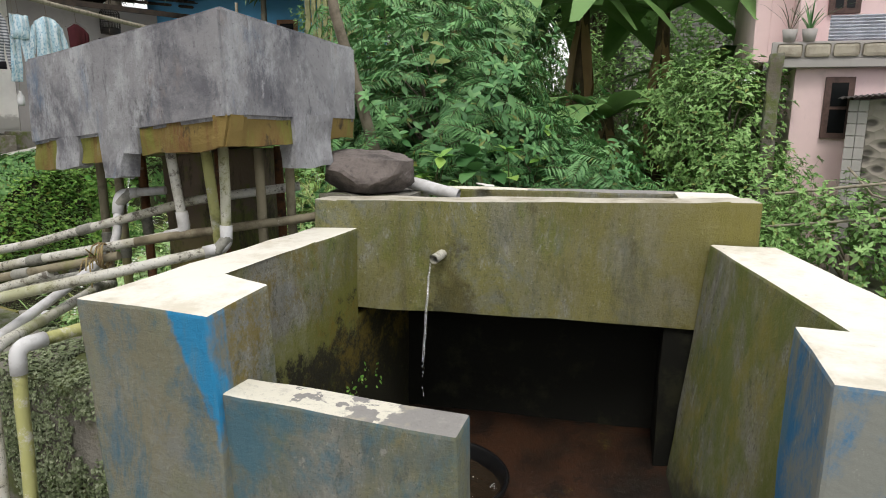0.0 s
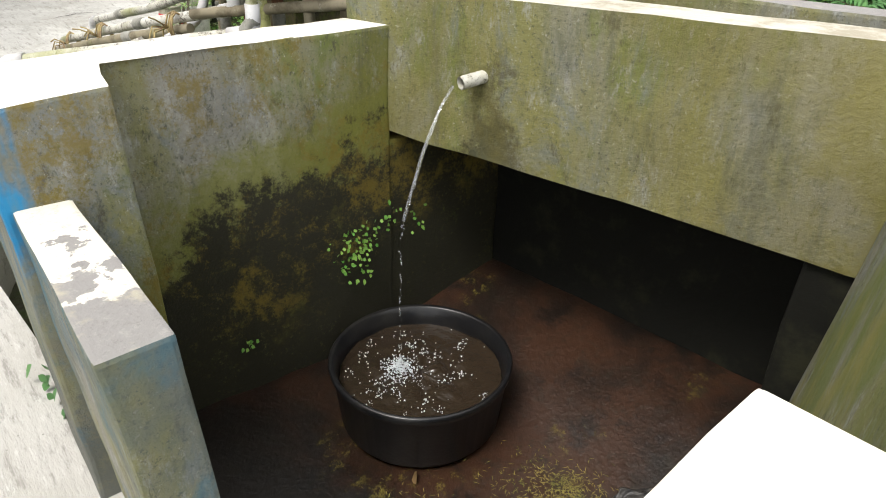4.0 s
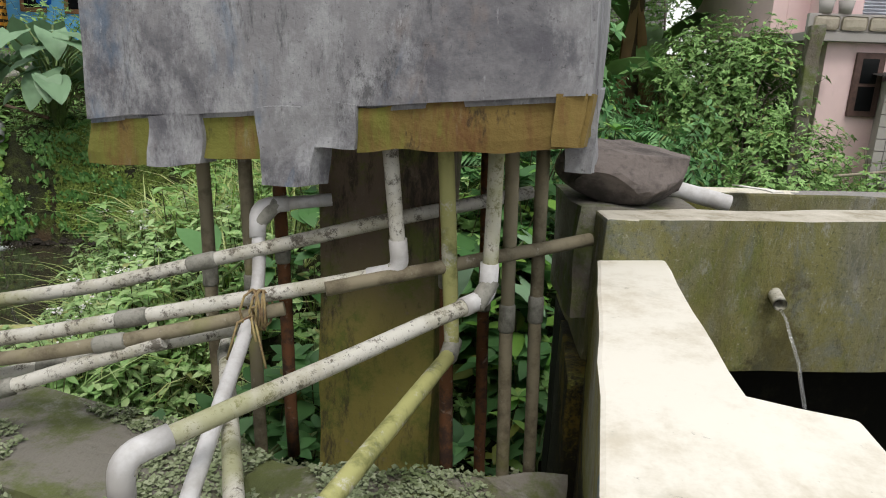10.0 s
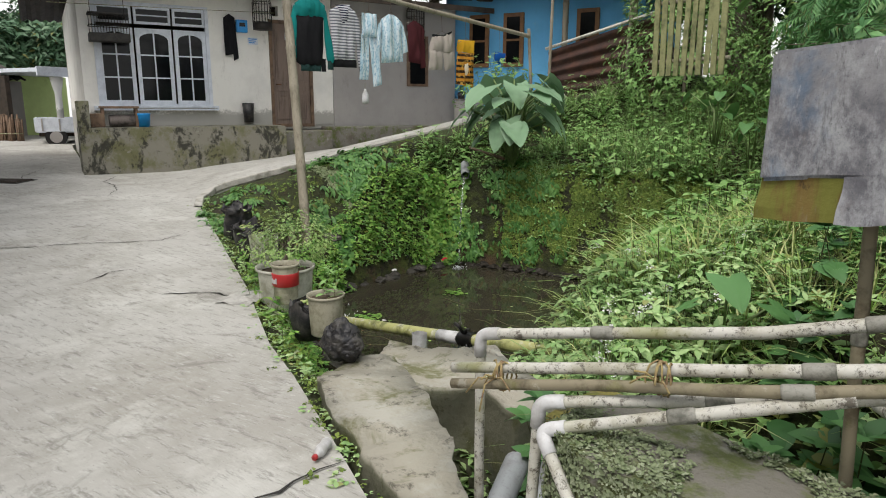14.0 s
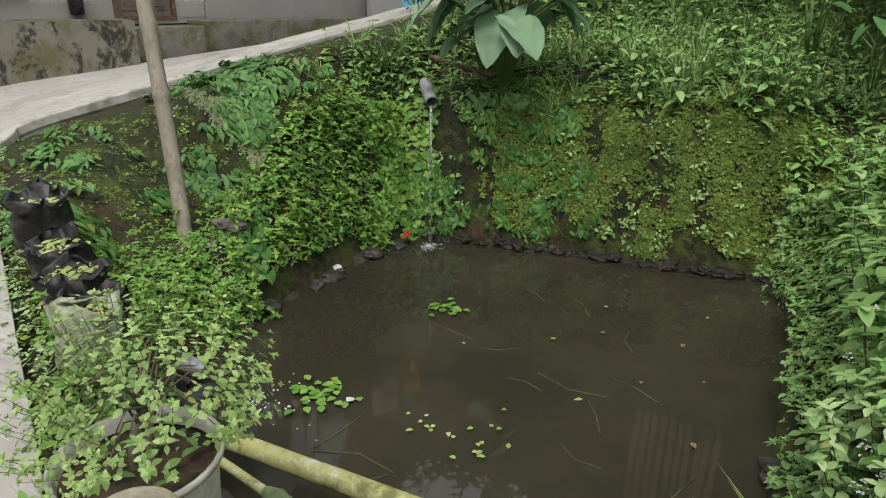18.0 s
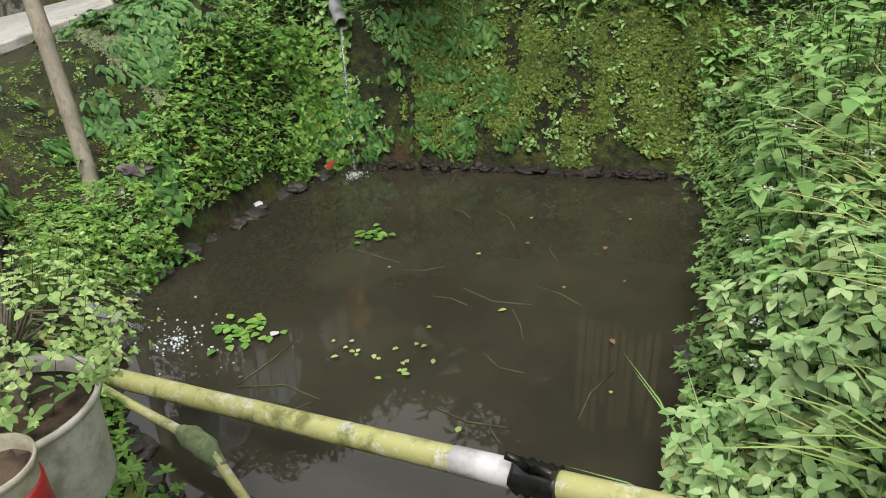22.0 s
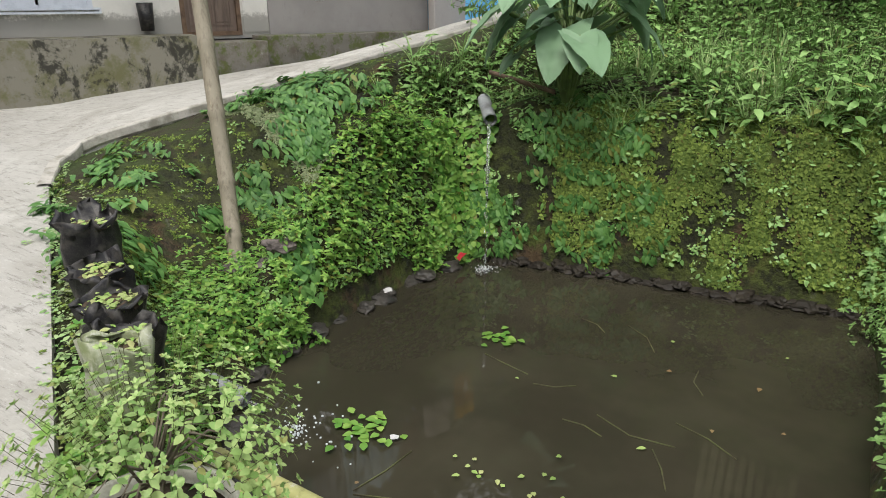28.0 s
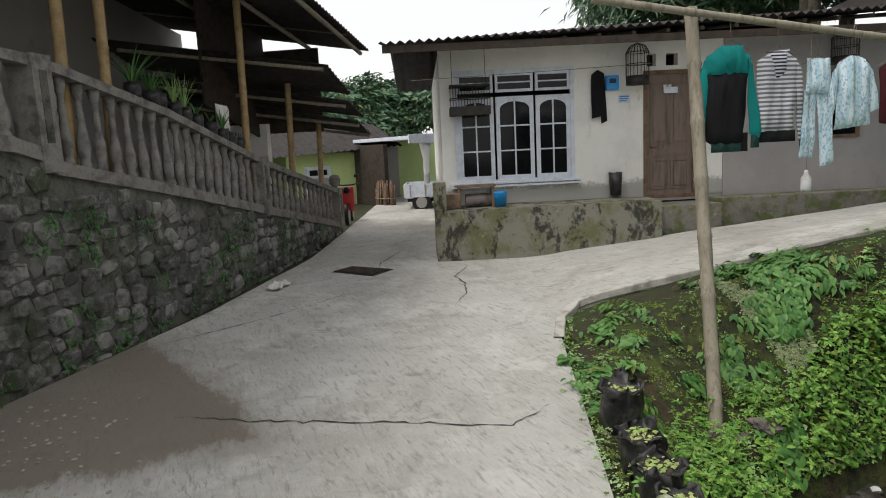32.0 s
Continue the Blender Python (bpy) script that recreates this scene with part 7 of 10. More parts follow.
# behind the basin and the tank
for x, y, n, size, seed in ((-0.95, 1.95, 6, 0.45, 11), (-0.35, 2.25, 6, 0.32, 12), (0.2, 4.2, 6, 0.4, 13), (-1.75, 1.5, 6, 0.34, 14), (-0.62, 1.6, 5, 0.26, 15), (-2.2, 2.1, 5, 0.4, 16), (-1.2, 1.25, 5, 0.28, 17)):
    taro((x, y, stands(x, y)), n, size, seed, "broad-leaved taro in the undergrowth", mat_leaf_dark if seed > 13 else None)
for x, y, z, rx, rz, n, seed in ((-1.1, 3.5, 1.35, 0.9, 0.75, 460, 21), (-0.35, 3.6, 0.85, 0.8, 0.5, 380, 22), (-1.5, 4.4, 1.9, 1.0, 0.9, 380, 23), (-0.5, 4.4, 1.2, 0.5, 0.4, 120, 24)):
    g0 = stands(x, y)
    shrub("feathery_shrub", (x, y, g0), (0, 0, z - g0), (rx, rx * 0.8, rz), int(n * 1.7), feathers + feathers + tall_herbs[:2], (mat_leaf_feather, mat_stem), "feathery-leaved shrub in the undergrowth", seed, (0.35, 0.8), ((0.1, 0.05, 0), (-0.15, 0, 0)))
for x, y, h, n, size, seed in ((-1.2, 6.4, 2.6, 8, 2.0, 1), (-0.55, 6.9, 2.9, 8, 2.1, 2), (-0.1, 5.7, 1.55, 8, 1.3, 3), (0.35, 6.9, 2.7, 8, 2.2, 4), (-2.2, 7.2, 3.0, 7, 2.0, 5), (0.25, 5.2, 0.75, 6, 1.0, 6), (0.75, 7.6, 2.0, 7, 1.6, 7), (-0.5, 5.9, 1.3, 7, 1.2, 8)):
    banana((x, y, stands(x, y)), h - stands(x, y), n, size, seed, "banana plant with ragged leaves and withered brown ones")
# mound of creepers before the houses
for x, y, z, rx, rz, n, seed in ((0.98, 4.75, 1.3, 0.36, 0.62, 620, 31), (0.75, 5.1, 1.4, 0.42, 0.6, 560, 32), (1.15, 4.25, 0.8, 0.42, 0.42, 420, 33), (1.75, 3.85, 0.62, 0.5, 0.4, 420, 37), (2.5, 3.7, 0.6, 0.55, 0.4, 420, 38), (0.85, 3.6, 0.55, 0.5, 0.4, 380, 39), (-1.6, 8.6, 1.9, 1.3, 1.2, 700, 34), (-0.2, 10.0, 1.7, 1.1, 1.1, 500, 35), (-3.0, 10.2, 2.2, 1.3, 1.2, 600, 36), (-5.4, 10.7, 2.3, 1.2, 1.4, 800, 50), (1.0, 8.5, 1.7, 1.1, 1.4, 800, 51)):
    g0 = stands(x, y)
    shrub("creeper_bush", (x, y, g0), (0, 0, z - g0), (rx, rx * 0.8, rz), n, sprays + herbs, (mat_leaf_weed, mat_stem), "bush overgrown with bright green creepers", seed, (0.6, 1.0) if seed in (34, 35, 36, 50, 51) else (0.35, 0.65))
# the leaning dead trunk beside the tank
solo("leaning_trunk", tube([(-1.05, 2.95, 0.1), (-1.29, 2.81, 1.25), (-1.4, 2.75, 1.7), (-1.52, 2.7, 2.15), (-1.6, 2.7, 2.6)], 0.04, 9, radii=[0.045, 0.04, 0.035, 0.035, 0.02]), mat_bark, "pale leaning tree trunk in the undergrowth", "tree")


# ---- laundry on a bamboo pole ----
def bamboo(name, points, r, parent=None, label="", every=0.42, material=None):
    """A culm with a ring at each node."""
    pts = [Vector(p) for p in points]
    fine, radii = [], []
    for a, b in zip(pts, pts[1:]):
        d = (b - a).length
        n = max(1, round(d / every))
        for i in range(n):
            for s, k in ((0.0, 1.14), (0.05, 1.0), (0.5, 0.97), (0.95, 1.0)):
                fine.append(a.lerp(b, (i + s) / n))
                radii.append(r * k)
    fine.append(pts[-1])
    radii.append(r)
    bm = tube(fine, r, 12, radii=radii)
    if parent is None:
        return solo(name, bm, material or mat_bamboo, label, "pole", soft=True)
    return part(name, bm, material or mat_bamboo, parent, label, soft=True)


bamboo("bamboo_pole", [(-7.95, 4.38, -0.5), (-8.28, 4.63, 0.26), (-8.62, 4.86, 1.28), (-8.88, 5.01, 2.34), (-9.0, 5.08, 2.88), (-9.1, 5.12, 3.42)], 0.062, None, "thick grey bamboo pole holding up a clothes bar", 0.55)
BAR_A, BAR_B = Vector((-9.1, 4.0, 3.46)), Vector((-8.0, 9.8, 2.82))
bamboo("clothes_bar", [BAR_A, BAR_A.lerp(BAR_B, 0.5) - Vector((0, 0, 0.03)), BAR_B], 0.036, None, "long bamboo bar strung with drying laundry", 0.5)
bamboo("bamboo_prop", [(-7.95, 9.95, 1.3), (-8.0, 9.8, 2.95)], 0.03, None, "bamboo prop at the end of the clothes bar", 0.4)


def fabric(name, base, dark, stripe=None, stretch=0.0, axis="z", scale=60.0, spots=None):
    k = Mat(name, base, 0.9, 0, 0.2)
    k.over(dark, k.ramp(k.noise(4, 5, 0.6, local=True), 0.45, 0.7), 0.6)
    if stripe:
        w = k.math("SINE", k.math("MULTIPLY", k.axis(axis, True), stretch))
        k.over(stripe, k.ramp(w, -0.1, 0.15))
    if spots:
        k.over(spots, k.ramp(k.noise(scale, 3, 0.6, (1, 1, 0.6), local=True), 0.52, 0.58), 0.8)
    k.bump(k.noise(300, 2, local=True), 0.2, 0.001)
    return k.done()


fab_teal = fabric("teal_jersey", (0.01, 0.22, 0.21), (0.008, 0.15, 0.15))
fab_black = fabric("black_jersey", (0.012, 0.012, 0.014), (0.02, 0.02, 0.022))
fab_stripe = fabric("grey_striped_jersey", (0.62, 0.62, 0.64), (0.5, 0.5, 0.53), (0.16, 0.16, 0.19), 150)
fab_navy = fabric("navy_striped_jersey", (0.6, 0.6, 0.63), (0.5, 0.5, 0.53), (0.03, 0.03, 0.06), 190)
fab_blue = fabric("pale_blue_patterned_cotton", (0.50, 0.66, 0.74), (0.4, 0.56, 0.66), (0.68, 0.76, 0.80), 85, "x", 45, (0.22, 0.40, 0.54))
fab_maroon = fabric("maroon_cotton", (0.07, 0.016, 0.02), (0.045, 0.01, 0.014))
fab_beige = fabric("beige_cotton", (0.42, 0.37, 0.33), (0.34, 0.30, 0.27))
fab_orange = fabric("orange_black_towel", (0.55, 0.24, 0.03), (0.42, 0.16, 0.02), (0.03, 0.018, 0.012), 70, "z", 30, (0.62, 0.36, 0.08))
fab_yellow = fabric("yellow_cloth", (0.75, 0.42, 0.03), (0.6, 0.3, 0.02))
fab_cream = fabric("cream_cloth", (0.78, 0.66, 0.50), (0.68, 0.55, 0.4))
fab_royal = fabric("royal_blue_cloth", (0.01, 0.10, 0.42), (0.008, 0.07, 0.3))
fab_sack = fabric("white_sack_red_band", (0.68, 0.66, 0.62), (0.5, 0.48, 0.45), None)
fab_red = fabric("red_cloth", (0.42, 0.03, 0.04), (0.3, 0.02, 0.03))


def cloth(outline, depth=0.03, folds=0.02, step=0.03, seed=0):
    """A hanging piece in the x-z plane with two faces, swelling between its edges, with upright folds."""
    depth, folds = depth * 0.6, folds * 1.8
    from mathutils import geometry
    ring = [Vector(p) for p in outline]
    rim = []
    for a, b in zip(ring, ring[1:] + ring[:1]):
        n = max(1, int((b - a).length / step))
        rim += [a.lerp(b, i / n) for i in range(n)]
    flat = [tuple(p) for p in rim]
    pts = rim[:]
    x0, x1, z0, z1 = min(p.x for p in rim), max(p.x for p in rim), min(p.y for p in rim), max(p.y for p in rim)
    x = x0 + step / 2
    while x < x1:
        z = z0 + step / 2
        while z < z1:
            if inside((x, z), flat) and to_line((x, z), flat + flat[:1])[0] > 0.4 * step:
                pts.append(Vector((x, z)))
            z += step
        x += step
    n = len(rim)
    out = geometry.delaunay_2d_cdt(pts, [(i, (i + 1) % n) for i in range(n)], [list(range(n))], 1, 1e-5)
    bm = bmesh.new()
    sides = []
    for s in (-1, 1):
        row = []
        for p in out[0]:
            e = to_line(p, flat + flat[:1])[0]
            w = folds * (noise.noise((p.x * 9 + seed, p.y * 1.6, seed)) + 0.5 * noise.noise((p.x * 22, p.y * 4, seed + 3)))
            row.append(bm.verts.new((p.x, s * (0.003 + depth * min(1.0, e / 0.09) ** 0.6) + w, p.y)))
        sides.append(row)
    for f in out[2]:
        for s, row in enumerate(sides):
            q = bm.faces.new([row[i] for i in (f if s else f[::-1])])
            q.smooth = True
    return bm


def band_of(x0, x1, z0, z1, seed=0, depth=0.034, folds=0.02):
    return cloth([(x0, z0), (x1, z0), (x1, z1), (x0, z1)], depth, folds, 0.03, seed)


def on_bar(name, share, drop, label, category="clothes", turn=0.0):
    """A garment's Empty, its collar a little below the bar, the garment's x along the bar."""
    p = BAR_A.lerp(BAR_B, share)
    t = thing(name, label, category, (p.x, p.y, p.z - drop), 79 + turn, "laundry on the bar")
    bm = tube([(0, 0, drop - 0.03), (0.02, 0, drop + 0.04), (-0.005, 0, drop + 0.05), (-0.02, 0, drop), (0.0, 0, 0.05), (0.0, 0, 0.02)], 0.003, 6)
    tube([(-0.18, 0, -0.06), (0, 0, 0.03), (0.18, 0, -0.06)], 0.003, 6, bm)
    part("wire_hanger", bm, mat_wire, t, "thin wire hanger")
    return t


mat_wire = plain("rusty_hanger_wire", (0.16, 0.11, 0.08), (0.3, 0.28, 0.25), 0.5, 20, 0.1, 0.5)
mat_blue_plastic = plain("bright_blue_plastic", (0.02, 0.30, 0.72), (0.02, 0.24, 0.6), 0.35, 5)
mat_red_plastic = plain("red_plastic", (0.45, 0.03, 0.03), (0.35, 0.025, 0.03), 0.35, 5)
mat_cage = plain("black_cage_wire", (0.02, 0.018, 0.016), (0.04, 0.035, 0.03), 0.6, 9)

fab_hem = plain("dark_green_knit", (0.02, 0.06, 0.055), (0.01, 0.03, 0.03), 0.95, 30)
j = on_bar("hooded_jacket", 0.237, 0.25, "teal and black hooded sweatshirt on a wire hanger")
part("body", cloth([(-0.26, -0.9), (-0.2, -0.94), (0.12, -0.94), (0.17, -0.88), (0.19, -0.27), (-0.26, -0.27)], 0.045, 0.03, seed=1), fab_black, j, "black front")
part("yoke", cloth([(-0.27, -0.29), (0.2, -0.29), (0.21, -0.12), (0.08, -0.02), (-0.1, -0.02), (-0.25, -0.12)], 0.048, 0.02, seed=2), fab_teal, j, "teal shoulders")
part("sleeve", cloth([(0.17, -0.14), (0.23, -0.2), (0.34, -0.82), (0.31, -0.9), (0.22, -0.86), (0.18, -0.5)], 0.035, 0.02, seed=3), fab_teal, j, "teal sleeve")
part("sleeve", cloth([(-0.26, -0.14), (-0.24, -0.4), (-0.27, -0.86), (-0.33, -0.84), (-0.32, -0.3)], 0.035, 0.02, seed=4), fab_teal, j)
part("hem", band_of(-0.20, 0.12, -1.02, -0.93, 5, 0.03), fab_hem, j, "dark green ribbed hem")
part("cuff", band_of(0.23, 0.34, -0.99, -0.87, 35, 0.03), fab_hem, j, "dark green cuff")
part("cuff", band_of(0.14, 0.21, -1.02, -0.84, 36, 0.03), fab_black, j)
part("hood", cloth([(-0.12, -0.04), (0.12, -0.02), (0.1, -0.2), (0.0, -0.27), (-0.1, -0.2)], 0.08, 0.03, seed=6), fab_teal, j, "teal hood with striped lining")
j = on_bar("striped_hoodie", 0.325, 0.26, "grey and white striped hooded shirt with dark hem")
part("body", cloth([(-0.2, -0.78), (0.2, -0.78), (0.21, -0.1), (0.08, -0.02), (-0.08, -0.02), (-0.22, -0.1)], 0.045, 0.03, seed=7), fab_stripe, j)
part("hem", band_of(-0.2, 0.2, -0.88, -0.77, 8), fab_black, j, "dark ribbed hem")
part("sleeve", cloth([(0.19, -0.1), (0.26, -0.2), (0.34, -0.86), (0.25, -0.88), (0.2, -0.5)], 0.035, 0.02, seed=9), fab_stripe, j)
part("cuff", band_of(0.26, 0.34, -1.0, -0.87, 10), fab_black, j, "dark cuff")
part("hood", cloth([(-0.13, -0.02), (0.12, 0.0), (0.08, -0.22), (0.0, -0.3), (-0.07, -0.18)], 0.08, 0.02, seed=11), fab_navy, j, "navy striped hood")
j = on_bar("patterned_trousers", 0.40, 0.3, "pale blue patterned trousers hung by the waist")
part("waist", cloth([(-0.15, -0.34), (0.15, -0.34), (0.14, 0.0), (-0.14, 0.0)], 0.04, 0.03, seed=12), fab_blue, j)
part("leg", cloth([(-0.01, -0.3), (0.152, -0.3), (0.22, -1.02), (0.08, -1.06)], 0.04, 0.03, seed=13), fab_blue, j)
part("leg", cloth([(-0.152, -0.3), (0.01, -0.3), (-0.03, -0.96), (-0.2, -0.96)], 0.04, 0.03, seed=14), fab_blue, j)
j = on_bar("patterned_shirt", 0.47, 0.24, "pale blue patterned shirt on a wire hanger")
part("body", cloth([(-0.2, -0.72), (0.22, -0.68), (0.2, -0.1), (0.07, 0.0), (-0.07, 0.0), (-0.2, -0.1)], 0.045, 0.03, seed=15), fab_blue, j)
part("sleeve", cloth([(0.18, -0.1), (0.24, -0.14), (0.33, -0.52), (0.22, -0.56)], 0.035, 0.02, seed=16), fab_blue, j)
part("sleeve", cloth([(-0.18, -0.1), (-0.22, -0.56), (-0.32, -0.5), (-0.25, -0.16)], 0.035, 0.02, seed=17), fab_blue, j)
j = on_bar("maroon_shirt", 0.548, 0.24, "dark maroon shirt on a wire hanger")
part("body", cloth([(-0.12, -0.62), (0.13, -0.66), (0.16, -0.08), (0.05, 0.0), (-0.05, 0.0), (-0.14, -0.08)], 0.045, 0.03, seed=18), fab_maroon, j)
part("sleeve", cloth([(0.14, -0.08), (0.2, -0.14), (0.22, -0.7), (0.13, -0.72)], 0.03, 0.02, seed=19), fab_maroon, j)
j = on_bar("beige_shorts", 0.645, 0.32, "beige shorts pegged by their waistband")
part("seat", cloth([(-0.26, -0.30), (0.27, -0.30), (0.21, 0.04), (0.02, -0.05), (-0.21, -0.06)], 0.035, 0.03, seed=20), fab_beige, j)
part("waistband", cloth([(-0.21, -0.07), (0.02, -0.075), (0.2, 0.01), (0.21, 0.045), (0.02, -0.035), (-0.21, -0.03)], 0.045, 0.01, seed=33), fab_black, j, "black waistband")
part("leg", cloth([(0.01, -0.28), (0.27, -0.28), (0.28, -0.50), (0.08, -0.60)], 0.04, 0.02, seed=21), fab_beige, j)
part("leg", cloth([(-0.26, -0.28), (0.0, -0.28), (0.02, -0.58), (-0.28, -0.60)], 0.04, 0.02, seed=22), fab_beige, j)
j = on_bar("patterned_towel", 0.735, 0.34, "orange and black patterned towel with a pale round", "towel")
part("field", cloth([(-0.22, -0.72), (0.2, -0.78), (0.19, -0.22), (-0.18, -0.2)], 0.02, 0.03, seed=23), fab_orange, j)
part("border", cloth([(-0.18, -0.19), (0.19, -0.21), (0.18, 0.0), (-0.17, 0.0)], 0.02, 0.03, seed=24), fab_yellow, j, "yellow upper border")
part("roundel", cloth([(0.11 * math.cos(q * 0.628), -0.46 + 0.12 * math.sin(q * 0.628)) for q in range(10)], 0.035, 0.01, seed=25), fab_cream, j, "pale round patch")
j = on_bar("blue_cloth", 0.875, 0.42, "small royal blue cloth pegged on a cord", "cloth")
part("cloth", cloth([(-0.13, -0.12), (-0.02, -0.2), (0.12, -0.12), (0.13, 0.0), (-0.13, 0.02)], 0.04, 0.02, seed=26), fab_royal, j)
p = BAR_A.lerp(BAR_B, 0.385)
t = thing("hanging_bottle", "small plastic bottle hung on a string", "bottle", (p.x, p.y, p.z - 1.62))
part("bottle", lathe([(0.0, 0.0), (0.045, 0.005), (0.05, 0.04), (0.048, 0.14), (0.02, 0.19), (0.018, 0.22), (0.0, 0.22)], 14), mat_pvc_white, t, soft=True)
part("string", tube([(0, 0, 0.2), (0.01, 0, 1.6)], 0.002, 5), mat_cord, t)


# ---- pots and bags along the road ----
def soil_bag(at, r, high, material, label, seed, plants=0, leaf=None, name="grow_bag"):
    """A crumpled planting bag with a torn rim, filled with earth."""
    t = thing(name, label, "grow bag", at, 0.0, "grow bags along the road")
    rng = random.Random(seed)
    bm = lathe([(0.0, 0.0), (r * 0.85, 0.0), (r * 0.97, high * 0.25), (r * 1.02, high * 0.6), (r, high * 0.86), (r * 1.06, high), (r * 0.97, high * 0.99), (r * 0.92, high * 0.82)], 26)
    for v in bm.verts:
        w = v.co.z / high
        v.co += (0.03 + 0.05 * w * w) * Vector(noise.noise_vector(v.co * (9 + 3 * w) + Vector((seed, 0, 0)))) * min(1.0, w * 6)
        v.co += 0.016 * Vector(noise.noise_vector(v.co * 34 + Vector((seed, 0, 0)))) * min(1.0, w * 6)
    part("bag", bm, material, t, soft=True)
    bm = lathe([(0.0, high * 0.86), (r * 0.5, high * 0.85), (r * 0.96, high * 0.82)], 20)
    for v in bm.verts:
        v.co.z += 0.012 * noise.noise(v.co * 25)
    part("soil", bm, mat_soil, t, "dark crumbly soil")
    if plants:
        g = Plants()
        for i in range(plants):
            v, f, m = seedlings[i % 4] if leaf is None else herbs[i % 5]
            q, d, s = rng.uniform(0, 6.3), r * 0.75 * rng.random() ** 0.5, rng.uniform(0.6, 1.1)
            g.v.append(v * s + np.array((d * math.cos(q), d * math.sin(q), high * 0.84)))
            g.f.append(f + g.n)
            g.mi.append(m)
            g.n += len(v)
        tagged(part("seedling", g.mesh("seedling", (leaf or mat_leaf_lime, mat_stem)), None, t), "", "", "", "stuff")
    return t


mat_soil = plain("planting_soil", (0.10, 0.07, 0.045), (0.04, 0.03, 0.02), 0.95, 12, 0.8)
mat_clear_bag = Mat("clouded_plastic_bag", (0.36, 0.38, 0.27), 0.3)
mat_clear_bag.over((0.16, 0.20, 0.08), mat_clear_bag.ramp(mat_clear_bag.noise(7, 5, 0.7), 0.4, 0.62), 0.8)
mat_clear_bag.over((0.62, 0.63, 0.58), mat_clear_bag.ramp(mat_clear_bag.noise(16, 5, 0.7, (1, 1, 0.3)), 0.55, 0.7), 0.7)
mat_clear_bag.bump(mat_clear_bag.noise(30, 5), 0.5, 0.008)
mat_clear_bag = mat_clear_bag.done()

for x, y, top, r, seed, n in ((-7.74, 3.22, 0.46, 0.15, 1, 9), (-7.2, 2.96, 0.36, 0.14, 2, 18), (-6.82, 2.78, 0.36, 0.14, 3, 14), (-6.52, 2.66, 0.33, 0.125, 4, 14)):
    g0 = road_height(x, y) - 0.08
    soil_bag((x, y, g0), r, top - g0, mat_black_plastic, "black plastic grow bag with dry soil and seedlings" if n > 5 else "black plastic grow bag with bare dry soil", seed, n)
soil_bag((-6.32, 2.50, 0.09), 0.12, 0.31, mat_clear_bag, "clouded clear plastic grow bag with mossy soil", 5, 10)
bm = bmesh.new()
bmesh.ops.create_icosphere(bm, subdivisions=5, radius=0.105, matrix=Matrix.Diagonal((1.15, 0.85, 0.95, 1)))
for v in bm.verts:
    n = v.co.normalized()
    v.co *= 1 + 0.35 * max(0.0, n.z) ** 6 + 0.22 * noise.noise(n * 2.3 + Vector((3, 0, 0))) + 0.10 * abs(noise.noise(n * 6))
    v.co.z = max(v.co.z, -0.075)
solo("plastic_bag", bm, mat_black_plastic, "crumpled black plastic bag slumped by the kerb", "bag", at=(-3.8, 1.08, 0.37))
soil_bag((-4.55, 1.5, 0.12), 0.10, 0.25, mat_black_plastic, "black plastic planting bag with a small weed", 7, 6)


def bucket(name, at, r, high, material, label, inner=None, seed=0, weed=0):
    t = thing(name, label, "bucket", at)
    part("shell", lathe([(0, 0), (r * 0.86, 0), (r * 0.88, 0.01), (r * 0.97, high * 0.9), (r * 0.975, high * 0.93), (r * 1.05, high * 0.935), (r * 1.06, high), (r * 1.0, high), (r * 0.95, high * 0.9), (r * 0.94, high * 0.8)], 34), material, t, soft=True)
    bm = lathe([(0.0, high * 0.9), (r * 0.5, high * 0.88), (r * 0.96, high * 0.86)], 22)
    for v in bm.verts:
        v.co.z += 0.012 * noise.noise(v.co * 25)
    part("soil", bm, mat_soil, t)
    if weed:
        g = Plants()
        rng = random.Random(seed)
        for i in range(weed):
            v, f, m = (herbs + seedlings)[i % 9]
            q, d = rng.uniform(0, 6.3), r * 0.8 * rng.random() ** 0.5
            g.v.append(v * 0.7 + np.array((d * math.cos(q), d * math.sin(q), high * 0.87)))
            g.f.append(f + g.n)
            g.mi.append(m)
            g.n += len(v)
        tagged(part("weed", g.mesh("weed", (mat_leaf_weed, mat_stem)), None, t), "", "", "", "stuff")
    return t


mat_bucket = plain("dirty_cream_paint_bucket", (0.42, 0.39, 0.30), (0.20, 0.19, 0.13), 0.6, 9)
bucket("paint_bucket", (-4.35, 1.47, 0.2), 0.11, 0.25, mat_bucket, "dirty cream plastic paint bucket planted with a weed", seed=3, weed=4)
pot = bucket("plant_pot", (-5.12, 1.78, 0.18), 0.095, 0.29, mat_bucket, "dirty pale pot with a red printed band")
bm = lathe([(0.0905, 0.13), (0.0945, 0.135), (0.0965, 0.22), (0.094, 0.225)], 34)
part("red_band", bm, mat_red_plastic, pot, "red band with a pale printed mark", soft=True)
for i in range(5):
    q = -2.2 + i * 0.19
    bm = bmesh.new()
    box(bm, (-0.006, -0.002, 0.155), (0.006, 0.002, 0.155 + (0.045, 0.03, 0.036, 0.03, 0.04)[i]), 0.001)
    ob = part("printed_bar", bm, mat_pvc_white, pot)
    ob.matrix_local = pose(0.0962 * math.cos(q), 0.0962 * math.sin(q), 0, 0, 0, math.degrees(q) + 90)
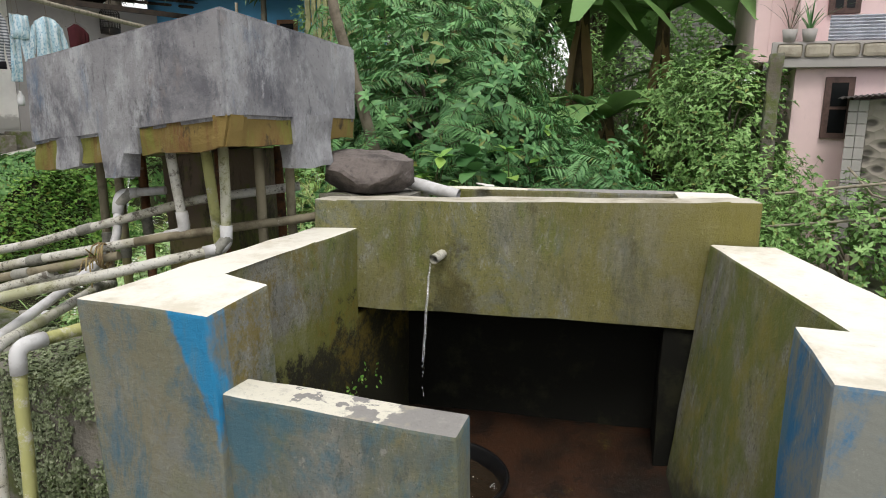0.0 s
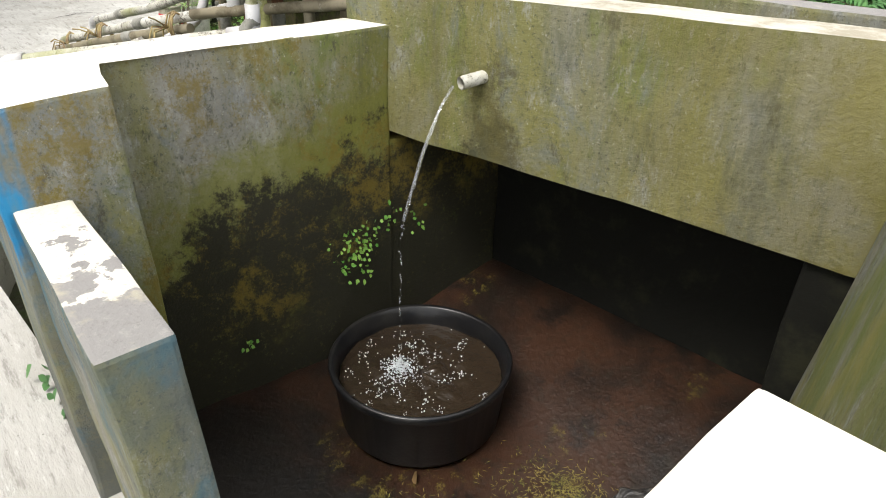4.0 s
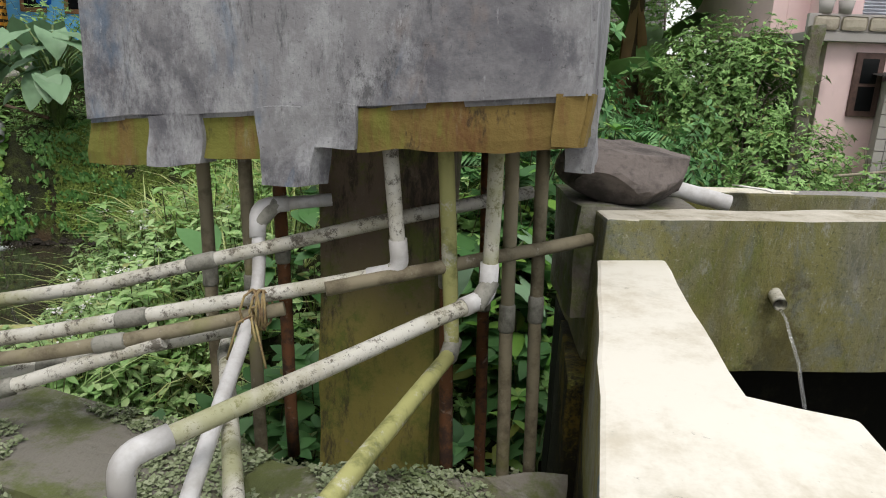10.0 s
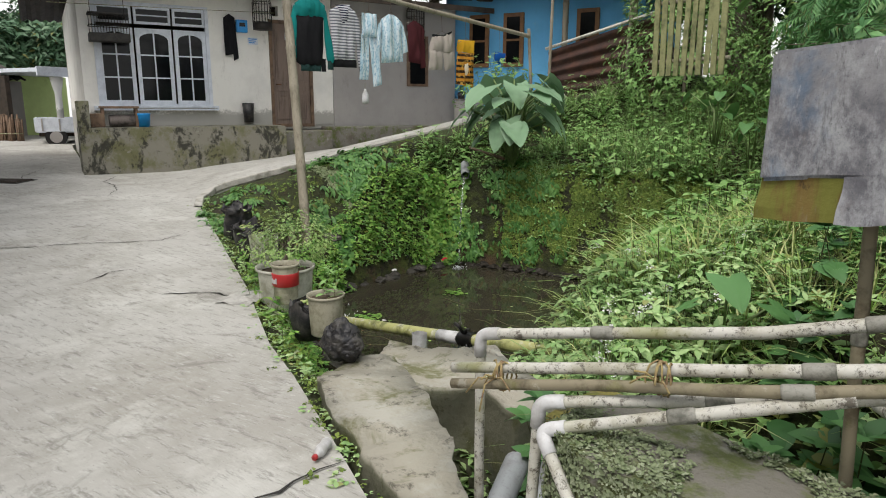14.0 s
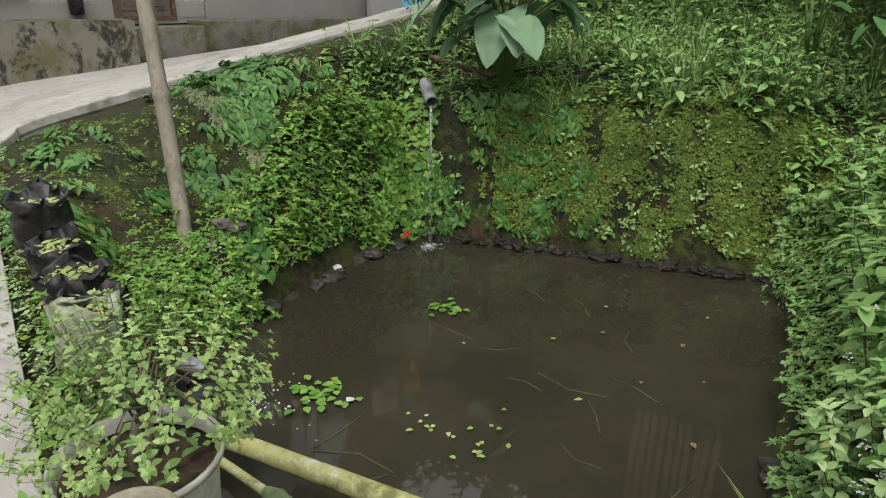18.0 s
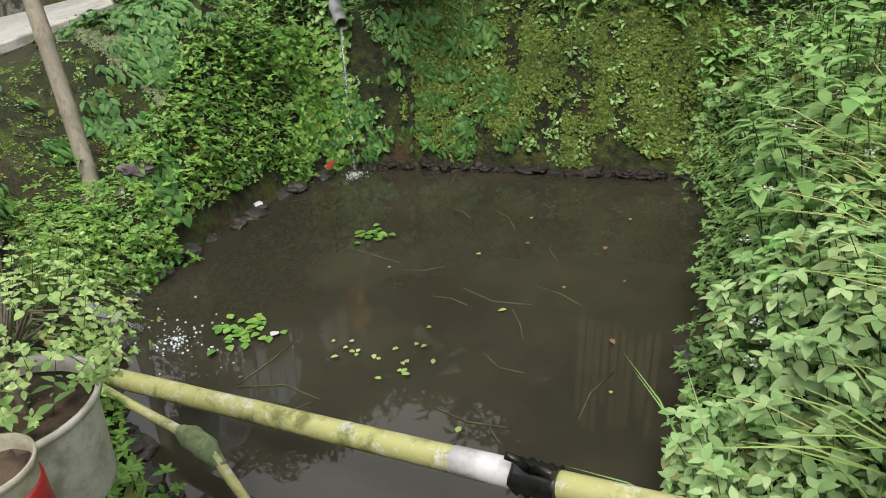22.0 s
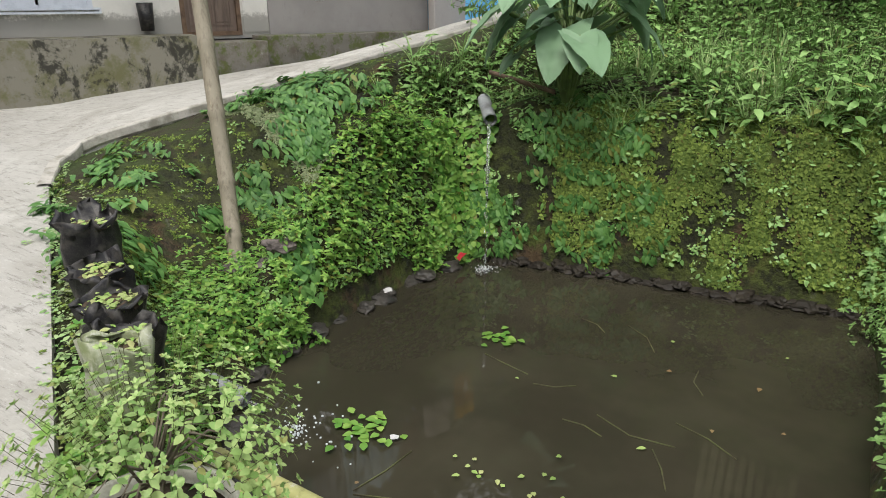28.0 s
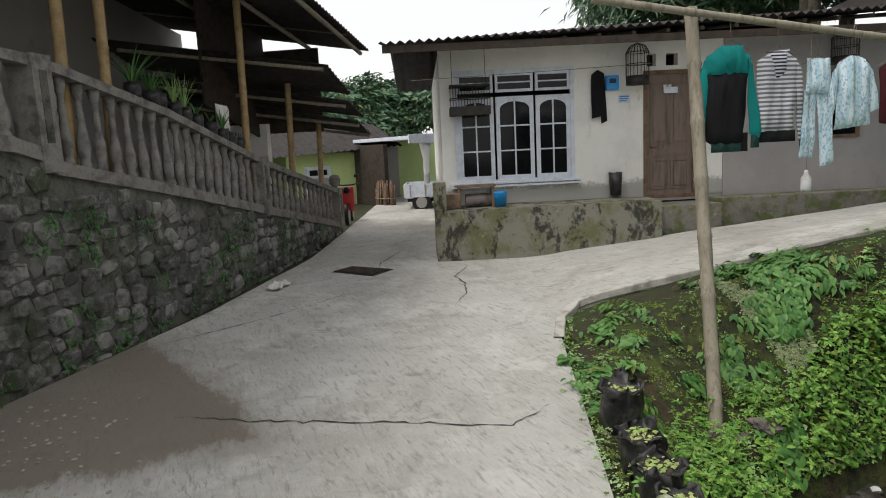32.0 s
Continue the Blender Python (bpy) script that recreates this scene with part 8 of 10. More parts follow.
bucket("large_pot", (-5.42, 2.02, 0.04), 0.215, 0.32, mat_pot_rim, "wide pale cracked pot under a lime-leaved shrub", seed=4, weed=8)
mat_leaf_potted = leaf_material("pale_lime_leaf", (0.20, 0.36, 0.085), (0.42, 0.55, 0.19))
lime = [herb(500 + i, 0.26, 4, 0.06, 0.034, 0.6, lambda a, b, d=0.2: leaf_shape(a, b, d * 0.6, 0.1, 0.1)) for i in range(4)]
shrub("potted_shrub", (-5.42, 2.02, 0.30), (0.0, 0.06, 0.19), (0.27, 0.27, 0.19), 250, lime, (mat_leaf_potted, mat_stem), "bushy shrub with small lime green leaves in a pot", 55, (0.36, 0.58), ((0.03, 0, 0), (-0.05, 0.03, 0), (0.0, -0.05, 0)), "shrub", 0.5, 0.012)

t = thing("plastic_bottle", "white plastic bottle with a red cap lying by the kerb", "bottle", (-3.24, 0.47, 0.262), 25)
bm = lathe([(0, 0), (0.021, 0.002), (0.024, 0.012), (0.021, 0.042), (0.024, 0.06), (0.022, 0.09), (0.011, 0.11), (0.010, 0.12), (0, 0.12)], 18)
bmesh.ops.rotate(bm, verts=bm.verts[:], matrix=Matrix.Rotation(radians(90), 3, "X"))
part("bottle", bm, mat_pvc_white, t, soft=True)
bm = lathe([(0, 0.118), (0.012, 0.118), (0.012, 0.13), (0, 0.131)], 16)
bmesh.ops.rotate(bm, verts=bm.verts[:], matrix=Matrix.Rotation(radians(90), 3, "X"))
part("cap", bm, mat_red_plastic, t, "red screw cap", soft=True)


def crumple(name, at, size, material, label, seed, category="litter"):
    bm = bmesh.new()
    bmesh.ops.create_grid(bm, x_segments=12, y_segments=10, size=0.5, matrix=Matrix.Diagonal((size[0], size[1], 1, 1)))
    for v in bm.verts:
        n = Vector(noise.noise_vector(v.co * 9 + Vector((seed, 0, 0))))
        v.co += Vector((n.x * 0.03, n.y * 0.03, 0.008 + size[2] * abs(n.z)))
    bmesh.ops.solidify(bm, geom=bm.faces[:], thickness=0.003)
    return solo(name, bm, material, label, category, at=at, turn=seed * 37)


crumple("paper_sheet", (-5.62, 1.78, road_height(-5.62, 1.78) + 0.004), (0.36, 0.28, 0.05), mat_paper, "torn pale paper sheet lying on the lane", 3)
crumple("rag", (-14.0, 1.75, road_height(-14.0, 1.75) + 0.005), (0.5, 0.22, 0.12), fab_sack, "white rag at the foot of the stone wall", 4, "rag")
crumple("wrapper", (-0.08, 1.17, BACK_TOP + 0.004), (0.15, 0.05, 0.03), fab_sack, "crumpled pale wrapper on the cistern rim", 8)
crumple("wrapper", (-6.98, 6.02, WATER + 0.1), (0.05, 0.14, 0.04), fab_red, "red and white wrapper at the pond's edge", 5)
crumple("scrap", (-7.04, 5.04, WATER + 0.12), (0.07, 0.06, 0.03), mat_pvc_white, "white plastic scrap at the pond's edge", 6)


def crack(points, width, seed):
    """A crack with a ragged line, cut as a thin dark wedge lying in the road's surface."""
    bm = bmesh.new()
    rng = random.Random(seed)
    pts = []
    for a, b in zip(points, points[1:]):
        n = max(2, int(math.hypot(b[0] - a[0], b[1] - a[1]) / 0.07))
        pts += [(lerp(a[0], b[0], i / n) + rng.gauss(0, 0.012), lerp(a[1], b[1], i / n) + rng.gauss(0, 0.012)) for i in range(n)]
    pts.append(points[-1])
    rows = []
    for i, p in enumerate(pts):
        q, o = pts[min(i + 1, len(pts) - 1)], pts[max(0, i - 1)]
        dx, dy = q[0] - o[0], q[1] - o[1]
        ln = math.hypot(dx, dy) + 1e-6
        w = width * (0.15 + rng.random()) * math.sin(math.pi * (0.06 + 0.88 * i / len(pts)))
        z = road_height(*p) + 0.012 * noise.noise((p[0] * 0.8, p[1] * 0.8, 2)) + 0.006
        rows.append((bm.verts.new((p[0] - dy / ln * w, p[1] + dx / ln * w, z)), bm.verts.new((p[0] + dy / ln * w, p[1] - dx / ln * w, z))))
    for a, b in zip(rows, rows[1:]):
        bm.faces.new((a[0], a[1], b[1], b[0]))
    part("crack", bm, mat_crack, road)


pebble_rng = random.Random(77)
bm = bmesh.new()
for i in range(110):
    x, y = pebble_rng.uniform(-10.4, -7.9), pebble_rng.gauss(-0.75, 0.3)
    r = pebble_rng.uniform(0.006, 0.022)
    bmesh.ops.create_icosphere(bm, subdivisions=1, radius=r, matrix=Matrix.Translation((x, y, road_height(x, y) + 0.012 * noise.noise((x * 0.8, y * 0.8, 2)) + r * 0.35)) @ Matrix.Rotation(pebble_rng.uniform(0, 3), 4, "Z") @ Matrix.Diagonal((1.3, 0.9, 0.6, 1)))
solo("gravel", bm, mat_stone_pale, "loose pale gravel washed over the lane", "gravel", "stuff")

mat_crack = plain("open_crack", (0.04, 0.037, 0.032), (0.02, 0.02, 0.018), 0.95, 20)
for n, (line, w) in enumerate((([(-9.5, 0.2), (-9.15, 0.72), (-8.8, 1.3), (-8.45, 1.9), (-8.1, 2.5), (-8.3, 2.95)], 0.013), ([(-13.9, 4.9), (-13.2, 4.3), (-12.7, 4.25), (-12.1, 4.0), (-11.6, 3.6)], 0.014), ([(-6.25, 1.45), (-5.98, 1.71), (-5.75, 1.8)], 0.025),
                               ([(-3.1, 0.42), (-3.14, 0.22), (-3.17, -0.02), (-3.22, -0.3), (-3.3, -0.7)], 0.012), ([(-11.5, -0.5), (-12.3, 1.4), (-13.0, 2.6)], 0.012), ([(-7.0, 1.2), (-7.2, 1.5), (-7.1, 1.75)], 0.01), ([(-16.2, 4.6), (-15.0, 3.7), (-14.3, 3.4)], 0.012))):
    crack(line, w, n)
t = thing("drain_grate", "dark iron drain grate set in the lane", "grate", (-14.5, 3.2, road_height(-14.5, 3.2) + 0.012), 35)
for i in range(7):
    part("bar", box(bmesh.new(), (-0.4, -0.24 + i * 0.07, -0.03), (0.4, -0.205 + i * 0.07, 0.012)), mat_wood_dark, t)
part("grate_frame", box(bmesh.new(), (-0.44, -0.28, -0.04), (0.44, 0.28, -0.006)), mat_crack, t)

# ---- on and round the house ----
def at_house(name, u, v, z, label, category):
    t = thing(name, label, category)
    t.matrix_world = house_m @ pose(u, v, z)
    return t


cage = at_house("bird_cage", -1.38, -0.3, 2.75, "flat black wire cage hung before the window", "cage")
part("tray", box(bmesh.new(), (-0.36, -0.2, 0.0), (0.36, 0.2, 0.16), 0.02), mat_cage, cage)
for i in range(15):
    x = -0.35 + i * 0.05
    part("wire", tube([(x, -0.19, 0.15), (x, -0.19, 0.52)], 0.006, 5), mat_cage, cage)
for z in (0.3, 0.51):
    part("ring_wire", tube([(-0.35, -0.19, z), (0.35, -0.19, z), (0.35, 0.19, z), (-0.35, 0.19, z), (-0.35, -0.19, z)], 0.009, 5), mat_cage, cage)
part("top", box(bmesh.new(), (-0.35, -0.19, 0.515), (0.35, 0.19, 0.54)), mat_cage, cage)
for x in (-0.3, 0.3):
    part("hook", tube([(x, 0, 0.53), (x, 0.05, 1.15)], 0.006, 5), mat_cage, cage)


def dome_cage(u, v, z, r, high, label, box_like=False):
    cage = at_house("bird_cage", u, v, z, label, "cage")
    part("tray", lathe([(0, 0), (r, 0), (r * 1.02, high * 0.22), (0, high * 0.22)], 20), mat_cage, cage)
    for i in range(20):
        q = i * 0.314
        c, s = math.cos(q), math.sin(q)
        part("wire", tube([(r * c, r * s, high * 0.2), (r * c, r * s, high * 0.78), (r * 0.7 * c, r * 0.7 * s, high * 0.93), (0.02 * c, 0.02 * s, high)], 0.005, 5), mat_cage, cage)
    for zz in (0.5, 0.78):
        part("ring_wire", tube([(r * math.cos(i * 0.524), r * math.sin(i * 0.524), high * zz) for i in range(13)], 0.007, 5), mat_cage, cage)
    part("hook", tube([(0, 0, high), (0, 0, high + 0.3)], 0.008, 5), mat_cage, cage)


dome_cage(1.64, -0.35, 3.15, 0.2, 0.72, "domed black bird cage hung by the door")
dome_cage(5.4, -0.35, 3.35, 0.22, 0.6, "pale wire bird cage hung under the eave")
j = at_house("hanging_jacket", 1.0, -0.07, 3.45, "black jacket hung on the white wall", "clothes")
part("body", cloth([(-0.12, -0.85), (0.1, -0.8), (0.12, -0.05), (0.0, 0.02), (-0.12, -0.06)], 0.045, 0.03, seed=31), fab_black, j)
part("sleeve", cloth([(0.02, -0.2), (0.12, -0.1), (0.16, -0.9), (0.06, -0.95)], 0.04, 0.02, seed=32), fab_black, j)
m = at_house("meter_box", 1.26, -0.06, 3.1, "small blue electricity meter box", "box")
part("case", box(bmesh.new(), (-0.12, -0.06, 0), (0.12, 0.05, 0.26), 0.02), mat_blue_plastic, m)
part("window", box(bmesh.new(), (-0.06, -0.065, 0.12), (0.06, -0.058, 0.2)), mat_glass, m)
m = at_house("wall_notice", 1.5, -0.006, 2.86, "small blue and white notice on the wall", "notice")
part("plate", box(bmesh.new(), (-0.11, -0.006, 0), (0.11, 0.0, 0.15)), mat_window_paint, m)
for k in range(3):
    part("bar", box(bmesh.new(), (-0.09, -0.009, 0.03 + 0.04 * k), (0.05 + 0.02 * k, -0.0065, 0.05 + 0.04 * k)), mat_blue_plastic, m)
m = at_house("door_notice", 2.36, -0.03, 3.0, "small pale sticker on the door", "notice")
part("plate", box(bmesh.new(), (-0.13, -0.006, 0), (0.13, 0.03, 0.11)), mat_window_paint, m)
m = at_house("wall_pot", 1.3, -0.1, 1.18, "tall black plastic pot against the wall", "pot")
part("pot", lathe([(0, 0), (0.1, 0), (0.125, 0.42), (0.11, 0.42), (0.09, 0.05), (0, 0.05)], 18), mat_black_plastic, m, soft=True)
m = at_house("blue_bucket", -0.93, -0.55, FL + 0.005, "bright blue plastic bucket on the porch", "bucket")
part("pail", lathe([(0, 0), (0.11, 0), (0.135, 0.26), (0.145, 0.26), (0.14, 0.24), (0.12, 0.02), (0, 0.02)], 22), mat_blue_plastic, m, soft=True)
m = at_house("wooden_stool", -1.35, -0.5, FL + 0.005, "low grey wooden stand on the porch", "stand")
part("seat", box(bmesh.new(), (-0.35, -0.15, 0.36), (0.35, 0.15, 0.4), 0.006), mat_wood_old, m)
for x in (-0.3, 0.3):
    for y in (-0.11, 0.11):
        part("leg", box(bmesh.new(), (x - 0.025, y - 0.025, 0), (x + 0.025, y + 0.025, 0.36)), mat_wood_old, m)
m = at_house("wooden_box", -1.78, -0.6, FL + 0.005, "small brown wooden box on the porch", "box")
part("crate", box(bmesh.new(), (-0.14, -0.14, 0), (0.14, 0.14, 0.26), 0.01), mat_wood_old, m)
m = at_house("log", -1.3, -0.5, FL + 0.12, "grey log lying under the stand", "log")
part("stem", tube([(-0.24, 0, 0), (0.25, 0, 0.01)], 0.12, 12), mat_stone_grey, m)
# a shuttered window in the grey wall
w = at_house("shutter_window", 5.6, -0.075, 2.1, "narrow dark window with old wooden frame", "window")
part("pane", box(bmesh.new(), (-0.22, -0.01, 0), (0.22, 0.01, 1.1)), mat_glass, w)
for lo, hi in (((-0.3, -0.03, -0.06), (-0.22, 0.01, 1.16)), ((0.22, -0.03, -0.06), (0.3, 0.01, 1.16)), ((-0.22, -0.03, -0.06), (0.22, 0.01, 0.0)), ((-0.22, -0.03, 1.1), (0.22, 0.01, 1.16))):
    part("frame_bar", box(bmesh.new(), lo, hi, 0.005), mat_wood_old, w)
part("cloth_line", tube([(-2.4, -0.9, 3.35), (-0.2, -0.7, 3.42), (1.9, -0.5, 3.5)], 0.006, 5), mat_cord, house, "thin line strung before the window")


# ---- floating scraps and stones in the pond ----
def floater(name, at, n, size, material, label, seed, spread):
    rng = random.Random(seed)
    bm = bmesh.new()
    for i in range(n):
        q = rng.uniform(0, 6.3)
        leaf_blade(bm, (rng.gauss(0, spread), rng.gauss(0, spread), 0.006 + rng.uniform(0, 0.02)), (math.cos(q), math.sin(q), 0.25 * rng.random()), (0, 0, 1), size * rng.uniform(0.7, 1.3), size * 0.8, 0.15, 0.1, 3)
    return solo(name, bm, material, label, "plant", "stuff" if n > 1 else "", at=(at[0], at[1], WATER), group="floating leaves" if name == "floating_leaf" else "")


floater("floating_weed", (-6.04, 5.05), 26, 0.06, mat_leaf_bright, "bright green weed floating on the pond", 1, 0.07)
floater("floating_weed", (-6.18, 3.66), 40, 0.06, mat_leaf_bright, "clump of green leaves floating on the pond", 2, 0.09)
floater("floating_weed", (-5.2, 3.7), 12, 0.035, mat_leaf_lime, "sprig of green leaves floating on the pond", 3, 0.10)
floater("floating_weed", (-5.5, 3.72), 7, 0.034, mat_leaf_lime, "sprig of green leaves floating on the pond", 5, 0.05)
floater("plastic_scrap", (-5.97, 3.68), 1, 0.07, mat_pvc_white, "white plastic scrap floating on the pond", 8, 0.001)
rng = random.Random(41)
for x, y in ((-4.55, 4.72), (-4.18, 4.23), (-5.14, 4.04), (-5.17, 4.95), (-4.8, 4.35), (-5.7, 4.6), (-4.4, 5.3), (-5.0, 5.6), (-4.1, 3.8), (-4.7, 3.3), (-5.9, 3.3), (-4.3, 5.8), (-5.6, 3.1), (-4.9, 5.2), (-4.2, 4.9)):
    floater("floating_leaf", (x, y), 1, rng.uniform(0.025, 0.042), mat_dry if rng.random() < 0.4 else mat_leaf_lime, "single pale leaf floating on the pond", rng.randint(0, 999), 0.001)
for i in range(16):
    x, y, q, ln = rng.uniform(-5.9, -4.1), rng.uniform(3.1, 5.9), rng.uniform(0, 3.1), rng.uniform(0.15, 0.5)
    d = Vector((math.cos(q), math.sin(q), 0))
    c = Vector((x, y, WATER + 0.003))
    side = Vector((-d.y, d.x, 0)) * rng.uniform(-0.2, 0.2) * ln
    solo("floating_twig", tube([c - d * ln / 2, c + side, c + d * ln / 2], 0.004, 5), mat_stem, "thin stalk floating on the pond", "twig", group="floating stalks")


def rock(at, size, seed, material, label):
    bm = bmesh.new()
    bmesh.ops.create_icosphere(bm, subdivisions=3, radius=1.0)
    for v in bm.verts:
        n = v.co.normalized()
        v.co = n * (1 + 0.45 * noise.noise(n * 1.6 + Vector((seed * 3.1, 0, 0))) + 0.12 * noise.noise(n * 5 + Vector((0, seed, 0))))
        v.co = Vector((v.co.x * size, v.co.y * size * 0.8, v.co.z * size * 0.42))
    return solo("stone", bm, material, label, "stone", at=at, turn=seed * 53, group="stones round the pond")


# near-black colour that holds the shade of the undercut bank
mat_undercut_shade = plain("undercut_shade_black", (0.018, 0.015, 0.011), (0.035, 0.028, 0.02), 0.6, 9, 0.6)
mat_wet_stone = plain("wet_dark_stone", (0.06, 0.055, 0.048), (0.025, 0.023, 0.02), 0.5, 9, 0.6)
line = [(-5.6, 2.45), (-6.5, 3.0), (-7.12, 3.6), (-7.2, 4.6), (-7.17, 5.8), (-7.0, 6.3)]
n = 0
for a, b in zip(line, line[1:]):
    ln = math.hypot(b[0] - a[0], b[1] - a[1])
    for i in range(int(ln / 0.19)):
        s = (i + rng.random() * 0.7) / (ln / 0.19)
        n += 1
        rock((lerp(a[0], b[0], s) + rng.gauss(0, 0.03), lerp(a[1], b[1], s) + rng.gauss(0, 0.03), WATER + rng.uniform(-0.02, 0.03)), rng.uniform(0.06, 0.13), n, mat_wet_stone, "dark wet stone at the pond's edge")
# added stones, coloured as the shadow band along the back waterline
for i in range(46):
    n += 1
    s_ = (i + rng.random()) / 46
    x, y = lerp(-6.95, -3.95, s_), lerp(6.36, 6.8, s_) + rng.gauss(0, 0.02)
    rock((x, y, WATER + rng.uniform(-0.02, 0.04)), rng.uniform(0.06, 0.12), n, mat_undercut_shade, "dark wet stone under the mossy bank")
for x, y in ((-7.75, 4.5), (-7.6, 4.72), (-7.85, 4.85), (-7.5, 4.4), (-7.68, 4.62), (-7.9, 4.3)):
    n += 1
    rock((x, y, ground_height(x, y) + 0.03), rng.uniform(0.07, 0.14), n, mat_stone_grey, "grey stone at the foot of the pole")
rock((-3.74, 4.15, WATER + 0.02), 0.14, 77, mat_wet_stone, "dark wet stone at the pond's edge")
g = tuft(91, 30, 0.42, 0.010, 0.95)
tagged(new("grass_tuft", quads_mesh("grass_tuft", g[0] + np.array((-3.62, 2.9, -0.42)), g[1], g[2], (mat_grass, mat_stem))), "long-bladed grass tuft hanging over the pond", "grass")


# ---- the raised veranda beside the lane ----
def on_wall(s, off, z):
    """A point along the veranda's wall: s metres along it, off towards the lane."""
    return Vector((-10.45 - 0.854 * s + 0.520 * off, -1.25 + 0.520 * s + 0.854 * off, z))


def along(table, s):
    for (s0, z0), (s1, z1) in zip(table, table[1:]):
        if s <= s1:
            return lerp(z0, z1, (s - s0) / (s1 - s0))
    return table[-1][1]


BASE = [(-9, 3.3), (0.66, 2.50), (0.95, 2.42), (1.17, 2.27), (3.13, 1.93), (6.15, 1.35), (10.1, 0.63), (12, 0.4)]
TOP_EDGE = [(-9, 6.3), (6.6, 4.85), (10, 4.4)]
RAIL = [(-9, 4.0), (0.85, 3.27), (1.35, 3.22), (3.3, 2.87), (6.3, 2.13), (10.3, 1.36), (12, 1.0)]


def slab(bm, stations, low, high, back, front):
    """A long body along the wall, its bottom and top given along s."""
    rows = []
    for s in stations:
        rows.append([bm.verts.new(on_wall(s, o, z)) for o, z in ((back, low(s)), (front, low(s)), (front, high(s)), (back, high(s)))])
    for a, b in zip(rows, rows[1:]):
        for j in range(4):
            bm.faces.new((a[j], b[j], b[(j + 1) % 4], a[(j + 1) % 4]))
    bm.faces.new(rows[0])
    bm.faces.new(rows[-1][::-1])
    bmesh.ops.recalc_face_normals(bm, faces=bm.faces[:])
    return bm


stations = [-9, -5, -2, 0, 0.66, 0.95, 1.17, 1.6, 2.4, 3.13, 4, 5, 6.15, 7, 8, 9, 10.1]
wall_south = solo("wall_south", roughen(slab(bmesh.new(), stations, lambda s: -0.4, lambda s: along(BASE, s) - 0.14, -0.5, -0.03), 0.02, 3, 0.5), mat_mortar, "rough stone retaining wall below a balustrade, mossy and dark", "wall", "structure")
veranda = thing("balustrade", "weathered concrete balustrade on top of the stone wall", "balustrade")
part("base_rail", roughen(slab(bmesh.new(), stations, lambda s: along(BASE, s) - 0.14, lambda s: along(BASE, s), -0.22, 0.015), 0.008, 6, 0.2), mat_baluster, veranda, "stained concrete base rail")
part("top_rail", roughen(slab(bmesh.new(), [-9, -4, 0, 0.85, 1.35, 2.3, 3.3, 4.8, 6.3, 8, 10.3], lambda s: along(RAIL, s) - 0.10, lambda s: along(RAIL, s), -0.20, 0.0), 0.006, 6, 0.2), mat_baluster, veranda, "stained concrete hand rail")
profile = [(0.045, 0.0), (0.06, 0.0), (0.062, 0.06), (0.045, 0.09), (0.05, 0.12), (0.066, 0.22), (0.066, 0.32), (0.045, 0.46), (0.034, 0.58), (0.048, 0.62), (0.034, 0.66), (0.03, 0.78), (0.05, 0.86), (0.055, 0.91), (0.06, 0.93), (0.06, 1.0)]
baluster_mesh = smooth(mesh_of("baluster", lathe(profile, 14)))
s = -2.2
while s < 10.1:
    if min(abs(s - q) for q in (1.1, 6.12, 10.3)) > 0.17:
        ob = part("baluster", baluster_mesh, mat_baluster, veranda)
        p = on_wall(s, -0.1, along(BASE, s) - 0.01)
        ob.matrix_local = Matrix.Translation(p) @ Matrix.Diagonal((1, 1, along(RAIL, s) - along(BASE, s) - 0.08, 1))
    s += 0.262
for q in (1.1, 6.12, 10.3):
    bm = slab(bmesh.new(), [q - 0.13, q + 0.13], lambda s: along(BASE, q) - 0.16, lambda s: along(RAIL, q) + 0.03, -0.24, 0.03)
    post = part("post", roughen(bm, 0.005, 7, 0.15), mat_baluster, veranda, "square concrete post")
    bm = slab(bmesh.new(), [q - 0.05, q + 0.05], lambda s: along(BASE, q) + 0.12, lambda s: along(RAIL, q) - 0.12, 0.0, 0.036)
    part("panel", bm, mat_mortar, post)
p = on_wall(10.3, -0.1, along(RAIL, 10.3) + 0.02)
part("finial", lathe([(0.05, 0), (0.06, 0.04), (0.12, 0.1), (0.14, 0.2), (0.1, 0.3), (0, 0.33)], 16), mat_baluster, veranda, "round stone finial").matrix_local = Matrix.Translation(p)
part("end_wall", slab(bmesh.new(), [10.1, 10.45], lambda s: -0.3, lambda s: 0.55, -4, -0.02), mat_mortar, wall_south)

# the floor, back wall, posts and roofs of the veranda
veranda_house = thing("veranda_house", "dim open veranda with bamboo posts under low tin roofs", "house")
part("floor_slab", slab(bmesh.new(), stations, lambda s: along(BASE, s) - 0.2, lambda s: along(BASE, s) - 0.1, -5.0, -0.23), mat_porch, veranda_house)
part("back_wall", slab(bmesh.new(), [-9, -4, 4.6, 7.5, 10.2], lambda s: -0.2, lambda s: along(TOP_EDGE, s) + 0.68, -3.7, -3.5), mat_house_grey, veranda_house, "dingy white inner wall")
part("far_wall", slab(bmesh.new(), [9.2, 9.4], lambda s: -0.2, lambda s: 2.9, -3.5, -1.2), mat_house_white, veranda_house)


def tin_roof(s0, s1, z0, z1, front, back, rise, waves, label=""):
    corrugated(on_wall(s0, front, z0), on_wall(s1, front, z1), on_wall(s1, back, z1 + rise), on_wall(s0, back, z0 + rise), waves, 0.02, "roof", mat_tin_dark, veranda_house, label)


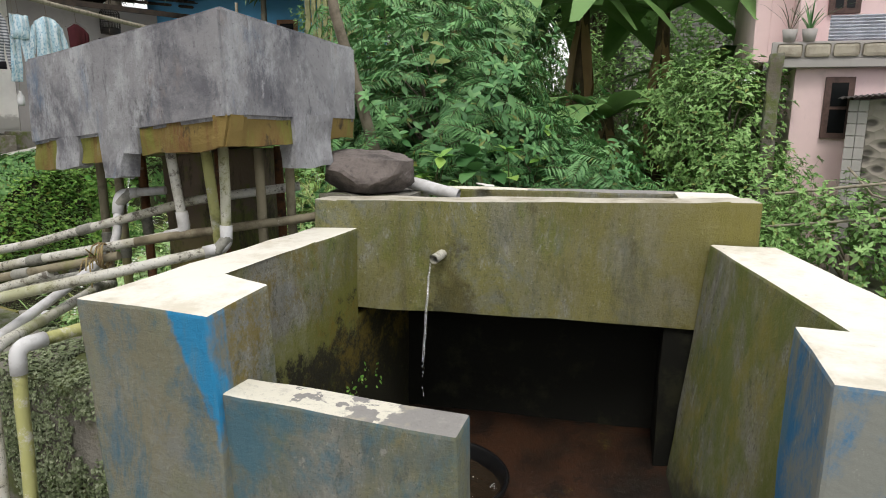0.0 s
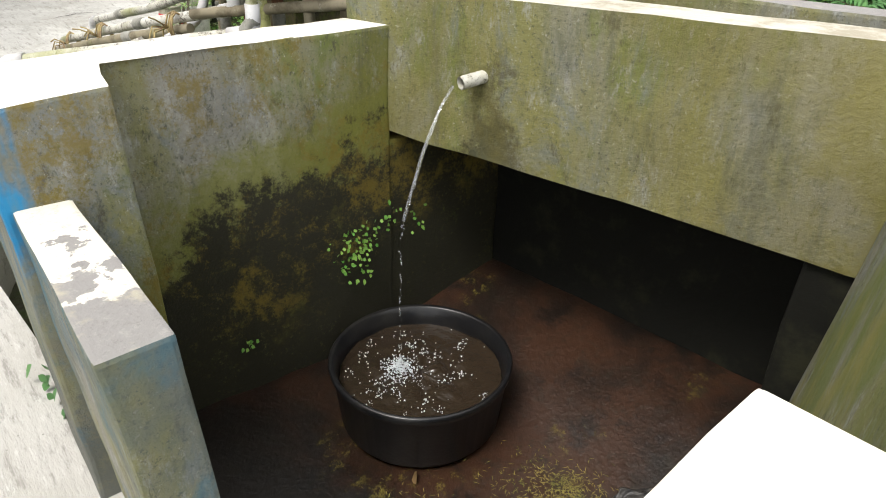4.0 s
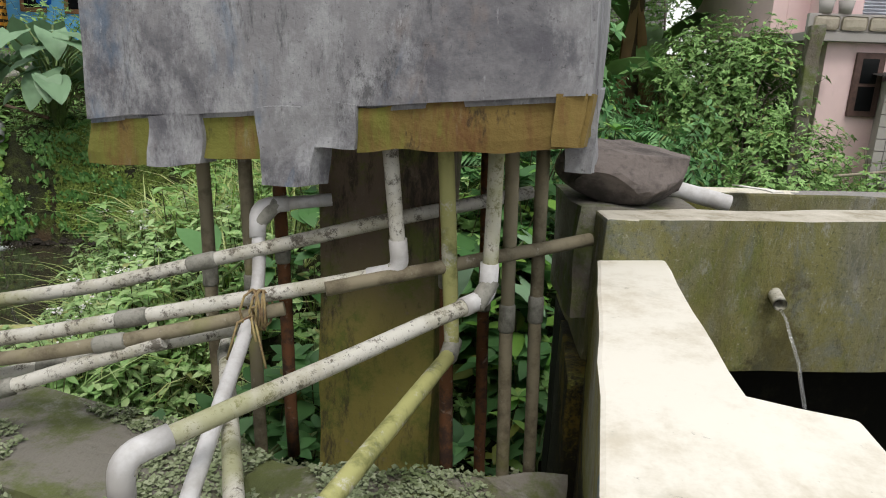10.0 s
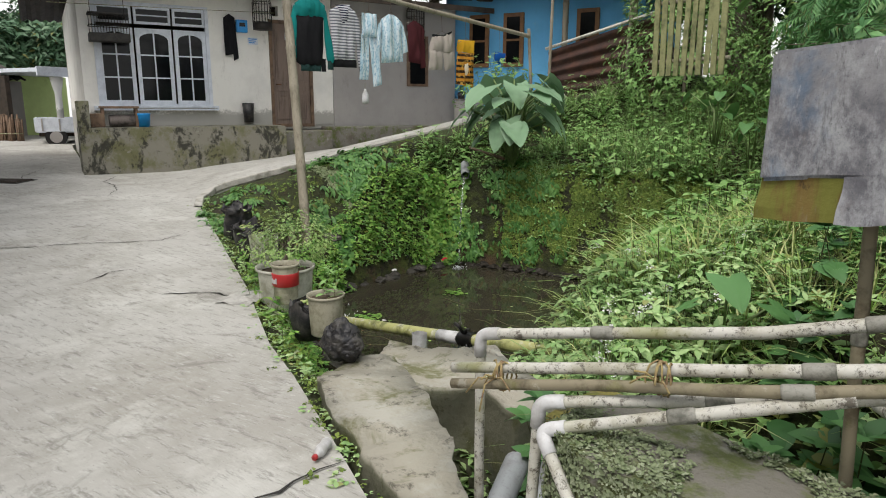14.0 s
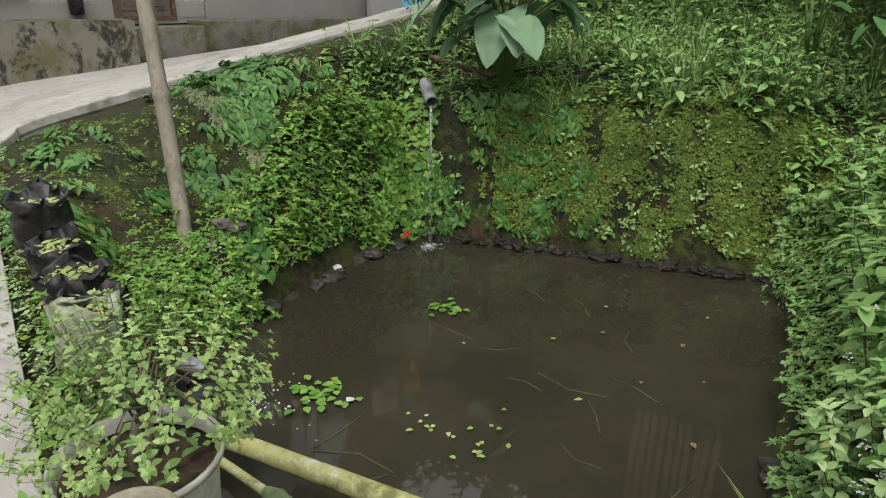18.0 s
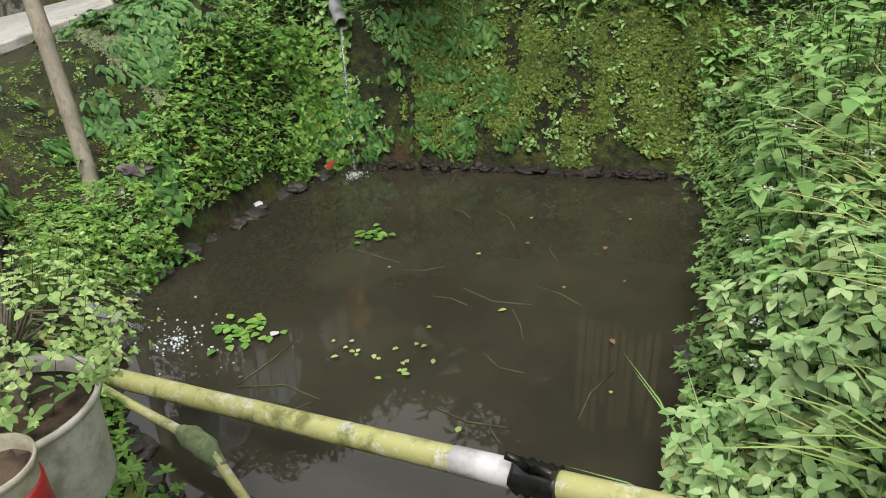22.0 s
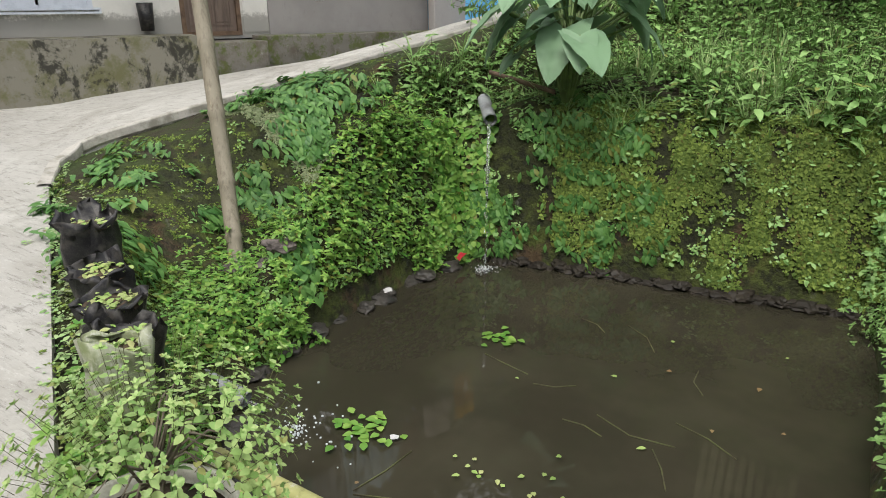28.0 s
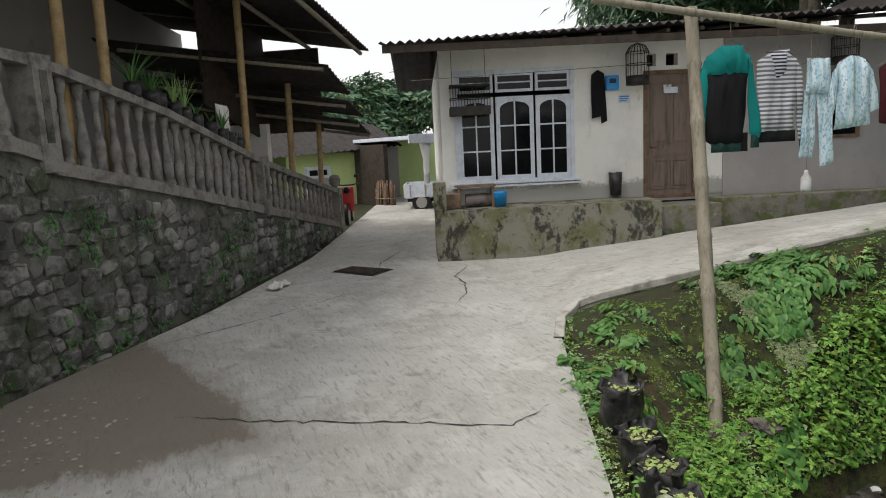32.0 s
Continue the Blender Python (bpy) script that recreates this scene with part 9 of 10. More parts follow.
part("gable_panel", slab(bmesh.new(), [9.75, 9.8], lambda s: 2.7, lambda s: 4.5, -3.5, -0.1), mat_wood_dark, veranda_house, "dark woven gable panel")
part("gable_panel", slab(bmesh.new(), [6.9, 9.75], lambda s: 3.2 - 0.25 * (s - 6.9), lambda s: 5.3 - 0.13 * (s - 6.9), -1.4, -1.35), mat_wood_dark, veranda_house)
tin_roof(-9, 10.0, 6.3, 4.4, 1.0, -4.2, 0.9, 110, "dark corrugated roof seen from below")
tin_roof(6.9, 8.3, 3.75, 3.35, 1.0, -3.6, 0.8, 9, "dark corrugated lower roof")
tin_roof(8.1, 9.2, 3.2, 2.95, 1.0, -3.6, 0.8, 8)
tin_roof(9.0, 10.1, 2.85, 2.6, 0.9, -3.6, 0.8, 8)
for q, top in ((-0.35, 5.3), (1.7, 5.2), (2.4, 5.1), (6.0, 4.8), (8.0, 3.6), (9.7, 2.9)):
    bamboo("post", [on_wall(q, -0.24, along(BASE, q) - 0.1), on_wall(q + 0.05, -0.2, top)], 0.062, veranda_house, "yellow-brown bamboo post", 0.5, mat_bamboo_warm)
for off, dz in ((0.85, -0.1), (-0.3, 0.08), (-1.6, 0.3)):
    bamboo("beam", [on_wall(-8, off, 6.2 + dz), on_wall(9.8, off, 4.42 + dz)], 0.045, veranda_house, "", 0.6)
for q in (0.0, 2.4, 4.6, 6.6, 8.6):
    z = along(TOP_EDGE, q)
    bamboo("rafter", [on_wall(q, 0.9, z - 0.03), on_wall(q, -3.5, z + 0.72)], 0.04, veranda_house, "", 0.6)
for q, z in ((6.95, 3.68), (8.2, 3.1), (9.1, 2.75), (10.0, 2.55)):
    bamboo("rafter", [on_wall(q, 0.9, z), on_wall(q, -3.0, z + 0.6)], 0.035, veranda_house, "", 0.6)


def rail_plant(s, size, n, seed, label, spiky=True):
    z = along(RAIL, s)
    t = thing("potted_plant", label, "plant", tuple(on_wall(s, -0.12, z - 0.005)), 0.0, "potted plants on the rail")
    bm = lathe([(0, 0), (0.085, 0), (0.10, 0.12), (0.095, 0.2), (0.08, 0.17)], 16)
    for v in bm.verts:
        v.co += 0.012 * Vector(noise.noise_vector(v.co * 16 + Vector((seed, 0, 0)))) * min(1.0, v.co.z * 20)
    part("bag", bm, mat_black_plastic, t, soft=True)
    v, f, m = tuft(seed, n, size, 0.022 if spiky else 0.012, 0.55 if spiky else 0.35)
    part("foliage", quads_mesh("foliage", v + np.array((0, 0, 0.15)), f, m, (mat_leaf_dark if spiky else mat_grass, mat_stem)), None, t)


for q, size, n, seed, spiky in ((2.75, 0.55, 26, 1, True), (3.15, 0.42, 26, 2, True), (3.3, 0.2, 8, 3, True), (3.65, 0.55, 30, 4, False), (3.9, 0.55, 30, 5, False), (4.2, 0.3, 12, 6, True), (4.6, 0.25, 10, 7, True), (4.95, 0.38, 26, 8, True), (5.2, 0.2, 8, 9, True), (5.5, 0.15, 6, 10, True)):
    rail_plant(q, size, n, seed, "spiky plant in a black planting bag on the rail" if spiky else "leek-like plant in a black planting bag on the rail", spiky)
t = thing("cloth_sack", "white sack with red bands hung over the rail", "sack", tuple(on_wall(5.35, -0.3, along(RAIL, 5.35) + 0.02)), 148)
part("sack", cloth([(-0.2, 0.0), (0.25, 0.0), (0.22, 0.62), (-0.12, 0.68)], 0.09, 0.05, seed=41), fab_sack, t)
for k in (0.02, 0.13):
    part("band", cloth([(k, 0.02), (k + 0.05, 0.02), (k + 0.05, 0.6), (k, 0.6)], 0.098, 0.04, seed=41), fab_red, t, "red woven band")

# the wall's stones
rng = random.Random(61)
stone_meshes = []
for i in range(14):
    bm = bmesh.new()
    n = rng.choice((5, 6, 6, 7))
    a = [2 * math.pi * (j + rng.uniform(-0.28, 0.28)) / n for j in range(n)]
    pts = [(max(-0.5, min(0.5, 0.62 * math.cos(q))), max(-0.5, min(0.5, 0.62 * math.sin(q)))) for q in a]
    low = [bm.verts.new((x, 0, z)) for x, z in pts]
    mid = [bm.verts.new((x * 0.97, -0.6 + rng.uniform(-0.15, 0.15), z * 0.97)) for x, z in pts]
    top = [bm.verts.new((x * 0.72, -1 + rng.uniform(-0.2, 0.2), z * 0.72)) for x, z in pts]
    for r0, r1 in ((low, mid), (mid, top)):
        for j in range(n):
            bm.faces.new((r0[j], r0[(j + 1) % n], r1[(j + 1) % n], r1[j]))
    bm.faces.new(top)
    bmesh.ops.recalc_face_normals(bm, faces=bm.faces[:])
    me = mesh_of("stone", bm)
    me.materials.append(mat_rubble)
    stone_meshes.append(me)
turn_wall = math.degrees(math.atan2(0.520, -0.854)) + 180
far_v, far_f, count = [], [], 0
s = -2.5
z = 0.02
while z < 2.6:
    h = rng.uniform(0.13, 0.24)
    s = -2.5 + rng.uniform(0, 0.2)
    while s < 10.2:
        w = rng.uniform(0.13, 0.36)
        c = s + w / 2
        zz = z + h / 2 + rng.uniform(-0.03, 0.03)
        if zz + h / 2 < along(BASE, c) - 0.13 and rng.random() < 0.93:
            me = stone_meshes[rng.randrange(14)]
            m = Matrix.Translation(on_wall(c, -0.045, zz)) @ Matrix.Rotation(radians(turn_wall), 4, "Z") @ Matrix.Rotation(rng.uniform(-0.3, 0.3), 4, "Y") @ Matrix.Diagonal((w * 1.02, rng.uniform(0.035, 0.085), h * 1.04, 1))
            m = m if (m.to_3x3() @ Vector((0, -1, 0))).dot(Vector((0.52, 0.854, 0))) > 0 else m @ Matrix.Diagonal((1, -1, 1, 1))
            if 0.2 < c < 6.3 and count < 300:
                count += 1
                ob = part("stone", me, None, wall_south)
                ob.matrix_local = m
            else:
                k = len(far_v)
                far_v += [m @ v.co for v in me.vertices]
                far_f += [tuple(k + i for i in p.vertices) for p in me.polygons]
        s += w + rng.uniform(0.01, 0.04)
    z += h + 0.015
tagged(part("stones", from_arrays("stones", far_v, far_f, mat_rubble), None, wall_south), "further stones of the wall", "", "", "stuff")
g = Plants()
for i in range(1500):
    s, z = rng.uniform(-1, 10.2), rng.uniform(0.1, 2.3)
    if z < along(BASE, s) - 0.15 and noise.noise((s * 1.1, z * 1.6, 7)) + 0.4 * (1.0 - z) > 0.12:
        v, f, m = (creepers + seedlings)[i % 8]
        p = np.array(on_wall(s, 0.04, z))
        k = rng.uniform(0.6, 1.6)
        w = np.stack([-v[:, 0] * 0.854 + 0.52 * v[:, 2], v[:, 0] * 0.52 + 0.854 * v[:, 2], v[:, 1]], 1) * k
        g.v.append(w + p)
        g.f.append(f + g.n)
        g.mi.append(m)
        g.n += len(v)
tagged(new("wall_weeds", g.mesh("wall_weeds", (mat_leaf_dark, mat_stem))), "small dark weeds growing out of the stone wall", "weeds", "", "stuff")
# the walls that close the lane behind
solo("wall_east", roughen(prism([(14.4, -9.3), (14.0, -9.7), (-4.2, -5.25), (-3.9, -5.0)][::-1], -0.4, 2.3), 0.03, 2, 0.8), mat_mortar, "plain rough wall along the lane", "wall", "structure")


# ---- a small house kit for the buildings behind ----
def building(name, label, at, turn, parts):
    """parts: (part name, low corner, high corner, material, label) boxes in the house's own space."""
    t = thing(name, label, "house", at, turn)
    for n, lo, hi, m, lab in parts:
        part(n, box(bmesh.new(), lo, hi, 0.01), m, t, lab)
    return t


def window_in(parent, x, y, z, w, h, frame_mat, cols=2, rows=3, face=-1, pane_mat=None):
    """A window with casing, panes and bars on a wall whose outside is towards -y."""
    win = part("window", box(bmesh.new(), (x - w / 2 - 0.07, y - 0.05, z - 0.07), (x + w / 2 + 0.07, y + 0.02, z + h + 0.07), 0.008), frame_mat, parent)
    for i in range(cols):
        for j in range(rows):
            a, b = x - w / 2 + w * i / cols, z + h * j / rows
            part("pane", box(bmesh.new(), (a + 0.025, y - 0.058, b + 0.025), (a + w / cols - 0.025, y - 0.053, b + h / rows - 0.025)), pane_mat or mat_glass, win)


# green house at the end of the lane
green = building("green_house", "lime green single-storey house under a dark tiled roof", (-27.0, 4.9, 0), 100, (
    ("front_wall", (-0.6, 0, -0.3), (2.6, 0.2, 2.2), mat_house_green, "lime green front wall"), ("side_wall", (2.6, 0.0, -0.3), (3.7, 6, 2.3), mat_house_grey, "bare grey side wall"),
    ("rear_wall", (-0.6, 5.8, -0.3), (2.6, 6, 2.2), mat_house_green, ""), ("door_frame", (-0.05, -0.03, 0.2), (0.95, 0.0, 1.75), mat_window_paint, "white door frame"),
    ("door", (0.05, -0.05, 0.2), (0.85, -0.03, 1.6), mat_house_grey, "pale grey door")))
window_in(green, 0.45, -0.02, 1.42, 0.7, 0.24, mat_window_paint, 2, 1)
corrugated((-3.2, -0.5, 2.05), (3.6, -0.5, 2.35), (4.0, 2.6, 3.3), (-3.2, 2.6, 3.1), 26, 0.03, "roof", mat_tile, green, "dark tiled roof")
corrugated((4.0, 6.5, 2.1), (-3.2, 6.5, 2.1), (-3.2, 2.6, 3.1), (4.0, 2.6, 3.3), 26, 0.03, "roof", mat_tile, green)
t = thing("firewood_bundle", "upright bundle of brown firewood against the wall", "firewood", (-24.9, 7.05, 0.1), 15)
for i in range(46):
    x, y = rng.uniform(-0.42, 0.42), rng.uniform(-0.2, 0.2)
    part("stick", tube([(x, y, 0), (x * 1.05 + rng.gauss(0, 0.04), y * 0.7, rng.uniform(0.8, 1.15))], 0.026, 5), mat_wood_old, t)
part("tie", tube([(0.48 * math.cos(q * 0.524), 0.25 * math.sin(q * 0.524), 0.55) for q in range(13)], 0.015, 5), mat_cord, t)
# carport with a white roof
carport = building("carport", "carport with a white metal roof on a round column", (-24.6, 7.6, 0), 100, (
    ("roof", (-0.2, -0.9, 2.5), (2.6, 3.2, 2.62), mat_window_paint, "white metal roof"), ("fascia", (-0.25, -0.95, 2.38), (2.6, -0.88, 2.66), mat_window_paint, ""),
    ("rear_wall", (-0.2, 3.0, -0.2), (0.8, 3.2, 2.5), mat_wood_dark, "dark rear wall"), ("rear_wall", (0.8, 3.0, -0.2), (3.2, 3.2, 2.5), mat_house_green, "green rear wall"), ("side_wall", (-0.35, 0.6, -0.2), (-0.2, 3.2, 2.4), mat_wood_dark, "dark stacked wood wall"),
    ("ground_slab", (-0.2, -1.0, -0.3), (3.2, 3.0, 0.22), mat_porch, "raised concrete slab")))
part("column", lathe([(0.13, 0.2), (0.12, 0.3), (0.1, 0.35), (0.1, 1.9), (0.15, 2.1), (0.2, 2.38)], 16), mat_house_white, carport, "pale round column").matrix_local = pose(0.55, -0.6, 0)
window_in(carport, 1.0, 2.98, 0.9, 0.6, 1.0, mat_window_paint)
# white pickup truck, its tail end in view
truck = thing("pickup_truck", "white pickup truck with a low cargo bed", "truck", (-23.15, 8.5, 0.30), 66)
part("cargo_bed", box(bmesh.new(), (-1.25, -0.75, 0.42), (1.0, 0.75, 0.48), 0.01), mat_window_paint, truck)
for lo, hi in (((-1.25, -0.78, 0.45), (1.0, -0.73, 0.85)), ((-1.25, 0.73, 0.45), (1.0, 0.78, 0.85)), ((-1.28, -0.78, 0.45), (-1.23, 0.78, 0.85)), ((0.98, -0.78, 0.45), (1.03, 0.78, 0.85))):
    side = part("bed_side", box(bmesh.new(), lo, hi, 0.012), mat_window_paint, truck, "white bed side")
for i in range(5):
    part("rib", box(bmesh.new(), (-1.1 + i * 0.45, -0.80, 0.47), (-1.06 + i * 0.45, -0.78, 0.83)), mat_house_grey, truck)
part("chassis", box(bmesh.new(), (-1.2, -0.5, 0.3), (2.4, 0.5, 0.42), 0.01), mat_wood_dark, truck)
bm = bmesh.new()
box(bm, (1.1, -0.8, 0.35), (2.5, 0.8, 1.75), 0.12)
part("cab", bm, mat_window_paint, truck, "white cab")
part("side_window", box(bmesh.new(), (1.4, -0.81, 1.1), (2.2, -0.8, 1.55)), mat_glass, truck)
for x in (-0.75, 1.9):
    for y in (-0.68, 0.68):
        wheel = part("wheel", tube([(x, y - 0.09, 0.29), (x, y + 0.09, 0.29)], 0.29, 22), mat_black_rubber, truck, "black tyre")
        part("rim", tube([(x, y - 0.1, 0.29), (x, y + 0.1, 0.29)], 0.17, 16), mat_house_grey, wheel, "grey steel rim")
# red motorbike behind the balustrade's end
bike = thing("motorbike", "red motor scooter parked at the end of the stone wall", "motorbike", (-20.9, 4.75, road_height(-20.9, 4.75)), -20)
for x in (-0.6, 0.6):
    wheel = part("wheel", tube([(x, -0.05, 0.28), (x, 0.05, 0.28)], 0.28, 20), mat_black_rubber, bike, "black tyre")
    part("hub", tube([(x, -0.055, 0.28), (x, 0.055, 0.28)], 0.12, 12), mat_house_grey, wheel)
part("body", roughen(box(bmesh.new(), (-0.65, -0.13, 0.45), (0.1, 0.13, 0.72), 0.06), 0.02, 4, 0.08), mat_red_plastic, bike, "red body panels", soft=True)
part("front_shield", roughen(box(bmesh.new(), (0.3, -0.17, 0.35), (0.45, 0.17, 0.98), 0.05), 0.02, 4, 0.08), mat_red_plastic, bike, "red front shield", soft=True)
part("seat", box(bmesh.new(), (-0.65, -0.12, 0.72), (0.1, 0.12, 0.82), 0.04), mat_black_rubber, bike)
part("handlebar", tube([(0.3, -0.33, 1.05), (0.38, -0.1, 1.02), (0.38, 0.1, 1.02), (0.3, 0.33, 1.05)], 0.018, 8), mat_black_rubber, bike)
part("headlight", lathe([(0, 0), (0.08, 0.01), (0.09, 0.05), (0.06, 0.1), (0, 0.11)], 14), mat_glass, bike).matrix_local = pose(0.46, 0, 0.9, 0, 90, 0)
for y in (-0.26, 0.26):
    part("mirror", box(bmesh.new(), (0.3, y - 0.06, 1.2), (0.33, y + 0.06, 1.28), 0.01), mat_black_rubber, bike)
part("frame_bar", tube([(-0.5, 0, 0.4), (0.2, 0, 0.3), (0.42, 0, 0.7)], 0.04, 8), mat_black_rubber, bike)

# blue house behind the slope
blue = building("blue_house", "sky blue house with orange-brown window frames", (-12.3, 13.3, 0), 10, (
    ("front_wall", (-0.3, 0, 0.6), (4.6, 0.2, 4.6), mat_house_blue, "sky blue front wall"), ("side_wall", (4.6, 0, 0.6), (4.8, 5, 4.4), mat_house_blue, ""), ("rear_wall", (-0.6, 4.8, 0.6), (4.6, 5, 4.4), mat_house_blue, "")))
for x in (0.68, 1.62, 3.5):
    window_in(blue, x, -0.01, 2.6, 0.40, 1.15, mat_window_brown, 1, 2)
corrugated((-1.2, -1.0, 4.35), (5.6, -1.0, 4.1), (5.6, 2.6, 5.2), (-1.2, 2.6, 5.4), 30, 0.035, "roof", mat_tile, blue, "dark tiled roof")
corrugated((5.6, 6.0, 4.1), (-1.2, 6.0, 4.3), (-1.2, 2.6, 5.4), (5.6, 2.6, 5.2), 30, 0.035, "roof", mat_tile, blue)
for x, y in ((3.1, -0.5), (4.7, -0.6)):
    bamboo("post", [(x, y, 1.0), (x, y, 4.3)], 0.07, blue, "pale wooden post")
part("side_fence", box(bmesh.new(), (4.9, 0.5, 1.2), (5.2, 3, 3.0)), mat_wood_dark, blue)
# rusty tin fence, with posts
fence = thing("tin_fence", "rusty corrugated tin fence on thin poles", "fence", (-8.1, 10.75, 0), 3.5)
sheet_bm = bmesh.new()
rows = []
for i in range(57):
    z = i / 56
    row = []
    for x in (0.0, 0.7, 1.4, 2.1):
        row.append(sheet_bm.verts.new((x, 0.03 * math.sin(z * 56 * 0.785) + 0.02 * x, lerp(1.35, 2.62 + 0.26 * x, z))))
    rows.append(row)
for a, b in zip(rows, rows[1:]):
    for j in range(3):
        sheet_bm.faces.new((a[j], a[j + 1], b[j + 1], b[j]))
bmesh.ops.solidify(sheet_bm, geom=sheet_bm.faces[:], thickness=0.006)
part("tin_sheet", sheet_bm, mat_tin, fence, "rusty brown corrugated sheet")
for x in (0.05, 1.6):
    bamboo("fence_post", [(x, -0.08, 1.0), (x + 0.03, -0.08, 3.7)], 0.03, fence, "", 0.5)
part("top_rail", tube([(-0.05, -0.04, 2.66), (2.15, -0.04, 3.22)], 0.03, 8), mat_pvc, fence, "pale pole along the top")
# bamboo slat fence
slats = thing("bamboo_fence", "tall fence of upright split bamboo slats", "fence", (-5.15, 8.55, 0), -8)
for i in range(10):
    x = i * 0.108
    w = rng.uniform(0.085, 0.105)
    bm = box(bmesh.new(), (x, rng.uniform(-0.012, 0.012), 2.0), (x + w * 0.82, 0.022, rng.uniform(3.3, 3.9)), 0.004)
    bmesh.ops.rotate(bm, verts=bm.verts[:], cent=(x, 0, 2), matrix=Matrix.Rotation(rng.gauss(0, 0.02), 3, "Y"))
    part("slat", bm, mat_bamboo_pale, slats)
for z in (2.2, 3.0):
    part("cross_rail", tube([(-0.05, 0.05, z), (1.1, 0.05, z + 0.02)], 0.03, 7), mat_bamboo, slats)
taro((-4.0, 7.9, stands(-4.0, 7.9) + 0.45), 7, 0.5, 61, "taro plant with dark leaves before the bamboo fence", mat_leaf_dark)
taro((-3.5, 7.7, stands(-3.5, 7.7) + 0.5), 6, 0.42, 62, "taro plant with dark leaves before the bamboo fence", mat_leaf_dark)

# pink two-storey house
mat_window_dark = plain("dark_brown_window_frame", (0.11, 0.065, 0.055), (0.06, 0.035, 0.03), 0.6, 12)
PINK = pose(1.36, 4.62, 1.13) @ Matrix.Scale(0.45, 4)
pink = building("pink_house", "pink two-storey house with a stone-faced balcony band", (0, 0, 0), 0, (
    ("ground_floor", (0.12, 0, -3.0), (9, 0.25, 1.78), mat_house_pink, "pale pink ground floor wall"), ("side_wall", (0.12, 0.25, -3.0), (0.37, 7, 4.6), mat_house_pink, ""),
    ("upper_floor", (-0.25, 1.0, 1.9), (9, 1.25, 4.8), mat_house_pink, "pink upper wall"), ("upper_side", (-0.5, 1.0, 1.9), (-0.25, 7, 4.8), mat_house_pink, ""), ("balcony_slab", (-0.3, -0.2, 1.72), (9, 1.0, 1.86), mat_house_grey, "grey balcony slab"),
    ("balcony_wall", (-0.3, -0.18, 1.86), (9, -0.08, 2.14), mat_house_grey, "balcony parapet")))
pink.matrix_world = PINK
for i in range(22):
    bm = roughen(box(bmesh.new(), (-0.22 + i * 0.42, -0.23, 1.89), (0.16 + i * 0.42, -0.18, 2.10), 0.05), 0.01, 6, 0.1)
    part("facing_stone", bm, mat_stone_pale, pink)
window_in(pink, 0.81, -0.02, 0.62, 0.30, 0.88, mat_window_dark, 1, 2)
window_in(pink, 3.0, -0.02, 0.62, 0.30, 0.88, mat_window_dark, 1, 2)
for x in (0.92, 2.3, 3.8):
    window_in(pink, x, 0.98, 2.78, 0.36, 0.8, mat_window_dark, 2, 2)
bm = bmesh.new()
rows = []
for i in range(33):
    z = i / 32
    rows.append([bm.verts.new((x, -0.04 + 0.018 * math.sin(i * 1.57), 2.14 + 0.42 * z)) for x in (0.55, 1.5, 2.4, 3.2)])
for a, b in zip(rows, rows[1:]):
    for j in range(3):
        bm.faces.new((a[j], a[j + 1], b[j + 1], b[j]))
bmesh.ops.solidify(bm, geom=bm.faces[:], thickness=0.005)
part("white_sheet", bm, mat_window_paint, pink, "white corrugated screen on the balcony")
corrugated((-1.2, 0.2, 4.7), (9.5, 0.2, 4.7), (9.5, 4, 6.2), (-1.2, 4, 6.2), 40, 0.035, "roof", mat_tile, pink, "dark tiled roof")
for k, x in enumerate((-0.05, 0.25)):
    t = thing("balcony_plant", "bare-twigged plant in a pot on the balcony", "plant")
    t.matrix_world = PINK @ pose(x, -0.13, 2.14)
    part("pot", lathe([(0, 0), (0.09, 0), (0.12, 0.2), (0.1, 0.2), (0, 0.16)], 14), mat_house_grey, t)
    v, f, m = tuft(70 + k, 16, 0.75, 0.014 if k == 0 else 0.03, 0.6)
    part("twigs", quads_mesh("twigs", v + np.array((0, 0, 0.15)), f, m, (mat_bark if k == 0 else mat_leaf_dark, mat_stem)), None, t)
solo("overgrown_pillar", roughen(box(bmesh.new(), (-0.05, -0.05, -0.3), (0.05, 0.05, 2.0), 0.008), 0.014, 7, 0.08), mat_mossy_concrete, "mossy square pillar beside the pink house", "pillar", at=(1.25, 4.45, 0))

# grey block shed with a rubble side and a low dark roof
shed = thing("block_shed", "low shed of grey blocks and rubble under a rusty roof", "shed")
shed.matrix_world = pose(1.75, 4.36, 1.12, 0, 0, -16) @ Matrix.Scale(0.45, 4)
part("rubble_wall", roughen(box(bmesh.new(), (0.28, -0.02, -2.6), (5, 0.18, 1.22), 0.01), 0.02, 5, 0.12), mat_shed_rubble, shed, "rough wall of dark rubble in mortar")
part("side_wall", box(bmesh.new(), (0.02, 0.1, -2.6), (0.2, 4, 1.15)), mat_house_grey, shed)
for j in range(9):
    for i in range(2):
        z = -0.5 + j * 0.19
        part("block", box(bmesh.new(), (0.0 + 0.14 * i + 0.003, -0.03, z), (0.14 + 0.14 * i - 0.003, 0.14, z + 0.18), 0.006), mat_house_grey, shed)
corrugated((-0.14, -0.28, 1.22), (5, -0.28, 1.66), (5, 4, 1.9), (-0.14, 4, 1.46), 64, 0.014, "roof", mat_tin_dark, shed, "dark rusty corrugated roof")
bamboo("fallen_stick", [(1.25, 3.75, 1.02), (2.0, 3.7, 1.14)], 0.01, None, "thin bamboo stick lying over the weeds", 0.4)
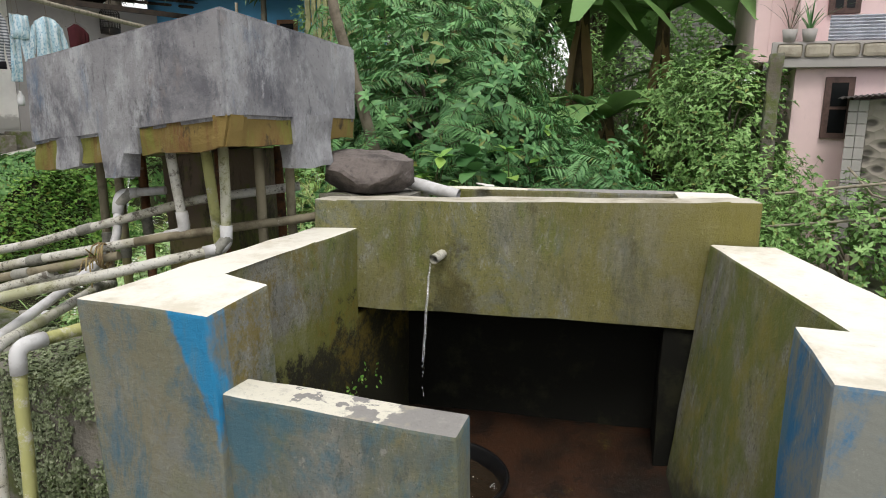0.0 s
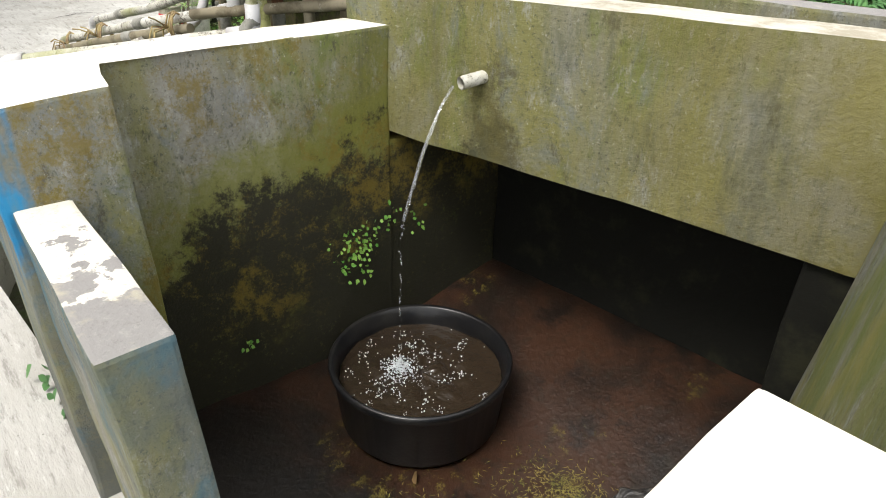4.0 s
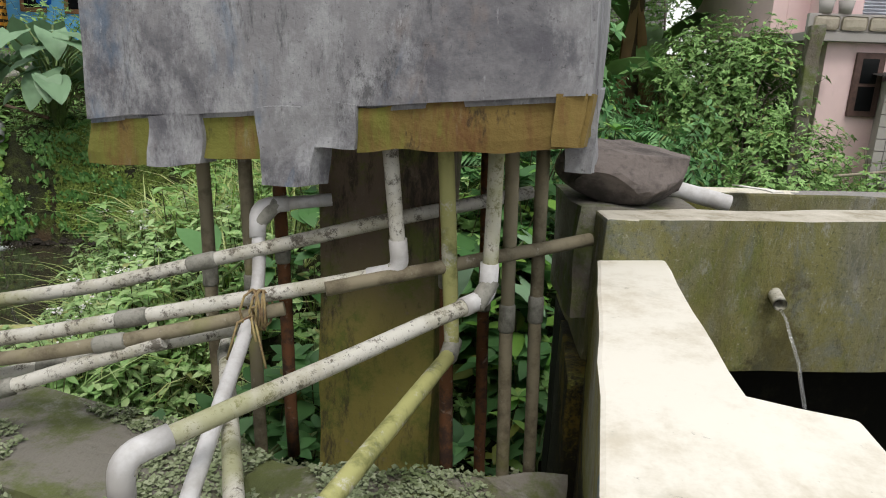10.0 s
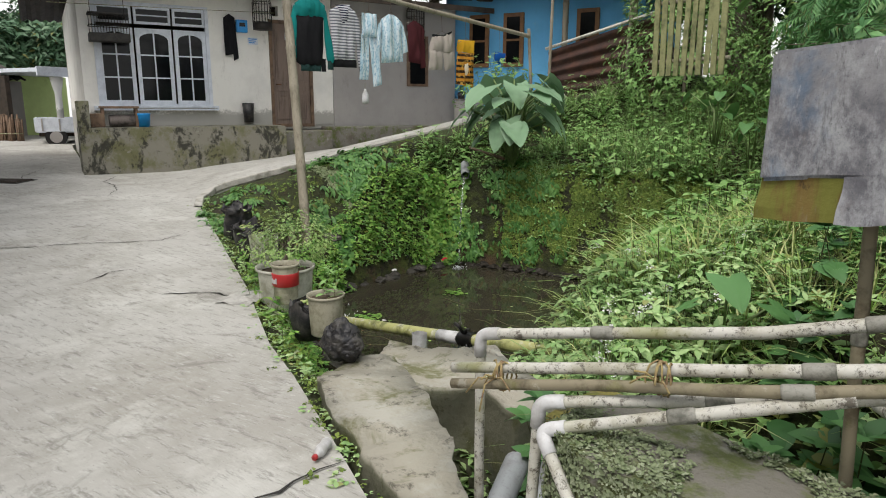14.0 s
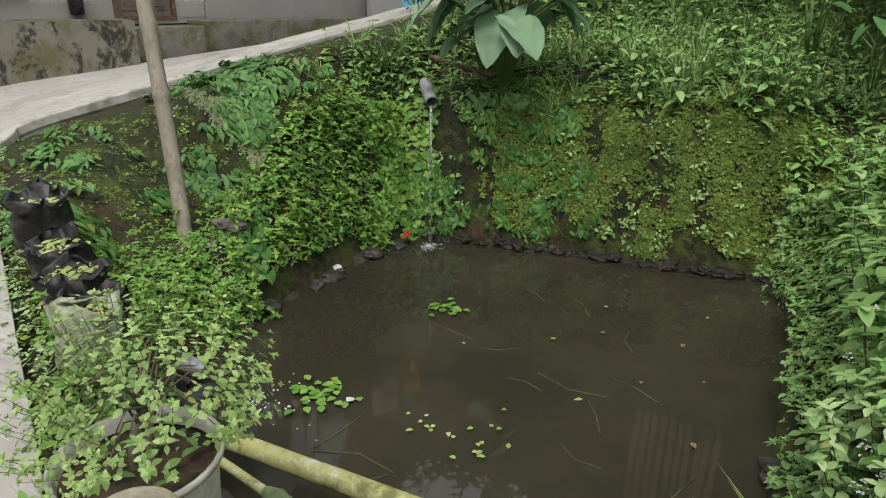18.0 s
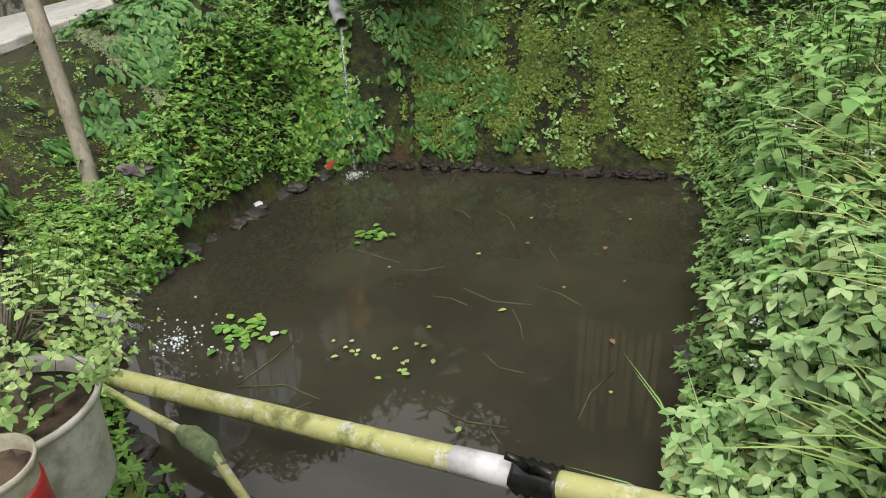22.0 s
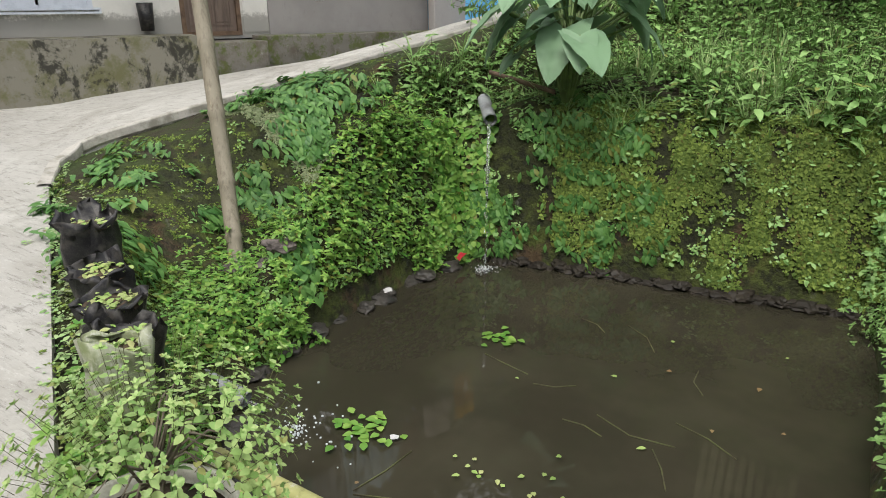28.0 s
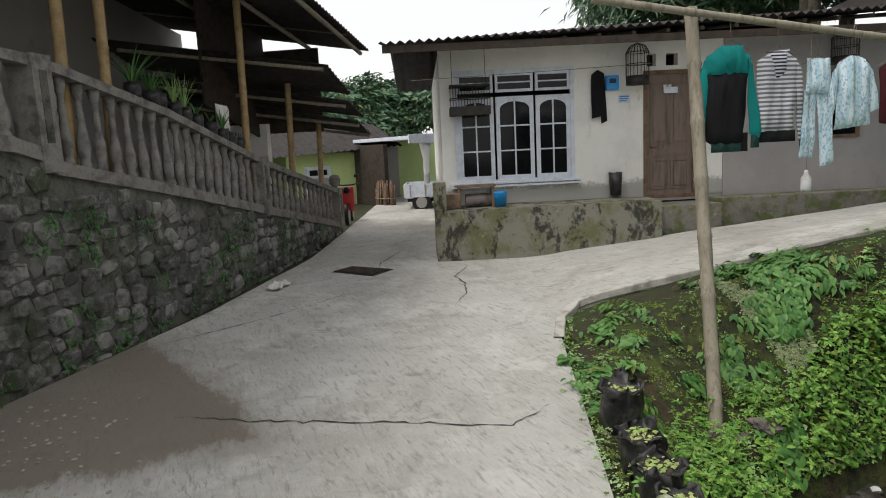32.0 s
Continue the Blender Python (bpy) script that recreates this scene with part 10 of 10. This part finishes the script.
bamboo("fallen_stick", [(1.1, 3.6, 0.8), (2.1, 3.6, 0.94)], 0.009, None, "thin bamboo stick lying over the weeds", 0.4)
solo("bent_cane", tube([(1.72, 4.0, 1.2), (1.85, 3.85, 1.03), (2.1, 3.75, 0.96), (2.5, 3.7, 0.98)], 0.008, 7), mat_bamboo, "bent dry cane over the weeds", "cane")
# the dark sheet beside the basin
bm = bmesh.new()
bmesh.ops.create_grid(bm, x_segments=24, y_segments=18, size=0.5)
for v in bm.verts:
    x, y = v.co.x, v.co.y
    v.co = Vector((1.16 + (x + 0.5) * 1.9 + 0.2 * (y + 0.5), 0.75 + (y + 0.5) * 0.95 - 0.3 * (x + 0.5) * 0.3, 0.70 + 0.2 * (x + 0.5) - 0.30 * (0.5 - y) ** 2 + 0.14 * math.sin(1.5 * (x + 0.5)) + 0.03 * noise.noise((x * 5, y * 5, 1))))
bmesh.ops.solidify(bm, geom=bm.faces[:], thickness=0.012)
solo("tarpaulin", bm, mat_tarp, "worn grey tarpaulin spread beside the basin", "tarpaulin", soft=True)
# grey brick house and white tarp behind the bananas
brick_house = building("brick_house", "small unplastered grey brick house behind banana plants", (-0.4, 11.4, 0), -8, (("front_wall", (0, 0, 0.4), (1.85, 0.2, 3.6), mat_mortar, "grey brick front wall"), ("side_wall", (-0.2, 0.2, 0.4), (0, 4, 3.6), mat_mortar, "")))
for j in range(15):
    for i in range(6):
        x = 0.0 + (i + 0.5 * (j % 2)) * 0.31
        part("brick", box(bmesh.new(), (x, -0.025, 1.5 + j * 0.125), (min(1.85, x + 0.29), 0.0, 1.61 + j * 0.125)), mat_house_grey, brick_house)
corrugated((-0.8, -0.7, 3.6), (2.4, -0.7, 3.6), (2.4, 2.5, 4.4), (-0.8, 2.5, 4.4), 16, 0.03, "roof", mat_tile, brick_house)
crumple("white_tarp", (0.80, 5.15, 1.87), (0.26, 0.2, 0.12), mat_pot_rim, "white tarpaulin heaped over a pile", 9, "tarpaulin")


# ---- trees behind the roofs ----
leafy = [rosette(700 + i, 14, 0.30, 0.11, 0.8, small_leaf, 0.3) for i in range(4)]
bamboo_leaves = [rosette(720 + i, 16, 0.34, 0.055, 0.5, small_leaf, 0.25) for i in range(4)]


def tree(at, high, radii, n, seed, label, templates, material, size=(0.8, 1.6)):
    shrub("tree", (at[0], at[1], 0.0), (0, 0, high), radii, n, templates, (material, mat_stem), label, seed, size, ((0.2, 0.1, 0), (-0.15, 0.1, 0)), "tree", 0.5, 0.16)


for x, y, h, r, rz, n, seed in ((-42, 9.5, 3.6, 2.3, 2.0, 900, 1), (-43, 12.8, 3.9, 2.5, 2.2, 900, 2), (-42, 16.5, 4.6, 2.8, 2.4, 900, 3), (-45, 5.5, 3.2, 2.6, 2.2, 600, 4), (-44, 20.5, 5.2, 3.2, 2.8, 700, 5)):
    tree((x, y), h, (r, r, rz), n, seed, "far tree with feathery dark green foliage", leafy, mat_leaf_far, (1.0, 2.0))
for x, y, h, r, rz, n, seed in ((-22, 17, 7.4, 3.4, 2.4, 1100, 11), (-18.5, 20, 7.6, 3.6, 2.6, 1100, 12), (-24, 21, 8.2, 3.6, 3.0, 900, 13), (-14, 22, 7.4, 3.8, 2.8, 900, 14), (-9, 22, 6.8, 3.6, 3.0, 800, 15), (-4, 19, 6.0, 3.4, 3.0, 800, 16), (0.5, 21, 6.4, 3.6, 3.2, 700, 17)):
    tree((x, y), h, (r, r, rz), n, seed, "dense clump of bamboo above the roofs", bamboo_leaves, mat_leaf_far, (1.0, 1.9))
for x, y, h, r, rz, n, seed in ((-5.2, 12.6, 6.2, 2.0, 3.0, 1000, 41), (-2.9, 11.8, 5.6, 1.9, 2.8, 1000, 42), (-0.9, 13.4, 6.8, 2.2, 3.0, 900, 43), (-8.6, 15.2, 5.8, 3.0, 3.2, 1000, 46), (-12.5, 17.5, 7.6, 3.4, 3.6, 1000, 47), (-17.0, 16.5, 11.0, 3.6, 3.8, 1000, 48), (-5.6, 16.0, 6.5, 3.0, 3.2, 1000, 49), (-4.0, 14.8, 5.8, 2.4, 3.2, 900, 44), (-1.6, 16.0, 6.9, 2.6, 3.2, 800, 45)):
    tree((x, y), h, (r, r, rz), n, seed, "tall dense dark tree behind the houses", leafy, mat_leaf_far, (0.8, 1.6))
for x, y, z, rx, rz, n, seed in ((-2.7, 9.2, 2.6, 0.8, 0.6, 220, 71), (-1.9, 8.0, 2.5, 0.7, 0.6, 200, 72)):
    shrub("feathery_shrub", (x, y, stands(x, y)), (0, 0, z - stands(x, y)), (rx, rx, rz), n, feathers, (mat_leaf_feather, mat_stem), "feathery-leaved shrub on the slope", seed, (0.8, 1.4), ((0.1, 0, 0),))
for x, y, z, seed in ((-7.9, 8.6, 1.55, 81),):
    shrub("broad_shrub", (x, y, stands(x, y)), (0, 0, max(0.3, z - stands(x, y))), (0.4, 0.4, 0.4), 60, tall_herbs, (mat_leaf_weed, mat_stem), "leafy green shrub on the slope", seed, (0.6, 0.9))


# ---- the low wall with pots before the blue house ----
hx, hy = house_point(6.5, -0.62)
ledge = thing("planter_wall", "low grey cement wall before the blue house", "wall", (hx, hy, 0.75), HOUSE_TURN)
bm = box(bmesh.new(), (0, 0, 0), (1.9, 0.22, 0.95), 0.02)
part("wall", bm, mat_house_grey, ledge)
part("coping", box(bmesh.new(), (-0.02, -0.02, 0.95), (1.92, 0.24, 0.99), 0.01), mat_baluster, ledge)
for i in range(6):
    px_, py_ = house_point(6.65 + 0.3 * i, -0.5)
    t = thing("potted_plant", "leafy plant in a black planting bag on the low wall", "plant", (px_, py_, 1.735), 0.0, "potted plants on the low wall")
    bm = lathe([(0, 0), (0.085, 0), (0.10, 0.1), (0.095, 0.17), (0.08, 0.14)], 14)
    for v in bm.verts:
        v.co += 0.012 * Vector(noise.noise_vector(v.co * 16 + Vector((i, 0, 0)))) * min(1.0, v.co.z * 20)
    part("bag", bm, mat_black_plastic, t, soft=True)
    v, f, m = (tuft(300 + i, 16, 0.3, 0.018, 0.6), herb(300 + i, 0.3, 4, 0.1, 0.05))[i % 2]
    part("foliage", quads_mesh("foliage", v + np.array((0, 0, 0.12)), f, m, (mat_leaf_dark, mat_stem)), None, t)
